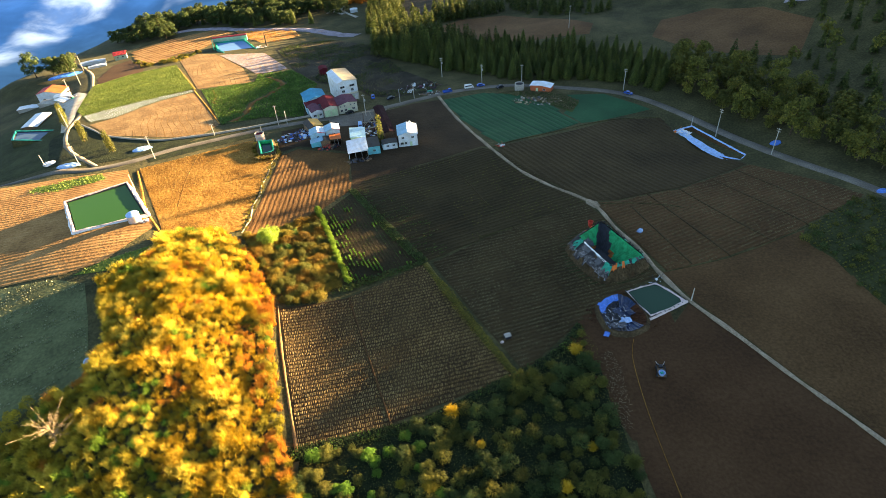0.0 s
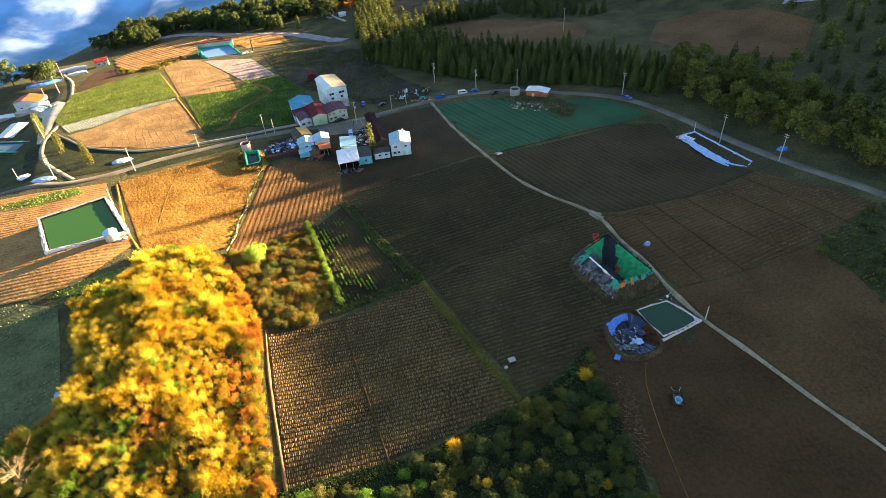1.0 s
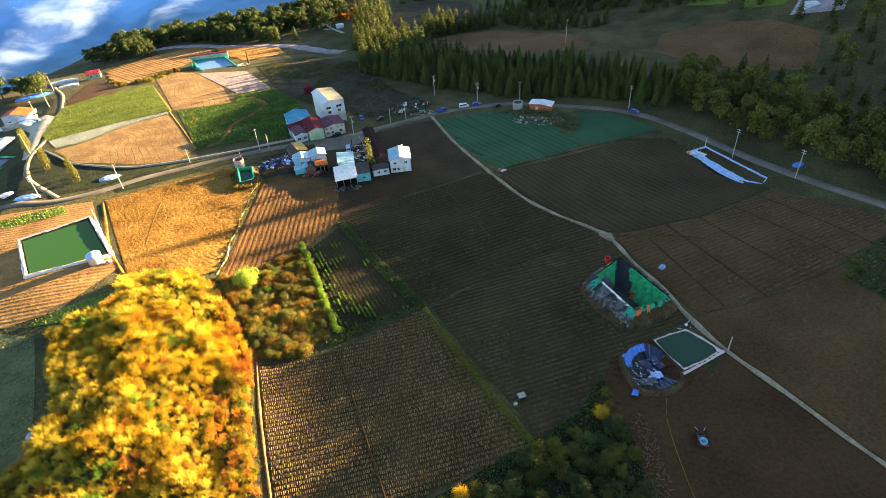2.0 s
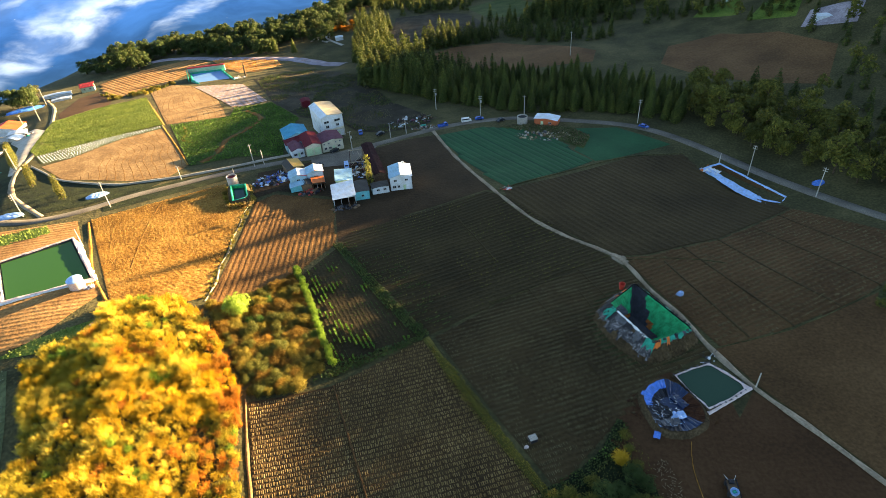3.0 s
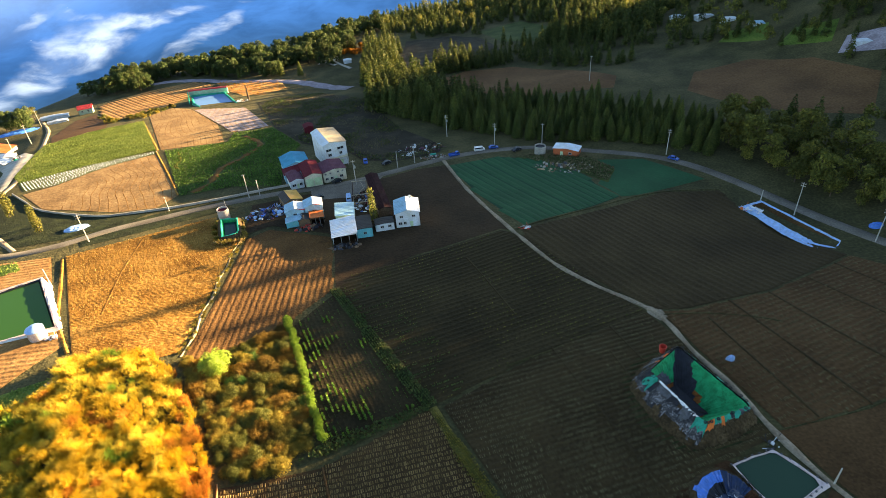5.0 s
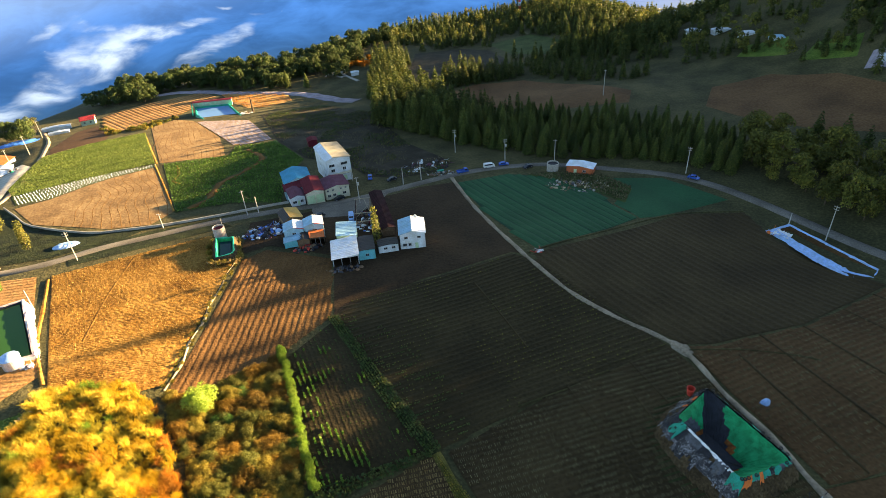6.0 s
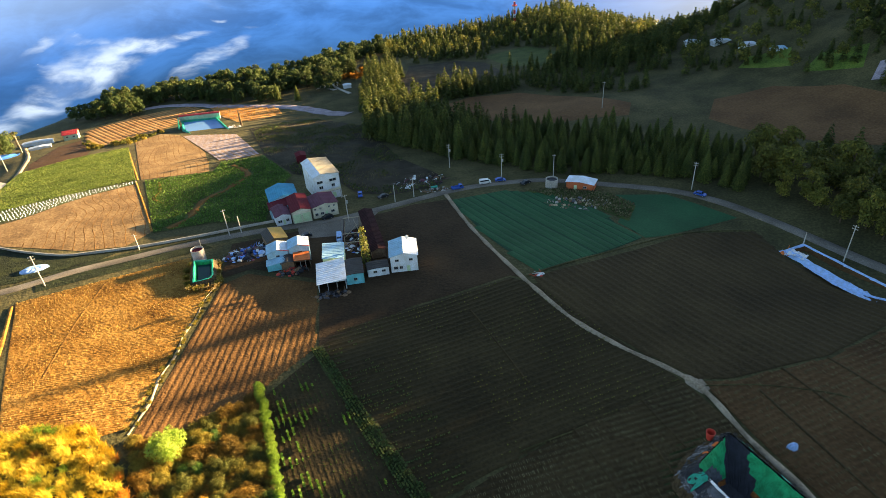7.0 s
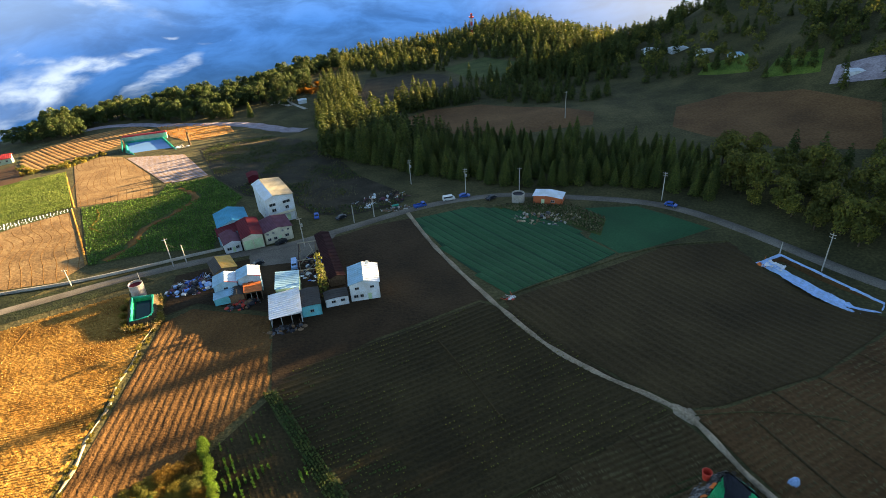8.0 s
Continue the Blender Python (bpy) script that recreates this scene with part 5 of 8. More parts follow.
house("shed", "long shed with a weathered maroon roof", "shed", -34.0, 234.5, 15.5, 4.4, 28.0, 2.9, WOOD_OLD, ROOF_RUST, 0.8, 0.5, 0.3)
house("hut", "orange-red roadside hut with a white roof", "hut", 36.2, 285.2, -25, 10.6, 5.2, 3.0, RED_BRICKY, ROOF_WHITE, 0.6, 0.5, 0.35, front=[(6.6, 1.0, 1.4, 1.0)], doors=[(3.0, 0, 1.2, 2.0)])
house("cottage", "small pale green cottage with a bright red roof", "house", -251.6, 440.0, 114, 6.6, 8.6, 3.2, WALL_GREEN, ROOF_RED, 1.9, 0.5, 0.5, side=[(1.6, 1.2, 1.3, 1.1), (5.4, 1.2, 1.3, 1.1)])
house("farmhouse", "white farmhouse with a red and orange roof", "house", -269.0, 352.0, 2, 16.0, 10.0, 5.6, WALL_WHITE, ROOF_RED, 1.8, 0.4, 0.4, roof2=ROOF_ORANGE, front=[(3, 1.4, 1.6, 1.3), (9, 1.4, 1.6, 1.3)])
house("shed", "long low white shed with pale blue roof", "shed", -283.0, 430.0, 20, 17.0, 3.6, 1.5, WALL_WHITE, ROOF_WHITE, 0.5, 0.5, 0.3)
house("shed", "long shed with a white roof", "shed", -270.0, 417.0, 26, 12.0, 2.8, 1.2, WALL_WHITE, ROOF_WHITE, 0.4, 0.5, 0.3)
house("shed", "low grey farm shed with a pale roof", "shed", -276.0, 339.0, 12, 14.0, 5.0, 2.4, CONCRETE, ROOF_WHITE, 0.4, 0.5, 0.3)
house("shed", "low grey farm shed with a weathered roof", "shed", -259.0, 336.0, -8, 12.0, 6.0, 2.6, CONCRETE, CONCRETE, 0.4, 0.5, 0.3)
house("shed", "small block-built shed beside the lane", "shed", -244.0, 331.0, -25, 8.0, 5.0, 2.6, CONCRETE, ROOF_WHITE, 0.4, 0.5, 0.3)
field("yard", [(-246, 338), (-236, 344), (-226, 337), (-212, 300), (-203, 280), (-199, 266), (-203, 268), (-212, 284), (-226, 312), (-240, 326)], CONCRETE, "pale concrete yard and lane beside the farm sheds", up=0.18, category="yard")
heap("scrap_pile", -234.0, 333.0, 20, 5.0, 4.0, 1.6, (TARP_WHITE, WOOD_OLD, STEEL, LINER_TEAL), "crates, drums and timber in the farm yard", 141, 36, "scrap", 1.0)
house("shed", "white sheet-roofed farm shed", "shed", -240.0, 291.0, 4, 8.6, 17.0, 2.6, WOOD_OLD, ROOF_WHITE, 0.6, 0.5, 0.3)
house("shed", "low white roadside farm shed", "shed", -249.0, 338.0, 15, 9.0, 5.0, 2.6, WALL_WHITE, TARP_WHITE, 0.5, 0.5, 0.3)

for x, y, rz, w, d, mat_r in ((150, 478, 20, 9, 5, ROOF_WHITE), (162, 466, 10, 12, 6, ROOF_WHITE), (170, 450, -20, 14, 6, ROOF_WHITE), (178, 428, -30, 12, 6, ROOF_PALEBLUE), (196, 352, -20, 12, 5, ROOF_WHITE)):
    house("shed", "long low white farm shed among far trees", "shed", x, y, rz, w, d, 2.8, WALL_WHITE, mat_r, 0.8, 0.5, 0.3, group="far farm sheds")
for x, y, w in ((-104, 536, 7), (-90, 522, 6)):
    house("shed", "low white shed in the far hollow", "shed", x, y, 15, w, 4, 2.4, WALL_WHITE, ROOF_WHITE, 0.4, 0.5, 0.3, group="sheds in the hollow")

for pts in ([(-112, 530), (-109, 545), (-101, 541), (-98, 532), (-93, 522), (-82, 503)], [(-108, 538), (-102, 528), (-96, 520)], [(-111, 555), (-103, 553), (-97, 546)]):
    band("path", pts, 2.6, CONCRETE, "pale winding concrete path in the far hollow", "path", up=0.3, ragged=0.3)

# the open timber frame of a shed without its roof
frame_shed = thing("timber_frame", -44.0, 241.0, 8, "open pale timber frame of an unroofed shed", "shed frame")
PALE_TIMBER = painted("pale_timber", (0.4, 0.34, 0.25), 0.85, 0, 0.4, 4)
for u, v in ((0, 0), (5.2, 0), (0, 6), (5.2, 6), (0, 12), (5.2, 12), (0, 17), (5.2, 17)):
    part("post", Geo().box(u - 0.14, v - 0.14, -0.6, u + 0.14, v + 0.14, 2.5), PALE_TIMBER, frame_shed)
for u in (0, 5.2):
    part("beam", Geo().box(u - 0.12, -0.3, 2.5, u + 0.12, 17.3, 2.74), WOOD_OLD if u else ROOF_RUST, frame_shed)
for v in (0, 6, 17):
    part("crossbeam", Geo().box(-0.4, v - 0.13, 2.74, 5.6, v + 0.13, 2.96), PALE_TIMBER, frame_shed)
for p, q in (((0.2, 8.5, 0.1), (4.6, 12.0, 2.8)), ((4.8, 12, 0.1), (3.2, 16, 2.8)), ((1.0, 2.0, 0.3), (4.4, 6.0, 0.9))):
    part("loose_pole", Geo().tube(p, q, 0.13, 0.1, 6), PALE_TIMBER, frame_shed)
sheet_pile("tarpaulin", -38.6, 258.5, 65, 2.6, 0.9, 1.0, TARP_LIGHT, "long bundle under a light blue sheet in the yard", 92)
dish = thing("satellite_dish", -22.4, 233.6, 0, "white dish on a short mast behind the house", "dish")
part("mast", Geo().tube((0, 0, -0.4), (0, 0, 8.6), 0.12, 0.09, 8), STEEL, dish)
part("bowl", Geo().loft([[(0.6 * f * math.cos(t * math.tau / 14), -0.3 - d, 8.4 + 0.6 * f * math.sin(t * math.tau / 14)) for t in range(14)] for f, d in ((0.15, -0.25), (0.6, -0.12), (1.0, 0.1), (1.0, 0.14), (0.6, -0.06))]), WALL_WHITE, dish)
# ---- water tanks and ponds ----
tank = thing("water_tank", -91.0, 238.2, 0, "round pale metal water tank with a rusty red inside", "water tank")
rim_ring = lambda r, z, n=28: [(r * math.cos(t * math.tau / n), r * math.sin(t * math.tau / n), z) for t in range(n)]
part("shell", Geo().loft([rim_ring(2.0, -0.6), rim_ring(2.0, 4.3), rim_ring(1.88, 4.3), rim_ring(1.88, 2.8)], caps=False), TANK_METAL, tank)
part("inside", Geo().loft([rim_ring(1.87, 3.5), rim_ring(1.83, 3.6)]), ROOF_MAROON, tank, "rusty red tank lid")
for k in (1.0, 2.4, 3.8):
    part("hoop", Geo().loft([rim_ring(2.01, k), rim_ring(2.07, k + 0.05), rim_ring(2.07, k + 0.15), rim_ring(2.01, k + 0.2)], caps=False), STEEL, tank)
part("ladder", Geo().tube((2.15, -0.2, 0), (2.15, -0.2, 4.8), 0.05, 0.05, 5).tube((2.15, 0.2, 0), (2.15, 0.2, 4.8), 0.05, 0.05, 5), STEEL, tank)
part("pipe", Geo().tube((0.6, 2.15, 0), (0.6, 2.15, 6.6), 0.08, 0.08, 6), STEEL, tank)

far_tank = thing("water_tank", 31.0, 288.0, 0, "short round grey concrete water tank by the road", "water tank")
part("shell", Geo().loft([rim_ring(2.4, -0.5), rim_ring(2.4, 3.6), rim_ring(2.2, 3.6), rim_ring(2.2, 2.6)], caps=False), CONCRETE, far_tank)
part("inside", Geo().loft([rim_ring(2.2, 3.0), rim_ring(2.1, 3.05)]), LINER_DARK, far_tank)

mound, mring = pond("pond", [(-90, 232.5), (-84.5, 233.0), (-81.0, 223.0), (-86, 221.0)], 2.4, 2.0, 2.0, 0.6, "small raised pond with a teal net liner", BERM_EARTH, LINER_TEAL, LINER_GREEN, None, 0.35, 3)
part("water_surface", Geo().loft([mring(0.8, 1.3), mring(0.85, 1.32)]), water("dark_teal_water", (0.01, 0.035, 0.04)), mound)

res, rring = pond("reservoir", [(-152, 185), (-133, 196.5), (-115.5, 173.5), (-138.5, 165)], 1.9, 1.4, 1.5, 0.6, "large rectangular reservoir with green water and white edges", TARP_WHITE, TARP_PINK, LINER_DARK, None, 0.55, 5, category="reservoir")
part("water_surface", Geo().loft([rring(0.75, 1.4), rring(0.8, 1.43)]), water("green_water", (0.026, 0.085, 0.014), 0.22), res)
tk = thing("water_tank", -118.6, 170.2, 0, "round white water tank beside the reservoir", "water tank")
part("shell", Geo().loft([rim_ring(2.2, -0.5), rim_ring(2.2, 3.0), rim_ring(2.05, 3.15)]), TANK_METAL, tk)
part("cover", Geo().loft([rim_ring(2.3, 3.1), rim_ring(2.1, 3.35), rim_ring(0.8, 3.75), rim_ring(0.2, 3.85)]), TARP_LIGHT, tk, "crumpled pale blue sheet cover")
heap("sack", -114.6, 169.6, 20, 1.6, 1.2, 0.8, (TARP_WHITE, TARP_PINK), "white plastic sacks beside the tank", 9, 12)

sq, sring = pond("pond", [(46.1, 125.7), (50.6, 127.4), (55.1, 128.6), (58.2, 125.0), (61.1, 121.0), (55.8, 118.0), (50.2, 115.6), (48.0, 120.4)], 0.5, 0.5, 0.8, 0.3, "square pond with pale plastic-covered edges and dark water", BERM_EARTH, TARP_PINK, LINER_GREY, None, 0.24, 7, 0.2)
part("water_surface", Geo().loft([sring(0.22, 0.36), sring(0.3, 0.39)]), water("grey_green_water", (0.022, 0.052, 0.034)), sq)
SX, SY = sq.matrix_basis.translation.xy
rng = random.Random(12)
sandbag_mesh = mesh_of("sandbag", Geo().loft([[(0.3 * f * math.cos(t * math.tau / 8), 0.2 * f * math.sin(t * math.tau / 8), z) for t in range(8)] for f, z in ((0.7, 0), (1, 0.1), (0.85, 0.2), (0.3, 0.25))]), LINER_GREY)
for k, (x, y, z) in enumerate(sring(-0.35, 0.5)):
    b = part("sandbag", sandbag_mesh, None, sq)
    b.matrix_basis = pose(x, y, z, 0, 0, rng.uniform(0, 180))

apron = Geo()
for i in range(31):
    f = i / 30
    x, y, w = 49.6 + 12.2 * f, 114.7 + 6.0 * f, 0.45 + 0.12 * noise.noise(Vector((i / 2, 3.0, 1.0)))
    for d, z in ((-w, 0.3), (0, 0.52), (w, 0.12)):
        px, py = x + 0.44 * d, y - 0.9 * d
        apron.v.append((px - SX, py - SY, z + height(px, py) - height(SX, SY) + 0.08 * noise.noise(Vector((i / 1.3, d * 3, 5.0)))))
apron.f = [(3 * c + k, 3 * c + k + 1, 3 * c + k + 4, 3 * c + k + 3) for c in range(30) for k in range(2)]
part("apron", apron, TARP_PINK, sq, "pinkish sheet laid along the outer bank")

# the deep raised basin with patched liners
pit = thing("basin", 43.0, 142.5, 0, "deep raised earth basin lined with torn green and dark sheets", "basin")
PX, PY = 43.0, 142.5
# corners west, north, east, south
RIM = [(35.2, 147.7), (44.3, 155.3), (53.3, 136.6), (42.2, 132.6)]
FLOOR = [(38.8, 146.0), (41.9, 147.2), (46.2, 138.8), (43.4, 138.0)]
FOOT = [(31.2, 148.0), (43.8, 158.0), (56.2, 136.4), (39.4, 129.8)]


def pit_ring(a, b, t, z, wob, seed, bulge=0.0):
    """A ring of 45 points a side between two outlines, with the corners a little rounded."""
    r = random.Random(seed)
    line = []
    for k in range(4):
        p0, p1 = (tuple(u + (v - u) * t for u, v in zip(a[j % 4], b[j % 4])) for j in (k, k + 1))
        away = Vector((p0[1] - p1[1], p1[0] - p0[0])).normalized()
        for i in range(45):
            f = i / 45
            q = Vector(p0).lerp(Vector(p1), f) + away * bulge * math.sin(math.pi * f)
            line.append(q)
    out = []
    for i in range(180):
        q = sum((line[(i + d) % 180] for d in range(-3, 4)), Vector((0, 0))) / 7
        out.append((q.x - PX + r.uniform(-wob, wob), q.y - PY + r.uniform(-wob, wob), z + r.uniform(-wob, wob)))
    return out


outer = [pit_ring(FOOT, RIM, t, -0.4 + 5.3 * t ** 0.8, 0.26 - 0.2 * t, 1 + k, 1.6 * (1 - t)) for k, t in enumerate(i / 10 for i in range(11))]


def patches(rings, kind, looks, name):
    """Joins the squares between the rings that share a look and touch into one sheet each."""
    m, rows = len(rings[0]), len(rings) - 1
    todo = {(k, i): kind(k, i) for k in range(rows) for i in range(m)}
    while todo:
        first_cell = next(iter(todo))
        look_of = todo.pop(first_cell)
        queue, g = [first_cell], Geo()
        index = {}
        while queue:
            k, i = queue.pop()
            g.f.append(tuple(index.setdefault(q, len(index)) for q in ((k, i), (k, (i + 1) % m), (k + 1, (i + 1) % m), (k + 1, i))))
            for q in ((k, (i + 1) % m), (k, (i - 1) % m), (k + 1, i), (k - 1, i)):
                if todo.get(q) == look_of:
                    todo.pop(q)
                    queue.append(q)
        g.v = [rings[k][i] for k, i in index]
        part(name, g, looks[look_of][0], pit, looks[look_of][1])


def skin(k, i):
    a = i * math.tau / 180
    q = noise.fractal(Vector((2.6 * math.cos(a), 2.6 * math.sin(a), k / 4.5)), 0.9, 2.0, 4)
    if k < 2 + 3 * q or (88 < i < 132 and k < 8):
        return 2
    return 1 if (i > 168 or i < 8) and k > 4 else 0 if q > -0.22 else 1 if q > -0.38 else 2


def lining(k, i):
    """The sheet that shows at a place of the inner walls: north-west, north-east, south-east, south-west."""
    side, u = i // 45, i % 45 / 45 + 0.09 * noise.noise(Vector((i / 5, k / 1.4, 3.3)))
    if side == 0:
        return 1 if u > 0.86 - 0.012 * k else 2 if k > 6 and 0.3 < u < 0.8 else 3 if k > 2 and u < 0.18 + 0.07 * k else 0
    if side == 1:
        return 1 if u < 0.2 + 0.04 * k else 2 if k > 5 and u < 0.62 else 0
    if side == 2:
        return 2 if k > 6 and u > 0.5 else 0
    return 1 if k > 1 else 3


patches(outer, skin, ((TORN_SKIN, "grey torn outer sheet"), (LINER_DARK, "black torn outer sheet"), (BERM_EARTH, "bare earth bank")), "bank")
inner = [pit_ring(RIM, FLOOR, t, 4.8 - 4.5 * t, 0.06, 20 + k) for k, t in enumerate((0.03, 0.12, 0.24, 0.36, 0.48, 0.6, 0.74, 0.87, 1.0))]
patches(inner, lining, ((LINER_GREEN, "glossy green liner"), (LINER_DARK, "black liner strip"), (RUST_EARTH, "bare rust-brown earth"), (LINER_GREY, "washed-out grey liner")), "liner")
bottom = Geo()
bottom.add(inner[8], [tuple(range(180))])
part("floor", bottom, LINER_DARK, pit, "black liner floor")
rng = random.Random(5)
rimline = pit_ring(RIM, RIM, 0, 4.95, 0.1, 9)[::3]


def torn_sheet(i0, i1, reach, material, seed, label=""):
    """A torn sheet that hangs over the rim and down the outer bank."""
    g, r = Geo(), random.Random(seed)
    fine = 3
    cols = (i1 - i0) * fine
    at = lambda ring, u: Vector(ring[int(u * len(ring) / 60) % len(ring)]).lerp(Vector(ring[(int(u * len(ring) / 60) + 1) % len(ring)]), u * len(ring) / 60 % 1)
    for c in range(cols + 1):
        u = i0 + c / fine
        edge = at(rimline, u)
        way = Vector((edge.x, edge.y, 0)).normalized()
        low = reach * (0.55 + 0.75 * abs(noise.noise(Vector((u * 0.9, seed, 1.5)))) + r.uniform(-0.08, 0.08))
        for k in range(5):
            t = k / 4 * low
            q = edge - way * 0.35 + Vector((0, 0, 0.12)) if k == 0 else at(outer[10], u).lerp(at(outer[4], u), min(1.0, t))
            q = q + way * (0.16 + 0.14 * noise.noise(Vector((u * 1.7, t * 3, seed)))) + Vector((0, 0, 0.1))
            g.v.append(tuple(q))
    g.f = [(c * 5 + k, c * 5 + k + 1, c * 5 + k + 6, c * 5 + k + 5) for c in range(cols) for k in range(4)]
    part("flap", g, material, pit, label)


for k, (i0, i1, reach, m) in enumerate(((31, 33, 0.2, LINER_TEAL), (33, 34, 0.3, LINER_GREY), (34, 36, 0.4, LINER_TEAL), (36, 37, 0.3, LINER_DARK), (37, 39, 0.4, LINER_TEAL), (39, 40, 0.7, ORANGE_CLOTH), (40, 42, 0.4, LINER_TEAL), (42, 44, 0.72, ORANGE_CLOTH),
                                        (44, 47, 0.8, LINER_TEAL), (47, 48, 0.6, LINER_DARK), (48, 50, 0.8, LINER_GREY), (51, 53, 0.5, LINER_DARK), (53, 56, 0.6, LINER_GREY), (57, 59, 1.15, LINER_TEAL), (58, 62, 0.55, LINER_DARK),
                                        (5, 6, 0.35, ORANGE_CLOTH), (8, 10, 0.3, ORANGE_CLOTH), (12, 16, 0.5, LINER_DARK), (17, 19, 0.3, LINER_TEAL), (20, 22, 0.25, LINER_DARK), (23, 25, 0.3, LINER_TEAL), (26, 27, 0.25, LINER_DARK), (28, 30, 0.3, LINER_TEAL))):
    torn_sheet(i0, i1, reach, m, 70 + k)
for i in range(60):
    x, y, z = rimline[i]
    if rng.random() < 0.3:
        part("tyre", Geo().loft([[(x + 0.36 * f * math.cos(t * math.tau / 10), y + 0.36 * f * math.sin(t * math.tau / 10), z + zz) for t in range(10)] for f, zz in ((0.6, 0.1), (1, 0.1), (1, 0.3), (0.6, 0.3))], caps=False), RUBBER, pit)
g = Geo()
for i in range(140, 172):
    f = (i - 140) / 40
    wide = 0.2 + 0.4 * (1 - f) + 0.15 * noise.noise(Vector((i / 3, 2.0, 8.0)))
    edge, away = Vector(outer[10][i % 180]), (Vector(outer[9][i % 180]) - Vector(outer[10][i % 180])).normalized()
    g.v += [tuple(edge - Vector((away.x, away.y, 0)) * 0.3 + Vector((0, 0, 0.16))), tuple(edge + Vector((0, 0, 0.24 + 0.06 * noise.noise(Vector((i, 1, 1)))))), tuple(edge + away * wide + Vector((0, 0, 0.16)))]
g.f = [(3 * c + k, 3 * c + k + 1, 3 * c + k + 4, 3 * c + k + 3) for c in range(31) for k in range(2)]
part("white_edge", g, TARP_WHITE, pit, "bright folded plastic edge")
bucket = thing("tub", 40.7, 155.0, 0, "round red plastic tub on the basin's bank", "tub", sink=-4.4)
part("shell", Geo().loft([rim_ring(0.6, -0.9, 14), rim_ring(0.85, 0.9, 14), rim_ring(0.78, 0.9, 14), rim_ring(0.55, -0.5, 14)]), RED_PAINT, bucket)
part("lip", Geo().loft([rim_ring(0.84, 0.85, 14), rim_ring(0.92, 0.92, 14), rim_ring(0.84, 0.98, 14)], caps=False), RED_PAINT, bucket)

# the small torn basin: earth bank, then one sheet or patch of earth for each stretch of the inner slope
BX, BY = 42.3, 117.2
blue = thing("basin", BX, BY, 0, "small torn basin lined with crumpled blue sheets", "basin")
small_rim = smooth_line([(36.7, 117.0), (37.2, 121.0), (40.6, 124.0), (43.8, 124.2), (46.4, 121.4), (48.4, 116.4), (47.6, 112.4), (43.0, 110.2), (38.2, 111.6), (36.7, 117.0)], 0.25)[:-1]


def small_ring(t, z, out=0.0, fold=0.0):
    ring = []
    for i, (x, y) in enumerate(small_rim):
        x, y = x - BX, y - BY
        k = 1 - 0.62 * t + out / math.hypot(x, y) + 0.03 * noise.noise(Vector((i / 5, t * 3, 2.2)))
        w = fold * (noise.noise(Vector((i / 1.7, t * 1.2, 4.4))) + 0.6 * noise.noise(Vector((i / 5, t * 2.5, 7.4))))
        ring.append((x * k, y * k, z + w))
    return ring


part("bank", Geo().loft([small_ring(0, -0.5, 2.0), small_ring(0, 0.35, 1.0, 0.15), small_ring(0, 0.85, 0.3, 0.1), small_ring(0.06, 0.7)], caps=False), BERM_EARTH, blue)
slope_rings = [small_ring(k / 8, 0.98 - 0.8 * (k / 8) ** 0.7, 0.1, 0.3) for k in range(9)]
turns = len(small_rim)
for f0, f1, m, text in ((0.03, 0.27, TARP_BLUE, "bright blue pleated sheet"), (0.27, 0.42, TARP_NAVY, "navy sheet"), (0.42, 0.63, DARK_RED_EARTH, "bare red-brown earth slope"), (0.63, 0.76, TARP_NAVY, "navy sheet"), (0.76, 1.02, LINER_DARK, "black torn sheet")):
    i0, i1 = int(f0 * turns), int(f1 * turns)
    cols = i1 - i0 + 1
    for k0, k1 in ((0, 4), (4, 8)):
        g, w = Geo(), k1 - k0 + 1
        g.v = [slope_rings[k][i % turns] for i in range(i0, i1 + 1) for k in range(k0, k1 + 1)]
        g.f = [(c * w + k, c * w + k + 1, c * w + k + w + 1, c * w + k + w) for c in range(cols - 1) for k in range(w - 1)]
        # lower sheets are darkened in place of the shade of a deeper pit
        low = m in (TARP_BLUE, TARP_NAVY) and k0
        part("slope", g, (LINER_DARK if m == TARP_BLUE else TARP_NAVY) if low else m, blue, "lower liner darkened for depth" if low else text)
base_ring = small_ring(0.95, 0.16)
part("floor", Geo().add(base_ring, [tuple(range(turns))]), TARP_NAVY, blue)
for k, (x, y, z, rz, lx, ly, amp, m) in enumerate(((39.4, 116.2, 0.5, -50, 5.6, 3.4, 0.8, LINER_DARK), (42.9, 114.4, 0.55, 10, 3.0, 2.0, 0.9, TARP_LIGHT), (44.4, 118.6, 0.4, -60, 4.4, 2.0, 0.6, TARP_NAVY), (40.6, 112.6, 0.7, 5, 4.0, 1.8, 0.8, LINER_GREY),
                                               (36.8, 110.0, 0.15, 60, 2.0, 1.4, 0.5, TARP_BLUE), (37.0, 121.0, 0.8, 55, 1.4, 1.0, 0.5, TARP_BLUE))):
    crumpled(blue, x - BX, y - BY, z, rz, lx, ly, amp, m, 3.3 * k)
rng = random.Random(22)
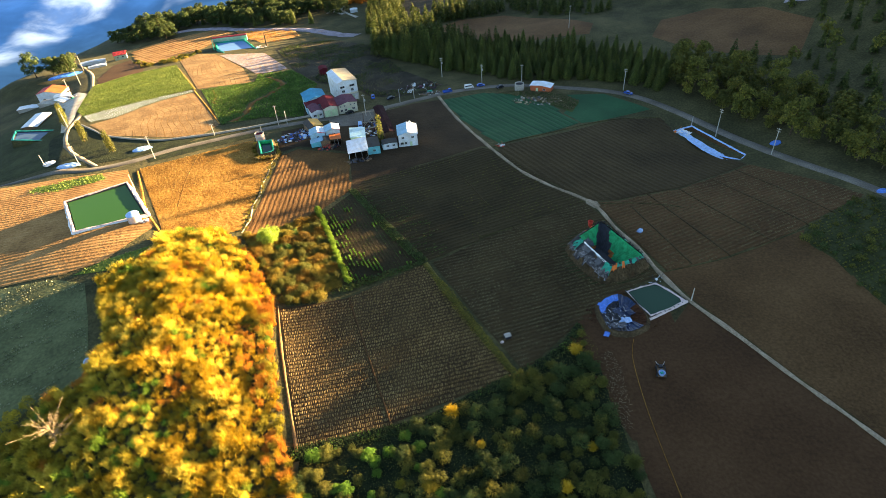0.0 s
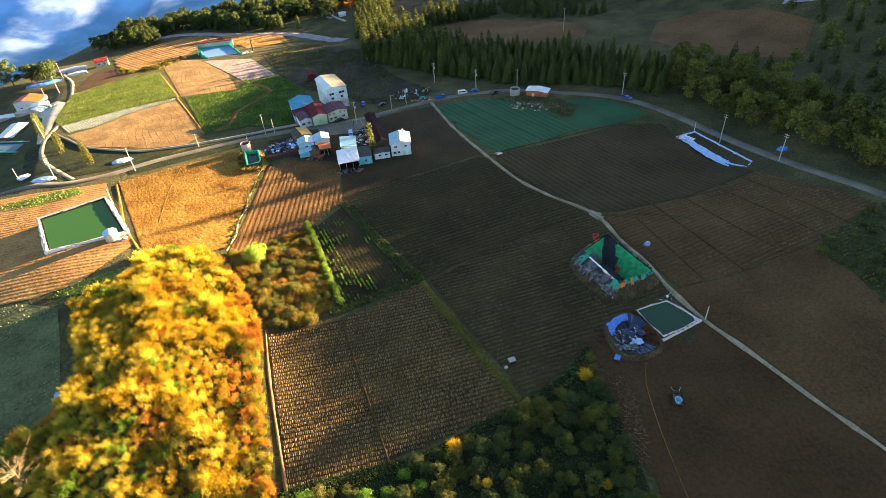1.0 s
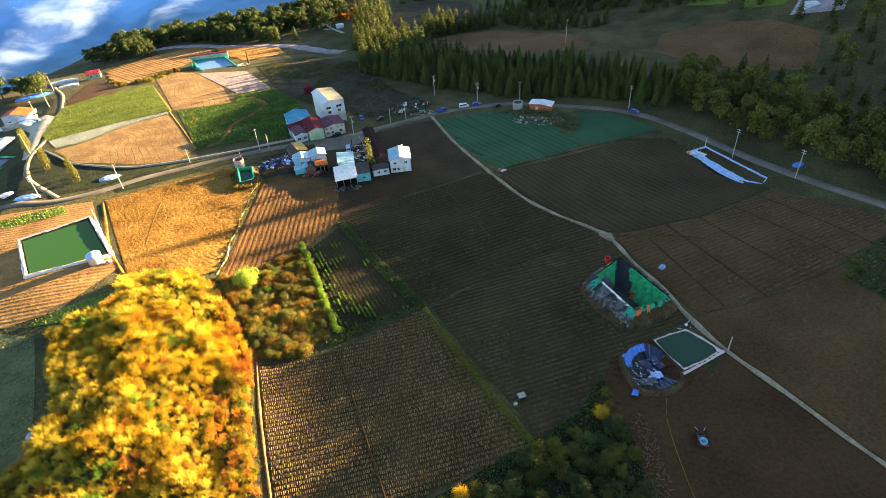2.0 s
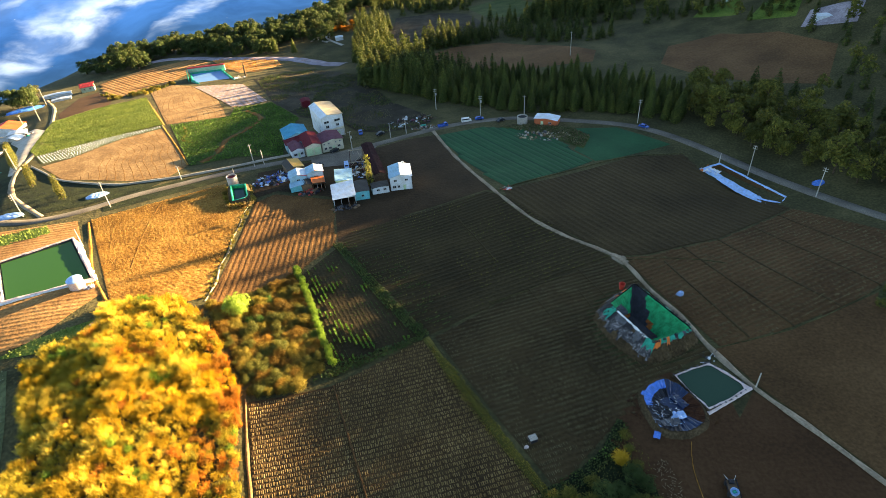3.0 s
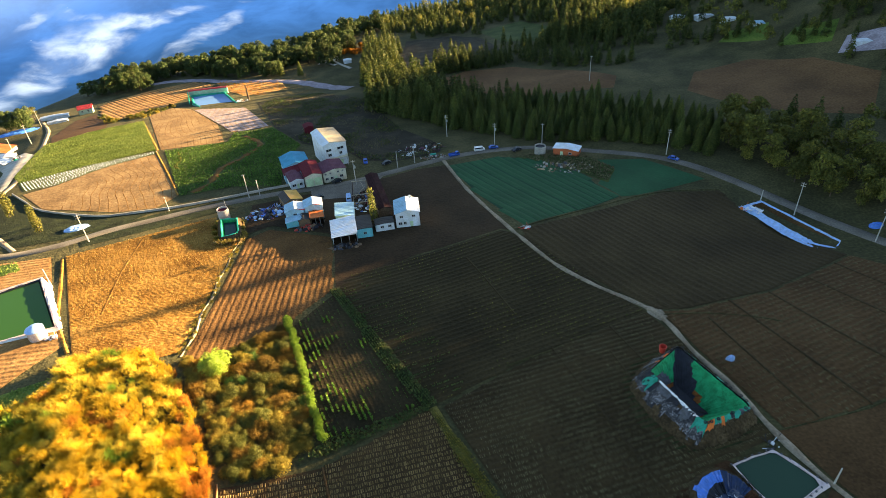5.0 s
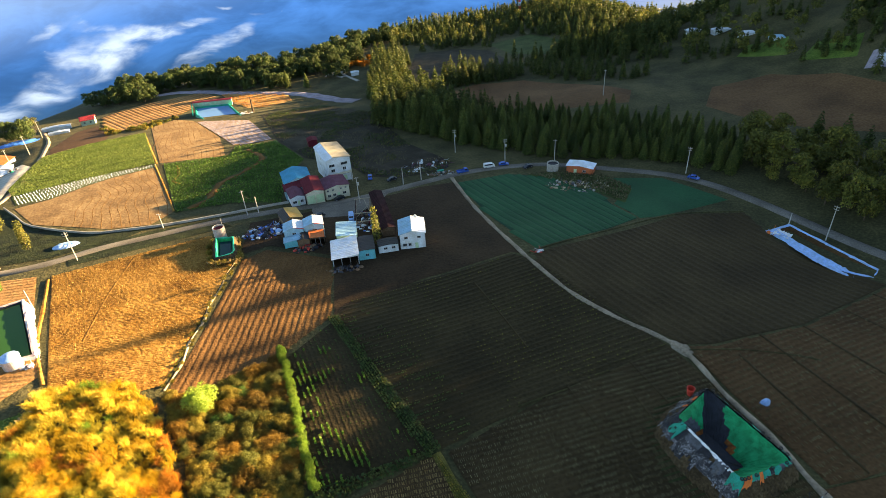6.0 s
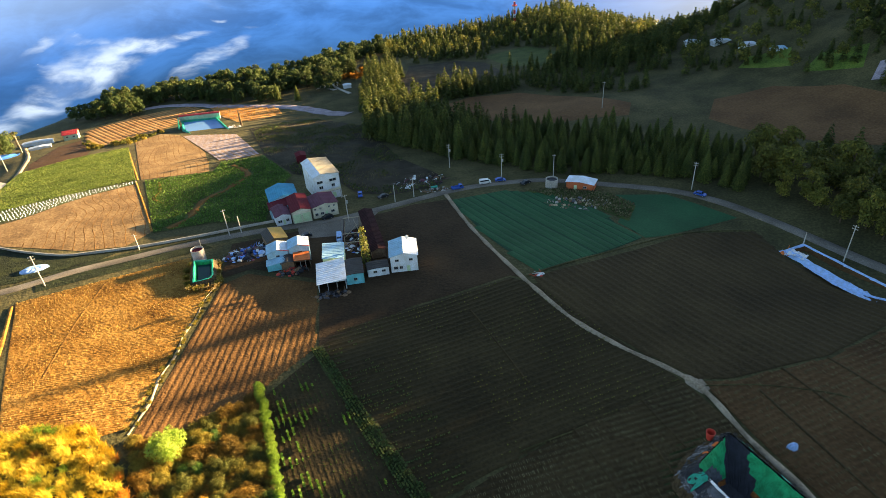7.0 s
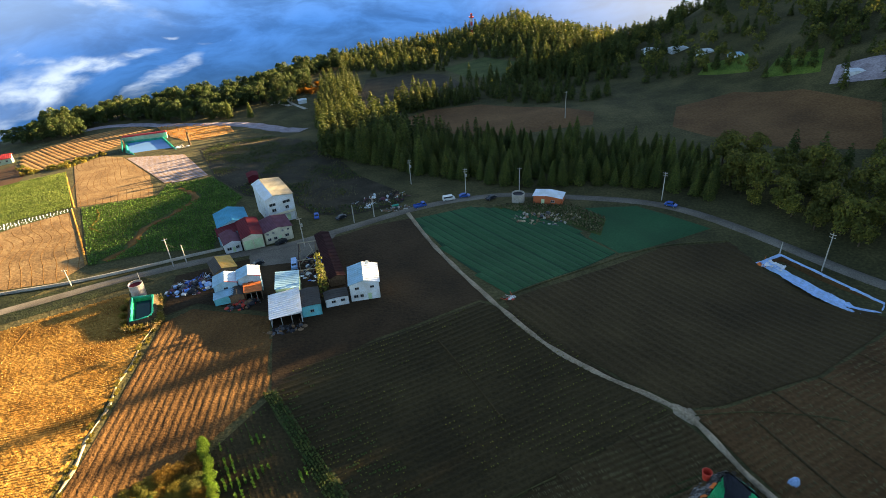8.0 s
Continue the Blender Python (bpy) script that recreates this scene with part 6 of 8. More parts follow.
for k in range(90):
    # shreds of white sheet along the folds
    x, y, a, d = rng.uniform(36.9, 43.6), rng.uniform(111.0, 119.2), rng.gauss(-0.75, 0.6), rng.uniform(0.4, 1.3)
    w = rng.uniform(0.025, 0.075)
    z = 0.95 + rng.uniform(-0.1, 0.25)
    g = Geo()
    for j in range(5):
        f = j / 4 - 0.5
        px, py, pz = x - BX + d * f * math.cos(a + f), y - BY + d * f * math.sin(a + 1.4 * f), z + 0.12 * noise.noise(Vector((k, j, 1.1)))
        g.v += [(px - w * math.sin(a), py + w * math.cos(a), pz), (px + w * math.sin(a), py - w * math.cos(a), pz + 0.05)]
    g.f = [(2 * j, 2 * j + 1, 2 * j + 3, 2 * j + 2) for j in range(4)]
    part("shred", g, TARP_WHITE if k % 3 else TARP_LIGHT, blue)

long_pool, _ = pond("basin", [(94.6, 230.6), (100.4, 232.8), (113.0, 206.4), (110.0, 203.0), (104.6, 206.2)], 1.0, 1.6, 2.0, 1.6, "long narrow basin edged with light blue sheets", TARP_LIGHT, TARP_LIGHT, SOIL_DARK, None, 0.6, 23, 0.2, "basin")
crumpled(long_pool, -3.8, -3.8, 0.75, -63, 24, 4.4, 0.4, TARP_LIGHT, 61.0, taper=0.85)
crumpled(long_pool, -8.6, 12.0, 0.8, -50, 5, 3.4, 0.9, TARP_WHITE, 64.0)

fp, fring = pond("pond", [(-181, 440), (-160, 443), (-142, 416), (-152, 399), (-175, 426)], 0.9, 1.2, 1.2, 0.5, "pond with a teal liner and milky blue water", LINER_TEAL, LINER_TEAL, LINER_TEAL, None, 0.55, 31)
part("water_surface", Geo().loft([fring(0.7, 0.1), fring(0.8, 0.13)]), water("milky_blue_water", (0.12, 0.25, 0.5), 0.2), fp)
bw = lambda o, z: [(-183 + 162 - o * 0.2, 441 - 424.8 + o, z), (-158 + 162 - o * 0.2, 445 - 424.8 + o, z), (-158 + 162, 445 - 424.8 + o + 0.5, z), (-183 + 162, 441 - 424.8 + o + 0.5, z)]
part("back_wall", Geo().loft([bw(0.3, -0.5), bw(0.3, 3.2)]), WALL_GREEN, fp, "pale green back wall")
part("coping", Geo().loft([bw(0.1, 3.2), bw(0.05, 3.3), bw(0.9, 4.0)]), ROOF_RED, fp, "red coping on the back wall")
part("side_wall", Geo().loft([[(-184 + 162, 441 - 424.8, z), (-183.4 + 162, 441 - 424.8, z), (-177.4 + 162, 426 - 424.8, z * 0.35), (-178 + 162, 426 - 424.8, z * 0.35)] for z in (-0.3, 3.0)]), LINER_TEAL, fp)
heap("scrap_pile", -143.5, 424, 10, 4.5, 3.0, 1.2, (CONCRETE, WALL_WHITE, WOOD_OLD), "pale rubble and sacks beside the far pond", 91, 26, "rubble", 0.9)
lp, lpr = pond("pond", [(-230, 269), (-201, 265), (-208, 277), (-234, 279)], 1.2, 1.2, 1.4, 0.8, "long pond with a teal edge and dark blue water", GRASS, LINER_TEAL, LINER_DARK, None, 0.7, 33)
part("water_surface", Geo().loft([lpr(0.8, 0.7), lpr(0.9, 0.73)]), water("slate_blue_water", (0.05, 0.09, 0.16), 0.15), lp)
sheet_pile("tarpaulin", -279, 400, 35, 11, 3.2, 1.6, TARP_BLUE, "long heap under a bright blue tarpaulin", 41)
sheet_pile("tarpaulin", -146, 236.6, 25, 4.2, 2.6, 0.9, TARP_LIGHT, "heap under a pale blue sheet beside the road", 42)
sheet_pile("tarpaulin", -174, 225.0, 5, 5.0, 2.3, 0.8, TARP_LIGHT, "long heap under a light blue sheet beside the road", 43)
sheet_pile("tarpaulin", -186.5, 231.0, 5, 3.2, 2.2, 0.9, TARP_WHITE, "heap under a white sheet beside the road", 44)
sheet_pile("tarpaulin", 57.2, 154.6, 20, 1.1, 0.8, 1.0, TARP_LIGHT, "small bundle under a light blue sheet in the field", 45)
sheet_pile("tarpaulin", 127.0, 212.0, 20, 2.4, 1.5, 1.0, TARP_BLUE, "bundle under a blue sheet at the wood's edge", 46)
sheet_pile("tarpaulin", 140.5, 166.0, 20, 2.0, 1.3, 0.9, TARP_BLUE, "bundle under a bright blue sheet beside the road", 93)
sheet_pile("tarpaulin", -104.6, 104.5, 70, 1.0, 0.7, 0.8, TARP_LIGHT, "small pale blue bundle at the hedge", 47)
heap("pump", 16.4, 217.2, 20, 1.4, 1.0, 0.8, (RED_PAINT, TARP_WHITE, STEEL), "small red pump and tools at the track", 48, 14, "pump", 0.7)
field_box = thing("field_box", 9.8, 111.0, 18, "dark field box with a pale lilac lid on the seedling field", "box", sink=0.05)
part("body", Geo().box(-0.95, -0.8, 0, 0.95, 0.8, 1.0, 0, 0.05), LINER_DARK, field_box)
part("lid", Geo().box(-0.85, -0.7, 1.0, 1.0, 0.85, 1.1, 0, 0.03), CONCRETE, field_box)
for x, y in ((-0.9, -0.75), (0.9, -0.75), (0.9, 0.75), (-0.9, 0.75)):
    part("post", Geo().box(x - 0.06, y - 0.06, -0.1, x + 0.06, y + 0.06, 1.0), WOOD_OLD, field_box)
sheet_pile("tarpaulin", 8.2, 109.4, 30, 0.55, 0.4, 0.5, TARP_PINK, "small pale bundle beside the field box", 49)
cart = thing("farm_cart", 47.6, 96.6, -8, "small dark farm cart with a pale blue tub on the field", "cart", sink=-0.05)
part("bed", Geo().box(-1.05, -1.9, 0.5, 1.05, 1.9, 0.66, 0, 0.04), WOOD_OLD, cart)
for x0, y0, x1, y1 in ((-1.12, -1.9, -1.04, 1.9), (1.04, -1.9, 1.12, 1.9), (-1.04, 1.82, 1.04, 1.9)):
    part("side_board", Geo().box(x0, y0, 0.6, x1, y1, 1.05), LINER_DARK, cart)
part("engine", Geo().box(-0.5, 0.9, 0.66, 0.5, 1.7, 1.3, 0, 0.1), LINER_DARK, cart)
for x in (-1.15, 1.15):
    part("handlebar", Geo().tube((0.5 * x, 1.6, 1.1), (x, 2.7, 1.2), 0.05, 0.04, 6), STEEL, cart)
    for y in (-1.2, 1.2):
        part("wheel", Geo().tube((x - 0.12, y, 0.38), (x + 0.12, y, 0.38), 0.4, 0.4, 14), RUBBER, cart)
tub = part("tub", Geo().loft([rim_ring(0.7, 0.66, 14), rim_ring(0.88, 1.35, 14), rim_ring(0.8, 1.35, 14), rim_ring(0.66, 1.0, 14)]), TARP_LIGHT, cart, "pale blue plastic tub")
tub.matrix_basis = pose(0, -1.0, 0)
load = part("load", Geo().box(-0.4, -0.3, 0, 0.35, 0.3, 0.32, 20, 0.1), LINER_TEAL, cart, "teal sack")
load.matrix_basis = pose(0, -1.0, 1.05)
heap("scrap_pile", -75.5, 240.5, 20, 8.5, 4.4, 2.0, (TARP_BLUE, LINER_DARK, WOOD_OLD, TARP_WHITE, LINER_GREY, CAR_BLUE, ROOF_PURPLE, LINER_DARK, TARP_LIGHT), "scrap heap with blue barrels and white sacks", 51, 170, "scrap", 1.25)
heap("scrap_pile", -58.5, 228.0, 15, 5.5, 2.4, 1.3, (WOOD_OLD, RED_PAINT, LINER_DARK, LINER_GREY), "heap of old timber and rusty red scrap", 52, 70, "scrap", 0.9)
heap("scrap_pile", -43.5, 214.0, 12, 5.0, 1.8, 1.2, (WOOD_OLD, LINER_DARK, LINER_GREY), "dark stacked farm gear under the white roof", 53, 60, "scrap", 0.8)
heap("scrap_pile", -22.0, 301.0, 10, 11.0, 6.5, 0.9, (WOOD_OLD, WALL_WHITE, LINER_GREY, ROOF_PURPLE, LINER_DARK), "scattered scrap with white crates on rough ground", 54, 70, "scrap", 1.0)
heap("scrap_pile", -27.0, 295.5, 20, 2.4, 1.6, 0.8, (TARP_WHITE, WALL_WHITE), "bright white sheets on rough ground", 55, 10, "scrap", 1.2)
heap("scrap_pile", -15.0, 290.8, 10, 6.0, 2.2, 0.9, (LINER_GREY, CONCRETE, WOOD_OLD), "grey rubble along the road", 56, 60, "rubble", 0.8)
heap("scrap_pile", -40.5, 246.0, 10, 4.2, 8.0, 1.2, (WOOD_OLD, LINER_DARK, ROOF_MAROON, WOOD_OLD, WALL_WHITE, LINER_GREY, TARP_BLUE), "planks and frames stacked in the yard", 57, 110, "scrap", 1.1)
heap("scrap_pile", 40.0, 268.0, -20, 14, 6, 0.5, (WOOD_OLD, LINER_GREY, STONE, CONCRETE), "strewn branches and rubble above the netting", 58, 150, "rubble", 0.8)
heap("scrap_pile", 34.6, 118.4, 0, 2.0, 4.0, 0.6, (DARK_RED_EARTH, BERM_EARTH), "rusty broken timber and earth beside the basin", 59, 30, "scrap", 0.6)
heap("scrap_pile", 55.8, 130.4, 20, 2.6, 1.2, 0.7, (LINER_DARK, TARP_WHITE, LINER_GREY), "tyres and sacks at the pond's corner", 60, 22, "scrap", 0.6)
heap("scrap_pile", 94.8, 230.2, 20, 2.2, 1.6, 0.9, (TARP_WHITE, ORANGE_CLOTH, TARP_LIGHT), "crumpled sheets at the basin's head", 61, 20, "scrap", 0.8)
heap("scrap_pile", -103.5, 152.0, 40, 3.4, 1.5, 0.8, (TARP_PINK, LINER_GREY, STONE), "pale sacks and stones beside the hedge", 62, 26, "scrap", 0.7)

# ---- road poles and vehicles ----
for x, y, tall, rz, arms, drum in ((-46, 263.5, 11, 20, 1, True), (-87, 255.5, 10.5, 30, 1, False), (-83.4, 257.4, 7, 30, 0, False), (-135.2, 225.8, 11, 35, 2, False), (-168.4, 223.8, 10, 60, 3, False),
                                  (-188.3, 229.2, 6, 0, 0, False), (-202, 274, 11, 40, 1, False), (-237, 338, 11, 40, 1, False), (-247, 366, 11, 40, 1, False), (-272.7, 414.5, 11, 40, 1, False), (-115.8, 247.8, 6, 0, 1, False)):
    utility_pole(x, y, tall, rz, arms, drum)
for x, y, tall, rz, arms, drum in ((-9.3, 318, 11, 0, 2, True), (12.3, 300.5, 11, 0, 2, True), (33.3, 298.3, 10, 0, 1, False), (81.1, 275.7, 11, -30, 2, False), (107.8, 224.4, 12.5, -55, 2, False), (121.6, 203.6, 11.5, -55, 2, False),
                                  (62.9, 120.8, 5, 0, 0, False), (-130.8, 196.4, 7, 0, 0, False), (-23.5, 285.2, 8, 0, 1, False), (-30.6, 281, 7, 0, 0, False), (100.5, 233.6, 5, 0, 0, False), (72, 381, 14, 0, 1, False)):
    utility_pole(x, y, tall, rz, arms, drum)
wire = Geo()
pa, pb = Vector((-87, 255.5, height(-87, 255.5) + 9)), Vector((-83.4, 257.4, height(-83.4, 257.4) + 6.8))
for k in range(6):
    q = lambda t: pa.lerp(pb, t) - Vector((0, 0, 1.2 * math.sin(t * math.pi)))
    wire.tube(q(k / 6), q((k + 1) / 6), 0.05, 0.05, 5)
tagged(part("cable", wire, RUBBER), "slack dark cable hung between two poles", "cable")

vehicle("truck", -4.0, 291.8, 200, CAR_BLUE, "small blue farm truck parked on the verge", "truck")
vehicle("van", 7.5, 296.0, 190, CAR_WHITE, "white van parked beside the road", "van")
vehicle("car", 13.6, 297.6, 185, CAR_BLUE, "dark blue car parked beside the road", "car")
vehicle("car", 19.4, 291.4, 30, CAR_DARK, "dark car at the edge of the netted field", "car")
vehicle("car", -44.8, 286.0, 100, CAR_BLUE, "blue and white car beside the farmhouse", "car")
vehicle("car", -37.6, 284.0, 30, CAR_DARK, "dark car parked on the verge", "car")
vehicle("car", -56.4, 266.2, 25, CAR_DARK, "dark car parked in front of the low house", "car")
vehicle("car", -61.0, 250.6, 30, CAR_DARK, "dark car parked in the farmyard", "car")
vehicle("van", -46.5, 246.5, 100, TARP_LIGHT, "light blue and white van in the yard", "van")
vehicle("car", 83.6, 268.4, 140, CAR_BLUE, "blue car driving lane side near the wood", "car")
skip = thing("crate", -15.6, 293.0, 15, "small green metal crate on the verge", "crate")
part("shell", Geo().box(-1.3, -0.5, -0.1, 1.3, 0.5, 0.9, 0, 0.08), LINER_TEAL, skip)
part("lid", Geo().box(-1.35, -0.55, 0.9, 1.35, 0.55, 1.0), LINER_TEAL, skip)
stub = thing("dead_tree", -139, 428, 0, "thick dead tree trunk beside the far pond", "tree")
part("trunk", trunk_geo(9.5, 0.75, 0, random.Random(4)), BARK, stub)
part("branch", Geo().tube((0, 0, 6.5), (0.9, 0.2, 8.0), 0.3, 0.12, 6), BARK, stub)
mast = thing("radio_mast", 62, 742, 0, "red and white lattice radio mast above the trees", "mast")
for k in range(6):
    part("section", Geo().tube((0, 0, 4 * k), (0, 0, 4 * k + 4), 1.7 - 0.05 * k, 1.65 - 0.05 * k, 4), RED_PAINT if k % 2 else CAR_WHITE, mast)
part("platform", Geo().box(-2.6, -2.6, 20, 2.6, 2.6, 20.6), RED_PAINT, mast)

# ---- crops ----
def tufts(poly, angle, gap, along, size, tall, seed, keep=1.0, gate=None, up=0.15):
    rng, nr = random.Random(seed), np.random.default_rng(seed)
    cs, ss = [], []
    for a, b in row_cuts(poly, angle, gap, rng):
        n = int(math.dist(a, b) / along)
        for i in range(n):
            t = (i + rng.uniform(0.2, 0.8)) / n
            x, y = a[0] + (b[0] - a[0]) * t, a[1] + (b[1] - a[1]) * t
            if rng.random() < keep and (gate is None or gate(x, y)):
                for _ in range(3):
                    cs.append((x + rng.uniform(-0.3, 0.3) * size, y + rng.uniform(-0.3, 0.3) * size, height(x, y) + up + tall * rng.uniform(0.3, 1)))
                    ss.append(size * rng.uniform(0.6, 1.2))
    c = np.array(cs)
    return cards(c, nr.normal(size=c.shape) * 0.6 + np.array([0, 0, 0.7]), np.array(ss), 0.7, nr)


def stuff(name, geo, material, label, category):
    return tagged(part(name, geo, material), label, category, kind="stuff")


stuff("straw", bars(ROW, 14, 1.25, 0.44, 0.3, 0.85, 0.12, 61, 0.97, None, 0.08, 0.3), STRAW, "pale straw stubble clumps in even rows", "stubble")
patch_mid = lambda x, y: noise.fractal(Vector((x / 7, y / 7, 6.1)), 1.0, 2.0, 3) > -0.35
stuff("straw", bars(MID, 16, 1.4, 0.42, 0.15, 0.75, 0.13, 62, 0.8, patch_mid, 0.16, 0.25), DULL_STRAW, "small dull seedlings in close rows", "seedlings")
hedge_off = lambda x, y: (x + 53) * 0.92 + (y - 174) * 0.39
leafy_bed = lambda x, y: (hedge_off(x, y) < 5.2 and noise.noise(Vector((x / 2.2, y / 2.2, 0.3))) > 0.0) or (hedge_off(x, y) < 11 and noise.noise(Vector((x / 4.5, y / 4.5, 5.3))) > 0.4) or noise.noise(Vector((x / 5, y / 5, 8.3))) > 0.5
stuff("vegetables", tufts(VEG, -64, 1.2, 0.3, 0.36, 0.75, 63, 0.9, leafy_bed, up=0.12), VEG_LEAF, "broken rows of tall leafy green vegetables", "vegetables")
stuff("vegetables", tufts(VEG, -64, 1.2, 0.4, 0.16, 0.14, 64, 0.5, lambda x, y: noise.noise(Vector((x / 4, y / 4, 3.0))) > -0.05, up=0.06), CROP_LEAF, "low green seedlings in rows", "vegetables")
BANK_V = [(-45, 190), (-42, 191), (-33, 177), (-24, 162), (-12.5, 146), (-15.5, 144), (-27, 160), (-36, 175)]
stuff("grass", tufts(BANK_V, -58, 0.6, 0.5, 0.34, 0.5, 88, 0.85), BROAD_LEAF, "dark green grass bank along the vegetable field", "grass")
stuff("grass", tufts([(-43, 131), (-37, 137), (-15, 146), (-14, 144.6), (-36, 133)], 20, 0.6, 0.5, 0.4, 0.6, 89, 0.85), BROAD_LEAF, "dark green growth at the foot of the vegetable field", "grass")
stuff("vegetables", tufts(GREEN1, 30, 1.1, 0.5, 0.36, 0.22, 65, 0.95), CABBAGE, "dense rows of bright green cabbages", "vegetables")
STREAK = smooth_line([(-113, 264), (-109, 273), (-110, 290), (-106, 299), (-103, 309), (-101, 321), (-107, 331), (-114, 338)], 2.0)
bare = lambda x, y: min(math.dist((x, y), p) for p in STREAK) > 1.8 + 2.2 * noise.noise(Vector((x / 5, y / 5, 1.7)))
# leaves darker than in GREEN1: part of this field's shade is painted
stuff("vegetables", tufts(GREEN2, 30, 1.4, 0.6, 0.42, 0.4, 66, 0.97, bare), CROP_LEAF, "dense rows of green cabbages with bare strips", "vegetables")
stuff("seedlings", tufts(UP, 22, 1.7, 0.8, 0.2, 0.2, 67, 0.5, lambda x, y: noise.noise(Vector((x / 14, y / 14, 4.0))) > -0.05), OLIVE_LEAF, "thin green seedlings in rows on dark soil", "seedlings")
stuff("straw", tufts(BROWN1, 15, 0.75, 0.6, 0.2, 0.16, 68, 0.85), STUBBLE_TUFT, "dry straw tufts on the brown field", "stubble")
stuff("seedlings", tufts([(-41, 190), (-37, 196), (-24, 180), (-10, 164), (-2, 153), (-13, 147), (-28, 166)], 22, 1.7, 0.45, 0.26, 0.4, 94, 0.8, lambda x, y: noise.noise(Vector((x / 6, y / 3, 2.0))) > 0.08, 0.2), BROAD_LEAF, "broken rows of green seedlings beside the grass bank", "seedlings")
stuff("seedlings", bars(EAST2, 22, 1.6, 0.5, 0.16, 0.7, 0.13, 69, 0.7, patch_mid, 0.14, 0.3), DULL_STRAW, "small dull seedlings on dark soil", "seedlings")
stuff("crop_cover", bars(NETS, 30, 1.5, 1.25, 0.36, 0.62, 0.18, 70, 0.92), ROOF_WHITE, "short white plastic covers in rows", "crop covers")
stuff("litter", tufts([(20, 285), (31, 287), (51, 279), (58, 266), (52, 253), (45, 263), (34, 275)], 10, 1.0, 0.9, 0.45, 0.5, 85, 0.8), DULL_STRAW, "dead plants and straw on stony ground", "litter")
stuff("grass", tufts(LEFT_GREEN, 35, 1.6, 0.7, 0.3, 0.15, 86, 0.8, lambda x, y: noise.fractal(Vector((x / 9, y / 4, 2.2)), 1.0, 2.0, 3) > 0.12), WISP_LEAF, "pale wisps of grass on the fallow field", "grass")
stuff("grass", tufts(SLOPE_E, 20, 1.3, 1.1, 0.4, 0.5, 87, 0.7), OLIVE_LEAF, "rough grass on the slope", "grass")
patchy = lambda lo, hi: lambda x, y: lo < noise.fractal(Vector((x / 17, y / 17, 4.4)), 1.0, 2.0, 3) < hi
stuff("grass", tufts(SCRUB, 10, 1.2, 0.9, 0.26, 0.5, 71, 0.6, patchy(0.02, 9)), OLIVE_LEAF, "dark olive tussocks of rough grass", "grass")
stuff("grass", tufts(SCRUB, 14, 1.2, 0.9, 0.24, 0.4, 81, 0.7, patchy(-0.3, 0.02)), DULL_STRAW, "brown dry tussocks of rough grass", "grass")
stuff("grass", tufts(SCRUB, 18, 1.5, 1.1, 0.42, 1.0, 82, 0.7, patchy(0.16, 9)), BROAD_LEAF, "low dark green scrub on the slope", "scrub")
stuff("grass", tufts([(-186, 498), (-171, 499), (-131, 481), (-122, 460), (-132, 441), (-146, 440), (-162, 459), (-174, 478)], 10, 1.7, 1.5, 0.4, 0.4, 83, 0.5), RUST_LEAF, "rust-orange dry grass", "grass")
stuff("straw", tufts([(-93, 233), (-90, 236), (-83, 236), (-77.5, 222), (-79, 219), (-87, 217.5), (-89, 219), (-86, 220), (-80.5, 221.5), (-84, 233.5), (-90.5, 233)], 20, 0.6, 0.5, 0.4, 1.2, 76, 0.9), STRAW, "dry golden grass on the pond bank", "grass")
stuff("grass", tufts([(-14.5, 146), (-5, 131), (3, 115), (12, 98), (10, 97), (0, 114), (-9, 131)], -58, 0.42, 0.36, 0.2, 0.16, 72, 0.55), CYPRESS_LEAF, "olive grass along the field path", "grass")
stuff("grass", tufts([(-14.5, 146), (-5, 131), (3, 115), (12, 98), (10, 97), (0, 114), (-9, 131)], -58, 0.42, 0.36, 0.2, 0.16, 105, 0.4), OLIVE_LEAF, "dull green grass along the field path", "grass")
stuff("grass", tufts([(-127, 141), (-120, 147), (-106, 154), (-103, 149), (-116, 142)], 20, 0.9, 0.8, 0.34, 0.3, 73, 0.7), CABBAGE, "bright green verge grass", "grass")
stuff("grass", tufts([(-180, 201), (-179, 206), (-154, 215), (-148, 208), (-166, 200)], 20, 1.0, 0.9, 0.34, 0.3, 74, 0.7), CABBAGE, "bright green roadside grass", "grass")

EDGE = [(-46, 79), (-13, 86.4), (-6.8, 89.6), (1, 94), (12, 100), (18.4, 103.2), (24.2, 107.6), (29.4, 115.4), (32, 113.4), (26.5, 105), (19.5, 100), (12, 96.4), (1, 91), (-13, 83.2), (-45, 75)]
field("bank", EDGE, UNDERGROWTH_SHADE, "dark grassy edge between the seedling fields and the thicket", up=0.1, category="grass")
stuff("grass", tufts(EDGE, 24, 0.5, 0.45, 0.26, 0.45, 101, 0.8), BROAD_LEAF, "ragged dark green grass at the thicket's edge", "grass")
stuff("grass", tufts(EDGE, 24, 0.9, 0.7, 0.22, 0.7, 102, 0.5, lambda x, y: noise.noise(Vector((x / 4, y / 4, 9.0))) > 0.05), CROP_LEAF, "fresh green blades at the thicket's edge", "grass")
# dead branches and litter thrown along the thicket
rng = random.Random(104)
twigs = Geo()
for x, y in scatter([(34, 104), (37.4, 104), (38, 92), (37, 81), (34.2, 81), (34, 92)], 0.55, rng, 190):
    a, d = rng.uniform(0, math.tau), rng.uniform(0.3, 1.0)
    z = height(x, y) + 0.1
    twigs.tube((x, y, z), (x + d * math.cos(a), y + d * math.sin(a), z + rng.uniform(0, 0.35)), rng.uniform(0.04, 0.1), 0.03, 5)
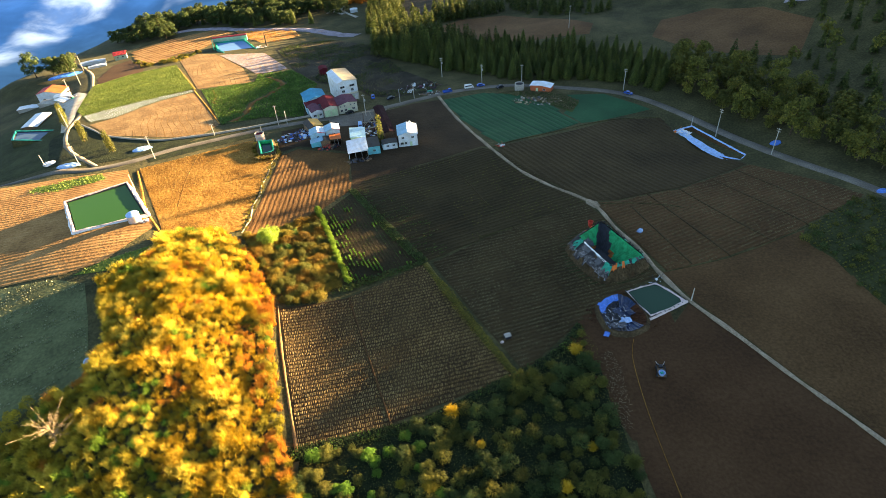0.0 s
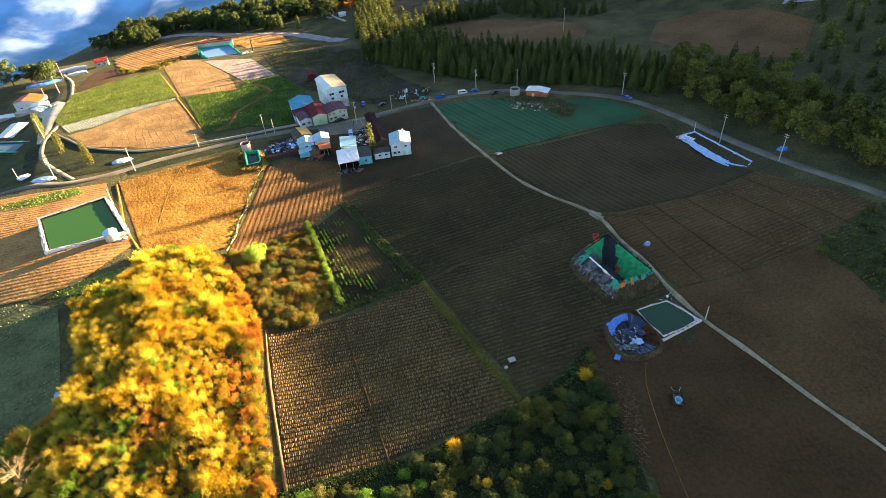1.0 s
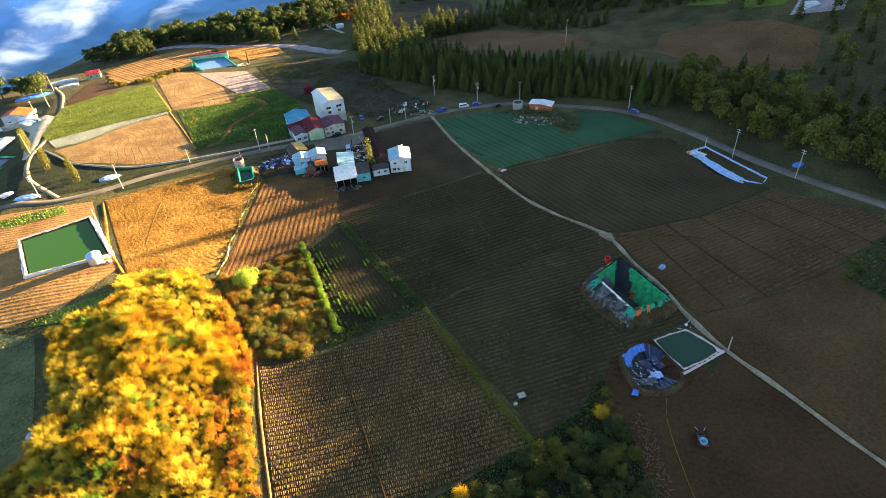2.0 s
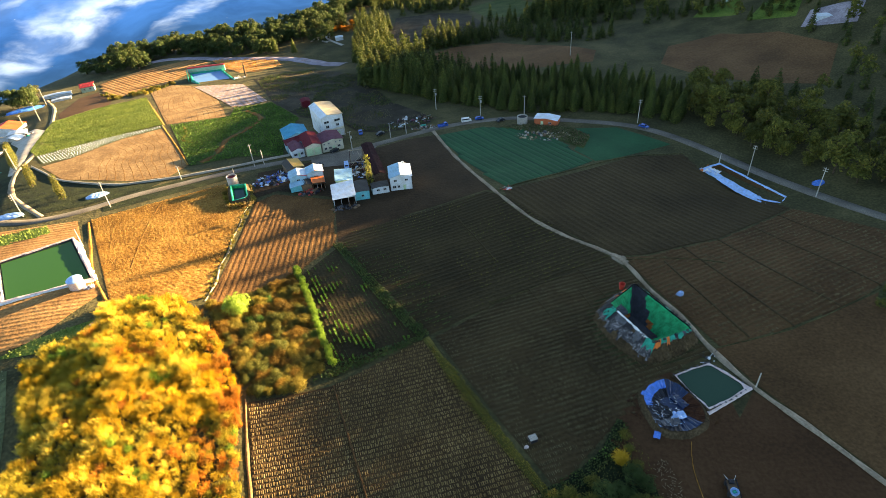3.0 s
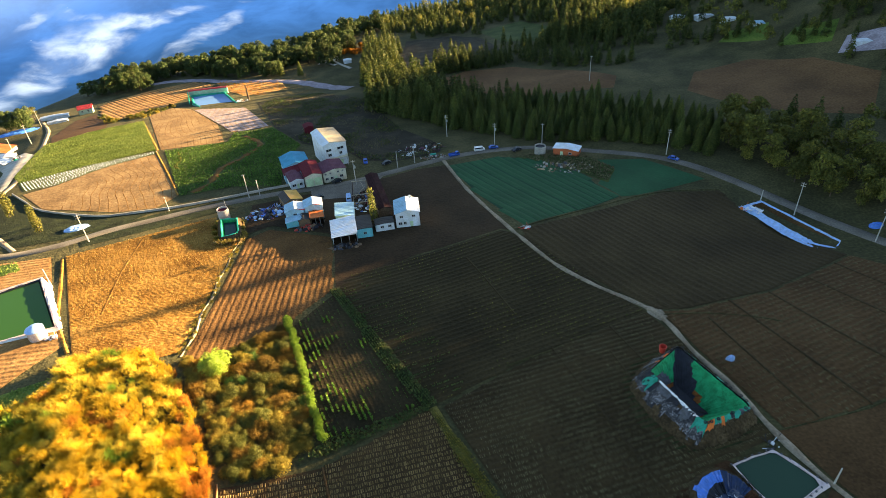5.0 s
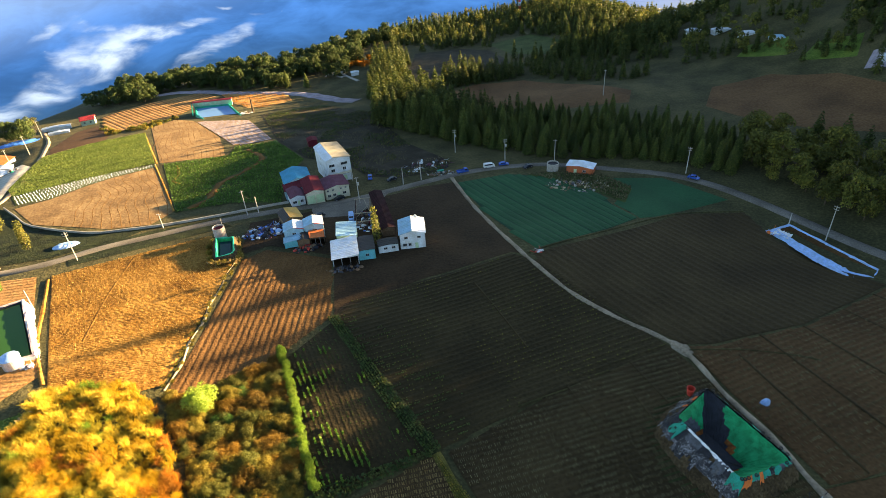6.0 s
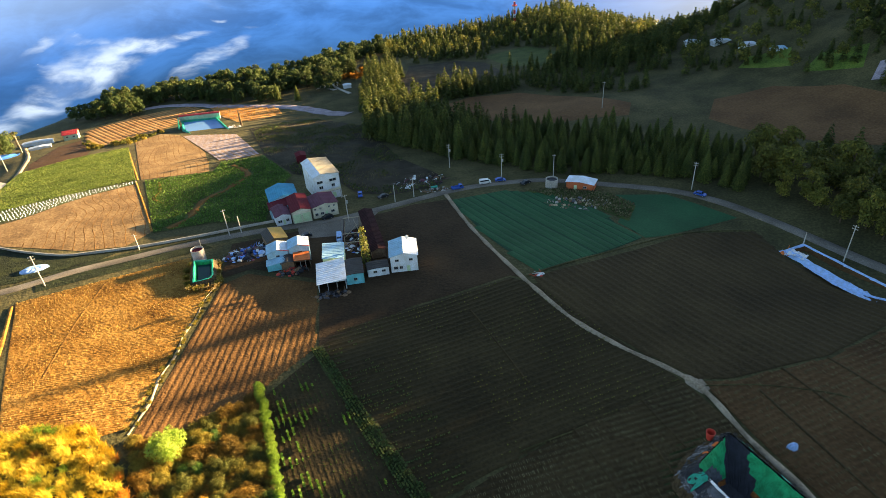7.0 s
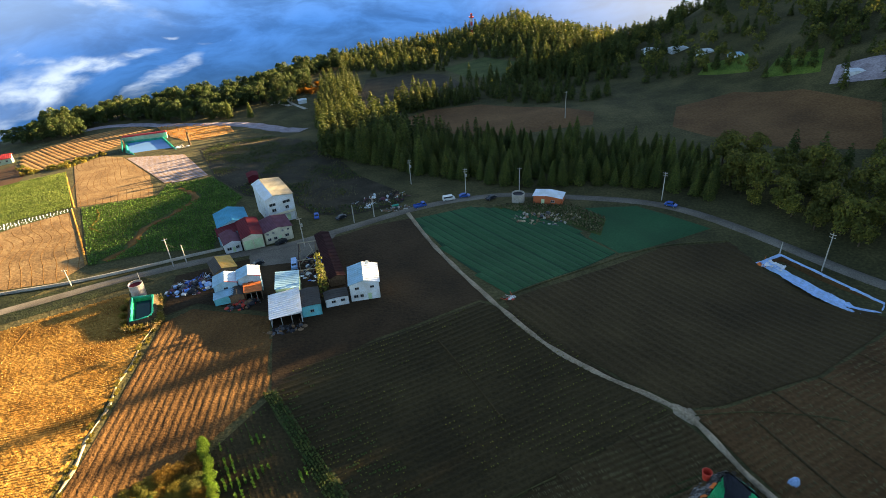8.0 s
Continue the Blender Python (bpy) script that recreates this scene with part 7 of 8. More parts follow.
stuff("brushwood", twigs, BARE_WOOD, "pale dead branches thrown along the thicket", "branches")

# ---- shrubs and trees ----
rng = random.Random(77)
HEDGE = [(-104, 160), (-98, 164), (-86, 163), (-79, 158), (-70, 147), (-62, 132), (-58, 123), (-54, 105), (-46, 80), (-40, 66), (-40, 56), (-126, 56), (-118, 84), (-103, 97), (-102.5, 112), (-110, 126), (-117, 138), (-106, 147)]
blade_rng = np.random.default_rng(41)
TUSSOCKS = ((GOLD_BLADE, "feathery clump of golden reed grass"), (PALE_BLADE, "pale straw-gold clump of reed grass"), (YELLOW_LEAF, "yellow-green clump of tall grass among golden reeds"), (RUST_LEAF, "rust-orange clump of dry grass and leaves"), (LIME_LEAF, "lime-green leafy clump among golden reeds"))
gold = [tagged(new("reed_clump", mesh_of("reed_clump", blade_geo(tussock(blade_rng, 460, 1.35, 2.6, 0.026)), m)), lab, "reeds", "clumps of the golden thicket") for m, lab in TUSSOCKS]


def hedge_kind(x, y, r):
    q = noise.noise(Vector((x / 9, y / 9, 0.0)))
    east = x + 0.42 * (y - 125) + 58
    if y < 118 and east > -13:
        return r.choice((4, 2, 2, 0, 3)) if east > -7 else r.choice((3, 3, 0, 2))
    if east > -5:
        return 3 if q > 0.1 or r.random() < 0.15 else r.choice((0, 0, 2, 4))
    if q > 0.42 or r.random() < 0.02:
        return r.choice((0, 3))
    if q < -0.34 or (y < 96 and x < -74 and q < 0.05):
        return r.choice((1, 2, 2, 4))
    return r.choice((1, 1, 0, 2)) if x < -92 else r.choice((0, 0, 0, 1))


hedge_top = lambda x, y: 0.82 + 0.9 * noise.noise(Vector((x / 8, y / 8, 2.0))) + 0.4 * noise.noise(Vector((x / 3, y / 3, 6.0)))
spots = scatter(HEDGE, 1.35, rng, 5200)
spots.sort(key=lambda p: abs(p[1] - 128))
first = [True] * 5
rest = [[], [], [], [], []]
for i, (x, y) in enumerate(spots):
    k = hedge_kind(x, y, rng)
    s = min(1.9, max(0.3, hedge_top(x, y))) * rng.uniform(0.8, 1.2)
    if i >= 290:
        v = tussock(blade_rng, 110, 1.3 * max(0.8, s) ** 0.5, 1.0 + 1.9 * s, 0.036)
        rest[k].append(v + np.array([x, y, height(x, y) - 0.2 + 0.9 * max(0.0, s - 0.5)]))
        continue
    m = pose(x, y, height(x, y) - 0.2, rng.uniform(-9, 9), rng.uniform(-9, 9), rng.uniform(0, 360)) @ Matrix.Diagonal((max(0.8, s) ** 0.5, max(0.8, s) ** 0.5, 0.35 + s, 1))
    if first[k]:
        gold[k].matrix_basis, first[k] = m, False
    else:
        c = gold[k].copy()
        scene.collection.objects.link(c)
        c.matrix_basis = m
for k in range(5):
    if first[k]:
        bpy.data.objects.remove(gold[k])
    if rest[k]:
        stuff("reed_grass", blade_geo(np.concatenate(rest[k])), TUSSOCKS[k][0], TUSSOCKS[k][1], "reeds")

# the low leafy growth between the clumps
nr = np.random.default_rng(5)
hx = [p[0] for p in HEDGE]
hy = [p[1] for p in HEDGE]
cc = []
while len(cc) < 26000:
    x, y = nr.uniform(min(hx), max(hx)), nr.uniform(min(hy), max(hy))
    if inside(HEDGE, x, y):
        cc.append((x, y, height(x, y) + max(0.2, 1.3 * hedge_top(x, y) * nr.uniform(0.2, 1.0))))
cc = np.array(cc)
stuff("thicket", cards(cc, nr.normal(size=cc.shape) * 0.55 + np.array([0, 0, 0.7]), 0.2 * nr.uniform(0.6, 1.3, len(cc)), 0.38, nr), CYPRESS_LEAF, "low olive and ochre undergrowth of the golden thicket", "thicket")


def plant_shrubs(poly, gap, protos, rng, lo=0.7, hi=1.2, count=400, choose=None):
    used = set()
    for x, y in scatter(poly, gap, rng, count):
        ob = protos[choose(x, y) if choose else rng.randrange(len(protos))]
        s = rng.uniform(lo, hi)
        m = pose(x, y, height(x, y) - 0.25, 0, 0, rng.uniform(0, 360)) @ Matrix.Diagonal((s, s, s * rng.uniform(0.8, 1.2), 1))
        if ob.name in used:
            c = ob.copy()
            scene.collection.objects.link(c)
            c.matrix_basis = m
        else:
            ob.matrix_basis = m
            used.add(ob.name)
    for ob in protos:
        if ob.name not in used:
            bpy.data.objects.remove(ob)


def shrub_kind(seed, r, h, n, per, size, leaf, label, group, name="bush"):
    b0 = {"bramble": 0.46, "hedge_plant": 0.3}.get(name, 0.2)
    return tagged(new(name, mesh_of(name, shrub_geo(seed, r, h, n, per, size, b0=b0, b1=b0 + 0.18), leaf)), label, "shrub", group)


SOUTH_WOOD = [(-42, 76), (-32, 79), (-19, 82.5), (-7, 87), (1, 91), (12, 96.6), (19, 100), (25, 104.5), (30, 112), (32.5, 108), (33.5, 94), (34.5, 82), (36, 62), (40, 40), (-40, 40)]
def reed_kind(blades, r, h, leaf, label, group):
    return tagged(new("tall_grass", mesh_of("tall_grass", blade_geo(tussock(blade_rng, blades, r, h, 0.04)), leaf)), label, "reeds", group)


field("thicket_floor", SOUTH_WOOD, UNDERGROWTH_SHADE, "dark overgrown ground under the thicket", up=0.05, category="grass")


def thicket_kind(x, y):
    q = noise.noise(Vector((x / 8, y / 8, 5.0)))
    if x + 0.5 * (y - 80) < -14:
        return rng.choice((4, 0, 1, 0, 5))
    return 3 if rng.random() < 0.02 else rng.choice((0, 1, 0, 2)) if q > 0 else rng.choice((1, 1, 0))


plant_shrubs(SOUTH_WOOD, 1.9, [shrub_kind(201, 1.9, 2.7, 30, 22, 0.18, OLIVE_LEAF, "dark olive shrub in the shaded thicket", "shrubs of the shaded thicket"),
                             shrub_kind(202, 2.1, 3.2, 32, 22, 0.18, BROAD_LEAF, "dark green shrub in the shaded thicket", "shrubs of the shaded thicket"),
                             reed_kind(640, 1.7, 2.6, OLIVE_LEAF, "olive clump of tall grass in the shaded thicket", "shrubs of the shaded thicket"),
                             reed_kind(640, 1.5, 3.0, GOLD_BLADE, "golden clump of tall grass in the shaded thicket", "shrubs of the shaded thicket"),
                             shrub_kind(203, 1.7, 2.4, 30, 22, 0.18, VEG_LEAF, "leafy green shrub at the thicket's sunny end", "shrubs of the shaded thicket"),
                             reed_kind(640, 1.6, 2.4, YELLOW_LEAF, "yellow-green clump of grass at the thicket's sunny end", "shrubs of the shaded thicket")], rng, 0.6, 1.3, 300, thicket_kind)
sw = np.array([(x, y, height(x, y) + rng.uniform(0.1, 0.7) + max(0.0, 3.2 * noise.noise(Vector((x / 5, y / 5, 7.0))))) for x, y in scatter(SOUTH_WOOD, 0.5, rng, 16000)])
stuff("thicket", cards(sw, nr.normal(size=sw.shape) * 0.5 + np.array([0, 0, 0.7]), 0.24 * nr.uniform(0.6, 1.3, len(sw)), 0.4, nr), OLIVE_LEAF, "dark olive undergrowth of the shaded thicket", "thicket")


def scrub_kind(x, y):
    q = noise.noise(Vector((x / 5, y / 5, 3.0)))
    return rng.choice((1, 1, 1, 2)) if q > 0.05 else rng.choice((0, 3, 2)) if q < -0.3 else rng.choice((0, 2, 2, 1, 4))


SCRUB_MID = [(-76, 160), (-71, 160), (-55, 173), (-47, 157), (-40, 137), (-46, 129), (-57, 127), (-63, 138)]
plant_shrubs(SCRUB_MID, 1.35, [shrub_kind(211, 1.5, 1.5, 20, 30, 0.15, OLIVE_LEAF, "low olive shrub among brambles", "shrubs between the fields", "bramble"),
                            shrub_kind(212, 1.5, 1.1, 20, 30, 0.15, BRAMBLE_LEAF, "low red-brown bramble bush", "shrubs between the fields", "bramble"),
                            shrub_kind(213, 1.5, 1.3, 20, 30, 0.15, CYPRESS_LEAF, "low ochre bush among brambles", "shrubs between the fields", "bramble"),
                            shrub_kind(214, 1.5, 1.5, 20, 30, 0.15, CROP_LEAF, "low green shrub among brambles", "shrubs between the fields", "bramble"),
                            reed_kind(420, 1.1, 1.5, CYPRESS_LEAF, "ochre tuft of dry grass among brambles", "shrubs between the fields")], rng, 0.6, 1.3, 290, lambda x, y: scrub_kind(x, y))
sm = np.array([(x, y, height(x, y) + rng.uniform(0.1, 0.5) + max(0.0, 1.6 * noise.noise(Vector((x / 3, y / 3, 4.0))))) for x, y in scatter(SCRUB_MID, 0.34, rng, 8000)])
stuff("thicket", cards(sm, nr.normal(size=sm.shape) * 0.5 + np.array([0, 0, 0.7]), 0.22 * nr.uniform(0.6, 1.3, len(sm)), 0.4, nr), BRAMBLE_LEAF, "dark red-brown bramble undergrowth", "thicket")
sm = np.array([(x, y, height(x, y) + rng.uniform(0.5, 1.4)) for x, y in scatter(SCRUB_MID, 0.4, rng, 6000) if noise.noise(Vector((x / 3.5, y / 3.5, 14.0))) > 0.15])
stuff("thicket", cards(sm, nr.normal(size=sm.shape) * 0.5 + np.array([0, 0, 0.7]), 0.2 * nr.uniform(0.6, 1.3, len(sm)), 0.4, nr), CYPRESS_LEAF, "ochre leaves growing through the brambles", "thicket")
bank_kinds = [shrub_kind(216 + k, 1.9, 2.6, 9, 9, 0.42, leaf, label, "bushes on the field bank") for k, (leaf, label) in enumerate(((OLIVE_LEAF, "low olive bush on the bank below the ridged field"), (CYPRESS_LEAF, "low golden bush on the bank below the ridged field")))]
plant_shrubs([(-235, 417), (-217, 394), (-195, 402), (-187, 424), (-192, 428), (-214, 398), (-233, 421)], 2.6, bank_kinds, rng, 0.5, 1.2, 60)
pond_reeds = reed_kind(260, 1.1, 1.9, CYPRESS_LEAF, "dry golden grass clump on the pond bank", "grass clumps round the small pond")
for i, (x, y) in enumerate(((-92, 234), (-92, 230), (-90.5, 226), (-88.5, 222), (-87, 219.4), (-83, 219.4), (-79.4, 221.5), (-80, 225), (-81.6, 229), (-83, 233.6), (-79, 223.4), (-84.6, 218.8))):
    ob = pond_reeds if i == 0 else pond_reeds.copy()
    if i:
        scene.collection.objects.link(ob)
    ob.matrix_basis = pose(x, y, height(x, y) - 0.1, 0, 0, 47 * i)
slope_kinds = [shrub_kind(241 + k, 1.7, 2.2, 10, 10, 0.3, leaf, label, "bushes on the grassy slope") for k, (leaf, label) in enumerate(((OLIVE_LEAF, "low olive bush on the rough slope"), (BROAD_LEAF, "low dark green bush on the rough slope")))]
plant_shrubs(SLOPE_E, 3.4, slope_kinds, rng, 0.5, 1.2, 70)
pale_kinds = [shrub_kind(245, 2.2, 3.2, 14, 12, 0.26, YELLOW_LEAF, "pale yellow-green bush beside the bare tree", "bushes beside the bare tree", "leafy_bush")]
plant_shrubs([(-121, 91), (-110, 95), (-99, 95), (-94, 76), (-104, 68), (-117, 74)], 2.5, pale_kinds, rng, 0.5, 1.1, 70)
path_tuft = reed_kind(120, 0.6, 0.7, CYPRESS_LEAF, "small dry tuft beside the stony path", "tufts along the stony path")
for i in range(34):
    ob = path_tuft if i == 0 else path_tuft.copy()
    if i:
        scene.collection.objects.link(ob)
    y = 163 + 58 * (i + rng.random() * 0.8) / 34
    x = -78 - 2.2 * (y - 162) / 60 + rng.choice((-1, 1)) * rng.uniform(0.4, 0.9)
    ob.matrix_basis = pose(x, y, height(x, y), 0, 0, 61 * i)
red_kinds = [shrub_kind(226, 3.0, 4.5, 12, 8, 0.55, RUST_LEAF, "orange-red autumn bush above the hollow", "autumn bushes above the hollow")]
plant_shrubs([(-99, 560), (-86, 548), (-72, 566), (-78, 590), (-95, 590)], 5.0, red_kinds, rng, 0.7, 1.2, 14)
bush = tagged(new("shrub", mesh_of("shrub", shrub_geo(221, 4.2, 6.4, 30, 16, 0.28), BRIGHT_LEAF)), "round bright lime-green bush beside the brown field", "shrub")
bush.matrix_basis = pose(-67.4, 157.6, height(-67.4, 157.6) - 0.3)
rowbush = [shrub_kind(231 + k, 1.1, 2.7, 22, 26, 0.19, LIME_LEAF, "tall bright green bush in a hedge row", "bushes of the green hedge row", "hedge_plant") for k in range(2)]
line = smooth_line([(-54, 176), (-46, 157), (-38, 137)], 1.1)
for i, (x, y) in enumerate(line):
    ob = rowbush[i] if i < 2 else rowbush[i % 2].copy()
    if i >= 2:
        scene.collection.objects.link(ob)
    s = rng.uniform(0.8, 1.15)
    ob.matrix_basis = pose(x + rng.uniform(-0.4, 0.4), y, height(x, y) - 0.2, 0, 0, rng.uniform(0, 360)) @ Matrix.Diagonal((s, s, s, 1))


def tree_kind(name, crown, leaf, h, r, limbs, spread, label, category, group, seed):
    e = new(name)
    e.empty_display_size = 0.5
    tagged(e, label, category, group)
    part("trunk", trunk_geo(h, r, limbs, random.Random(seed), spread), BARK, e)
    part("crown", crown, leaf, e)
    return e


def place_trees(protos, spots, rng, lo, hi, used, grow=None):
    for x, y in spots:
        k = rng.randrange(len(protos))
        s = rng.uniform(lo, hi) * (grow(x, y) if grow else 1)
        m = pose(x, y, height(x, y) - 0.2, 0, 0, rng.uniform(0, 360)) @ Matrix.Diagonal((s, s, s * rng.uniform(0.9, 1.15), 1))
        if k in used:
            c = copy_thing(protos[k], m)
            c.matrix_basis = m
        else:
            protos[k].matrix_basis = m
            used.add(k)


conifers = [tree_kind("conifer", conifer_geo(300 + k, h, r, 1500, 0.82), CONIFER_LEAF, h * 0.9, 0.24, 0, 0, "tall dark conifer in the wood beside the road", "tree", "conifers of the wood", 300 + k) for k, (h, r) in enumerate(((14, 3.3), (16, 3.5), (12, 3.2), (15, 3.0)))]
BELT = [(-54, 376), (-32, 358), (-10, 333), (12, 315), (31, 306), (50, 299), (70, 292), (86, 283), (98, 270), (112, 300), (84, 335), (62, 348), (39, 362), (13, 385), (-11, 409), (-39, 452), (-62, 430)]
belt_size = lambda x, y: 1 + 0.6 * sstep(22, -28, x) if y < 480 else 1
belt = scatter(BELT, 3.7, rng, 900)
belt.sort(key=lambda p: p[1])
place_trees(conifers, belt[:265] + [(-250, 527), (-238, 534), (-214, 530), (-226, 536), (-196, 524), (-172, 512), (-150, 506), (-262, 520), (-120, 498), (-185, 518), (-205, 532), (-136, 503)], rng, 0.5, 0.85, set(), belt_size)


def broad_geo(seed, h, r, n, per, size, low=0.42, b0=0.32, b1=0.5):
    nr = np.random.default_rng(seed)
    blobs = []
    for i in range(n):
        a, q = nr.uniform(0, math.tau), r * math.sqrt(nr.uniform(0, 1)) * 0.7
        br = r * nr.uniform(b0, b1)
        blobs.append((q * math.cos(a), q * math.sin(a), h * nr.uniform(low, 0.86) * (1 - 0.2 * q / r), br, br * 0.95))
    return blob_leaves(blobs, per, size, nr)


broads = [tree_kind("broadleaf_tree", broad_geo(320 + k, h, r, 40, 9.0, 0.36, 0.15, 0.18, 0.34), BROAD_LEAF, h * 0.75, 0.35, 6, r * 0.7, "spreading dark green tree at the terrace edge", "tree", "trees along the terrace edge", 320 + k) for k, (h, r) in enumerate(((14, 5.6), (18, 6.4), (12, 5.4)))]
EDGE_W = [(-294, 500), (-268, 494), (-243, 489), (-238, 499), (-246, 516), (-230, 533), (-203, 527), (-183, 512), (-134, 500), (-106, 484), (-90, 476), (-92, 520), (-120, 560), (-160, 570), (-220, 575), (-288, 560)]
SHOULDER = [(-165, 560), (-100, 520), (-88, 560), (-100, 640), (-60, 700), (-100, 730), (-150, 660)]
place_trees(broads, [p for p in scatter(EDGE_W, 6.0, rng, 140) if p[0] < -138 or p[1] > 560] + scatter(SHOULDER, 7.5, rng, 130) + [(-276, 404), (-283, 402), (-280, 411), (-291, 408), (-300, 402)], rng, 0.7, 1.25, set())
olives = [tree_kind("roadside_tree", broad_geo(350 + k, h, r, 18, 4.6, 0.5, 0.22), OLIVE_LEAF, h * 0.75, 0.3, 6, r * 0.7, "olive-green leafy tree above the road", "tree", "leafy trees above the road", 350 + k) for k, (h, r) in enumerate(((12, 4.6), (14, 5.2), (10, 4.2)))]
place_trees(olives, scatter([(104, 268), (118, 243), (129, 220), (139, 198), (150, 175), (162, 175), (160, 230), (140, 280), (116, 305)], 6.0, rng, 90), rng, 0.7, 1.2, set())
lone = tree_kind("broadleaf_tree", broad_geo(331, 13, 3.6, 8, 3, 0.55), OLIVE_LEAF, 11, 0.3, 5, 2.4, "thin olive tree beside the concrete lane", "tree", "", 331)
lone.matrix_basis = pose(-287, 431, height(-287, 431) - 0.2)
cyp_geo = lambda seed, h, r: blob_leaves([(0, 0, h * t, r * (1 - 0.55 * abs(t - 0.35)), h * 0.16) for t in (0.14, 0.3, 0.46, 0.62, 0.78, 0.9)], 9, 0.32, np.random.default_rng(seed))
cyps = [tree_kind("columnar_tree", cyp_geo(340 + k, 8.5, (1.15, 1.7)[k]), leaf, 7.5, 0.15, 0, 0, label, "tree", "columnar trees", 340 + k) for k, (leaf, label) in enumerate(((OLIVE_LEAF, "narrow dark olive columnar tree"), (OLIVE_LEAF, "narrow olive-gold columnar tree beside the lane")))]
place_trees(cyps[:1], [(-35.2, 229.2), (-35.4, 231.4), (-36.0, 234)], rng, 1.15, 1.3, set())
place_trees(cyps[1:], [(-204, 276), (-207, 281), (-211, 287), (-215, 292), (-219, 297), (-181, 252), (-184, 257), (-159, 236), (-163, 241)], rng, 0.8, 1.1, set())


def wood_stuff(name, spots, make, material, label, rng, lo, hi, grow=None):
    g = Geo()
    protos = [make(k) for k in range(3)]
    vs, fs, n0 = [], [], 0
    for x, y in spots:
        p = protos[rng.randrange(3)]
        s, a = rng.uniform(lo, hi) * (grow(x, y) if grow else 1), rng.uniform(0, math.tau)
        v = np.array(p.v)
        c, sn = math.cos(a), math.sin(a)
        w = np.stack([(v[:, 0] * c - v[:, 1] * sn) * s + x, (v[:, 0] * sn + v[:, 1] * c) * s + y, v[:, 2] * s + height(x, y) - 0.3], 1)
        vs.extend(map(tuple, w.tolist()))
        fs.extend([tuple(i + n0 for i in f) for f in p.f])
        n0 += len(v)
    g.v, g.f = vs, fs
    return stuff(name, g, material, label, "wood")


BARE_SLOPE = [(112, 350), (128, 380), (162, 384), (184, 361), (194, 322), (170, 285), (143, 302), (121, 332)]
EAST_HILL = [(150, 195), (185, 150), (330, 120), (420, 300), (420, 620), (300, 640), (230, 560), (215, 480), (218, 390), (180, 340), (135, 305), (155, 250)]
MIDHILL = [(98, 480), (140, 430), (165, 395), (200, 372), (235, 400), (240, 560), (225, 650), (130, 650), (96, 560)]
GROVES = [[(-20, 470), (10, 480), (40, 470), (36, 456), (-10, 452)], [(48, 462), (90, 440), (110, 420), (98, 406), (52, 440)], [(-66, 440), (-50, 456), (-47, 560), (-74, 560)],
          [(34, 500), (110, 470), (160, 520), (90, 540), (60, 502)], [(95, 560), (190, 520), (230, 600), (120, 660)]]
RIDGE = [(-85, 700), (-60, 640), (-20, 610), (15, 610), (60, 625), (120, 600), (230, 620), (300, 700), (200, 780), (40, 800), (-60, 780)]
level = lambda p: p[1] - 0.577 * p[0] > 290 and p[0] > 150
cspots = [p for p in scatter(EAST_HILL, 8.5, rng, 900) if not inside(BARE_SLOPE, *p) and (not level(p) or noise.noise(Vector((p[0] / 25, p[1] / 25, 3.0))) > 0.12)]
# trees out of view, added to cast the shade over the fields
crest = scatter([(276, 150), (302, 150), (302, 700), (276, 700)], 3.2, rng, 2000)


def shade_crest_size(x, y):
    """The unseen trees of the crest: sized for the shadow edges on the fields, in the north taller where the ground is
    lower.
    """
    c = y - 0.577 * x
    if c < 304:
        spike = 0.18 * max(0.0, noise.noise(Vector((x / 5, y / 5, 3.0))))
        return 0.745 + spike - 0.035 * sstep(318, 332, y) + 0.2 * sstep(272, 304, y) - 0.24 * sstep(316, 330, y) - 0.17 * sstep(376, 392, y) + 0.43 * sstep(436, 452, y)
    return min(1.8, max(0.5, (52 - 11 * sstep(345, 425, c) - height(x, y)) / 15.0))


clumped = lambda p: noise.fractal(Vector((p[0] / 42, p[1] / 42, 9.0)), 1.0, 2.0, 3) > -0.12
cspots += [p for p in scatter(MIDHILL, 5.2, rng, 700) if clumped(p) and not inside(BARE_SLOPE, *p) and (not level(p) or noise.noise(Vector((p[0] / 20, p[1] / 20, 7.0))) > 0.05)]
OPEN = ([(-46, 462), (-46, 600), (0, 592), (24, 560), (34, 500), (12, 484), (-22, 488), (-30, 470)], [(-22, 432), (4, 456), (36, 452), (70, 418), (92, 384), (84, 360), (41, 368), (4, 392)], [(18, 590), (58, 604), (80, 548), (64, 500), (32, 522)])
cspots += [p for p in scatter([(-66, 446), (-40, 470), (-10, 455), (60, 455), (100, 425), (140, 430), (98, 480), (100, 600), (-20, 620), (-70, 640), (-78, 560)], 5.2, rng, 1100) if clumped(p) and not any(inside(o, *p) for o in OPEN)]
for gv in GROVES:
    cspots += scatter(gv, 4.6, rng, 260)
wood_stuff("far_wood", cspots + belt[265:], lambda k: conifer_geo(400 + k, (16, 14, 18)[k], 3.4, 170, 1.9), CONIFER_LEAF, "dark conifer wood on the far slopes", rng, 0.42, 0.8, lambda x, y: belt_size(x, y) if inside(BELT, x, y) else 1.35 if (x < 10 and y > 440) or (60 < x < 240 and y > 480) else 1)
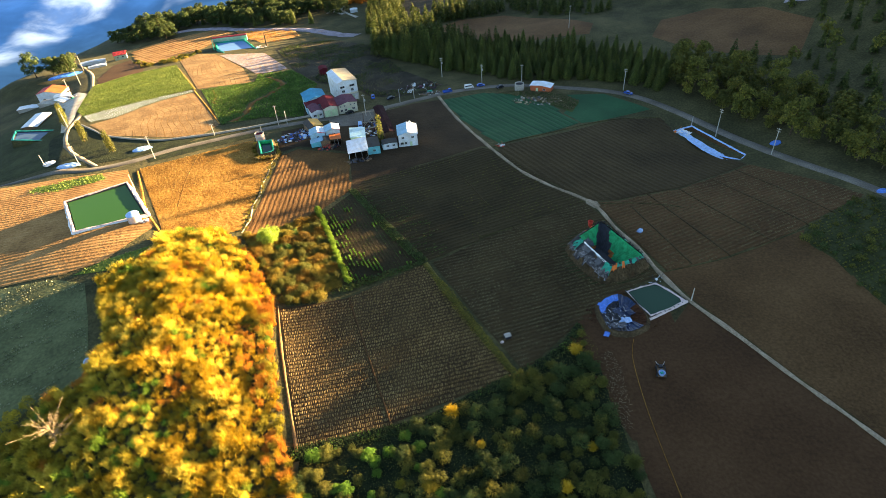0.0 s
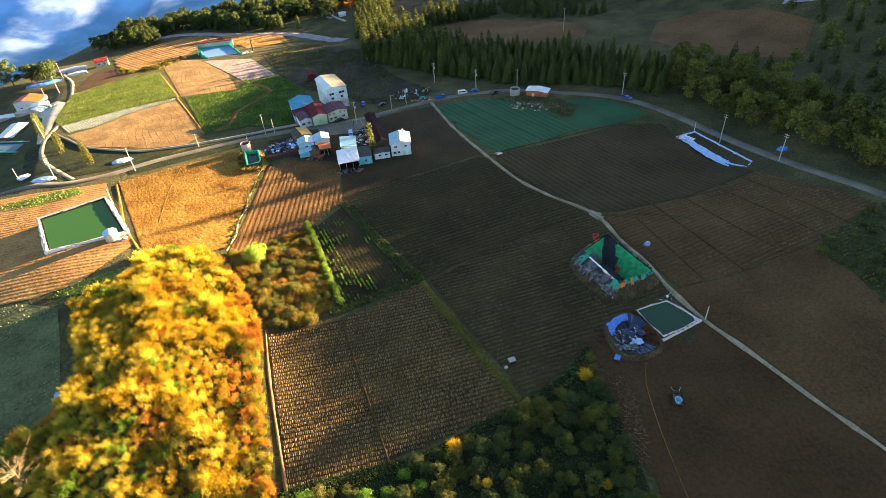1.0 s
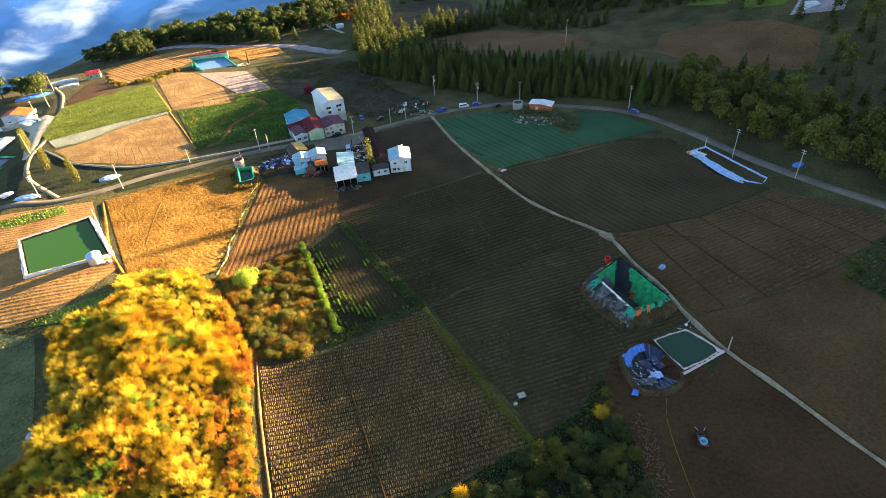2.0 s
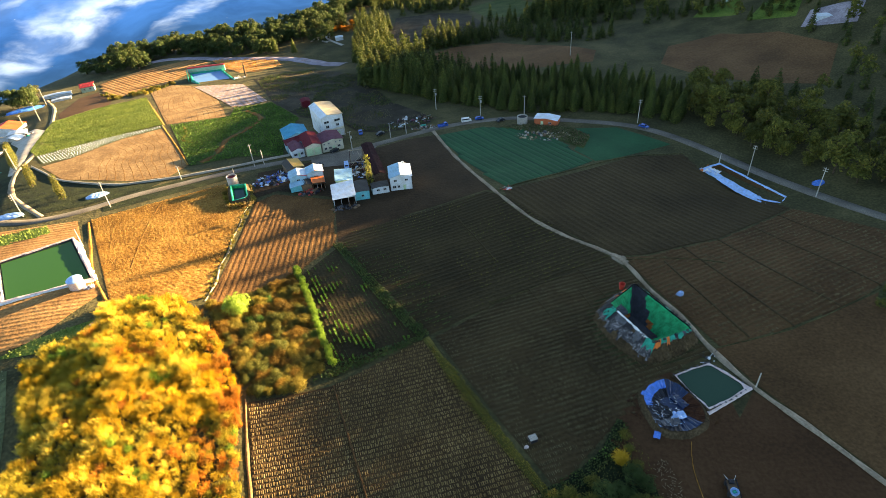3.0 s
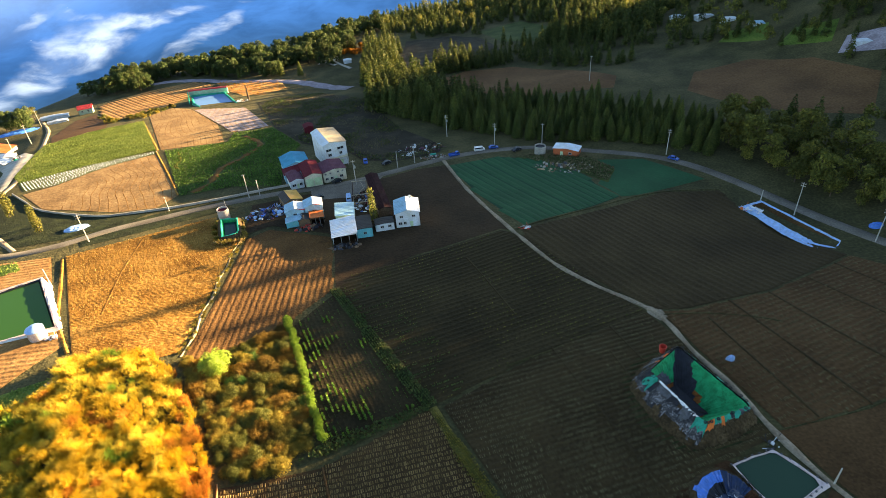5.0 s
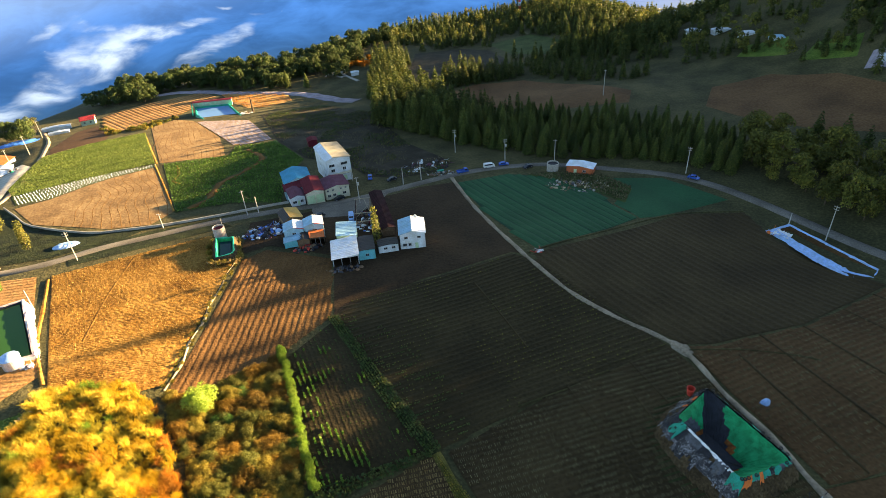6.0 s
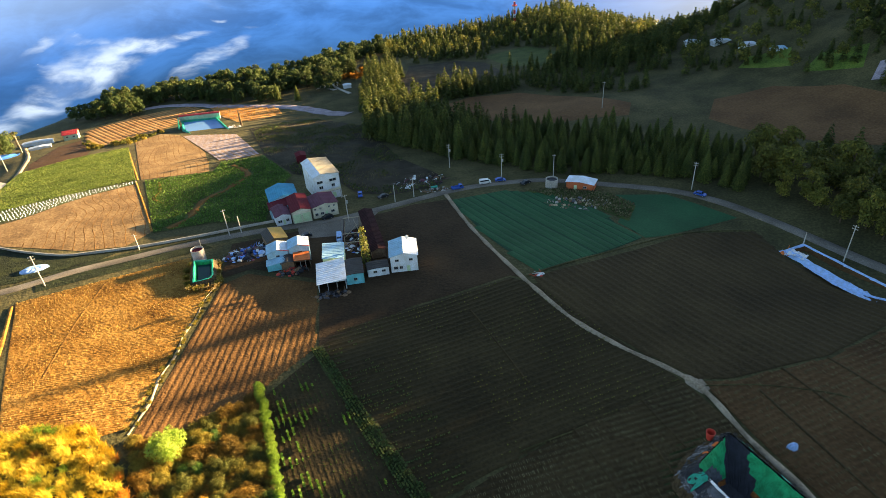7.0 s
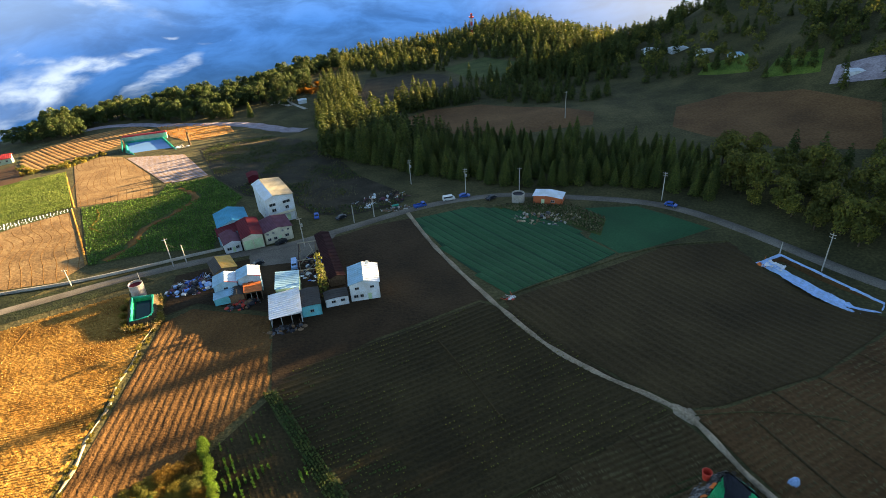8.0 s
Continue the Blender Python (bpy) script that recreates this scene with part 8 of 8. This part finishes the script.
wood_stuff("far_wood", crest, lambda k: conifer_geo(430 + k, (16, 15.4, 16.6)[k], 3.0, 260, 1.7), CONIFER_LEAF, "unseen conifer wood on the hill crest, added to shade the fields", rng, 0.94, 1.05, shade_crest_size)
# unseen tree, added only for its long thin shadow on the brown fields
shadow_conifer = tree_kind("conifer", conifer_geo(440, 25.2, 3.7, 1500, 1.2), CONIFER_LEAF, 21, 0.3, 0, 0, "unseen tall narrow conifer added to cast a long shadow", "tree", "", 440)
shadow_conifer.matrix_basis = pose(289, 400, height(289, 400) - 0.2)
wood_stuff("far_wood", scatter(RIDGE, 5.2, rng, 1500), lambda k: conifer_geo(410 + k, (14, 12, 15)[k], 3.1, 120, 2.1), CONIFER_LEAF, "conifers along the far ridge", rng, 0.45, 0.95, lambda x, y: 1 + 0.4 * sstep(40, 100, x))
wood_stuff("far_wood", [p for p in scatter(EAST_HILL, 13, rng, 200) + scatter(MIDHILL, 14, rng, 90) if not inside(BARE_SLOPE, *p)] + scatter(RIDGE, 22, rng, 60), lambda k: broad_geo(420 + k, 14, 5, 8, 1.6, 0.75), OLIVE_LEAF, "olive broadleaf trees on the far slopes", rng, 0.7, 1.2)
bare_tree = thing("bare_tree", -102, 82, 0, "leafless pale tree with tangled branches in the thicket", "tree")
r3 = random.Random(8)
part("trunk", trunk_geo(6.5, 0.2, 0, random.Random(9)), BARE_WOOD, bare_tree)
for k in range(26):
    a, z = r3.uniform(0, math.tau), r3.uniform(1.5, 6)
    b = Geo()
    p = Vector((0, 0, z))
    d = Vector((math.cos(a), math.sin(a), r3.uniform(0.2, 0.9)))
    for seg in range(4):
        q = p + d * 1.0
        b.tube(p, q, 0.07 - 0.014 * seg, 0.056 - 0.014 * seg, 5)
        for _ in range(4):
            t = d + Vector((r3.uniform(-1, 1), r3.uniform(-1, 1), r3.uniform(-0.3, 0.6)))
            b.tube(q, q + t * 0.8, 0.03, 0.015, 3)
        p, d = q, d + Vector((r3.uniform(-0.5, 0.5), r3.uniform(-0.5, 0.5), r3.uniform(-0.2, 0.2)))
    part("branch", b, BARE_WOOD, bare_tree)
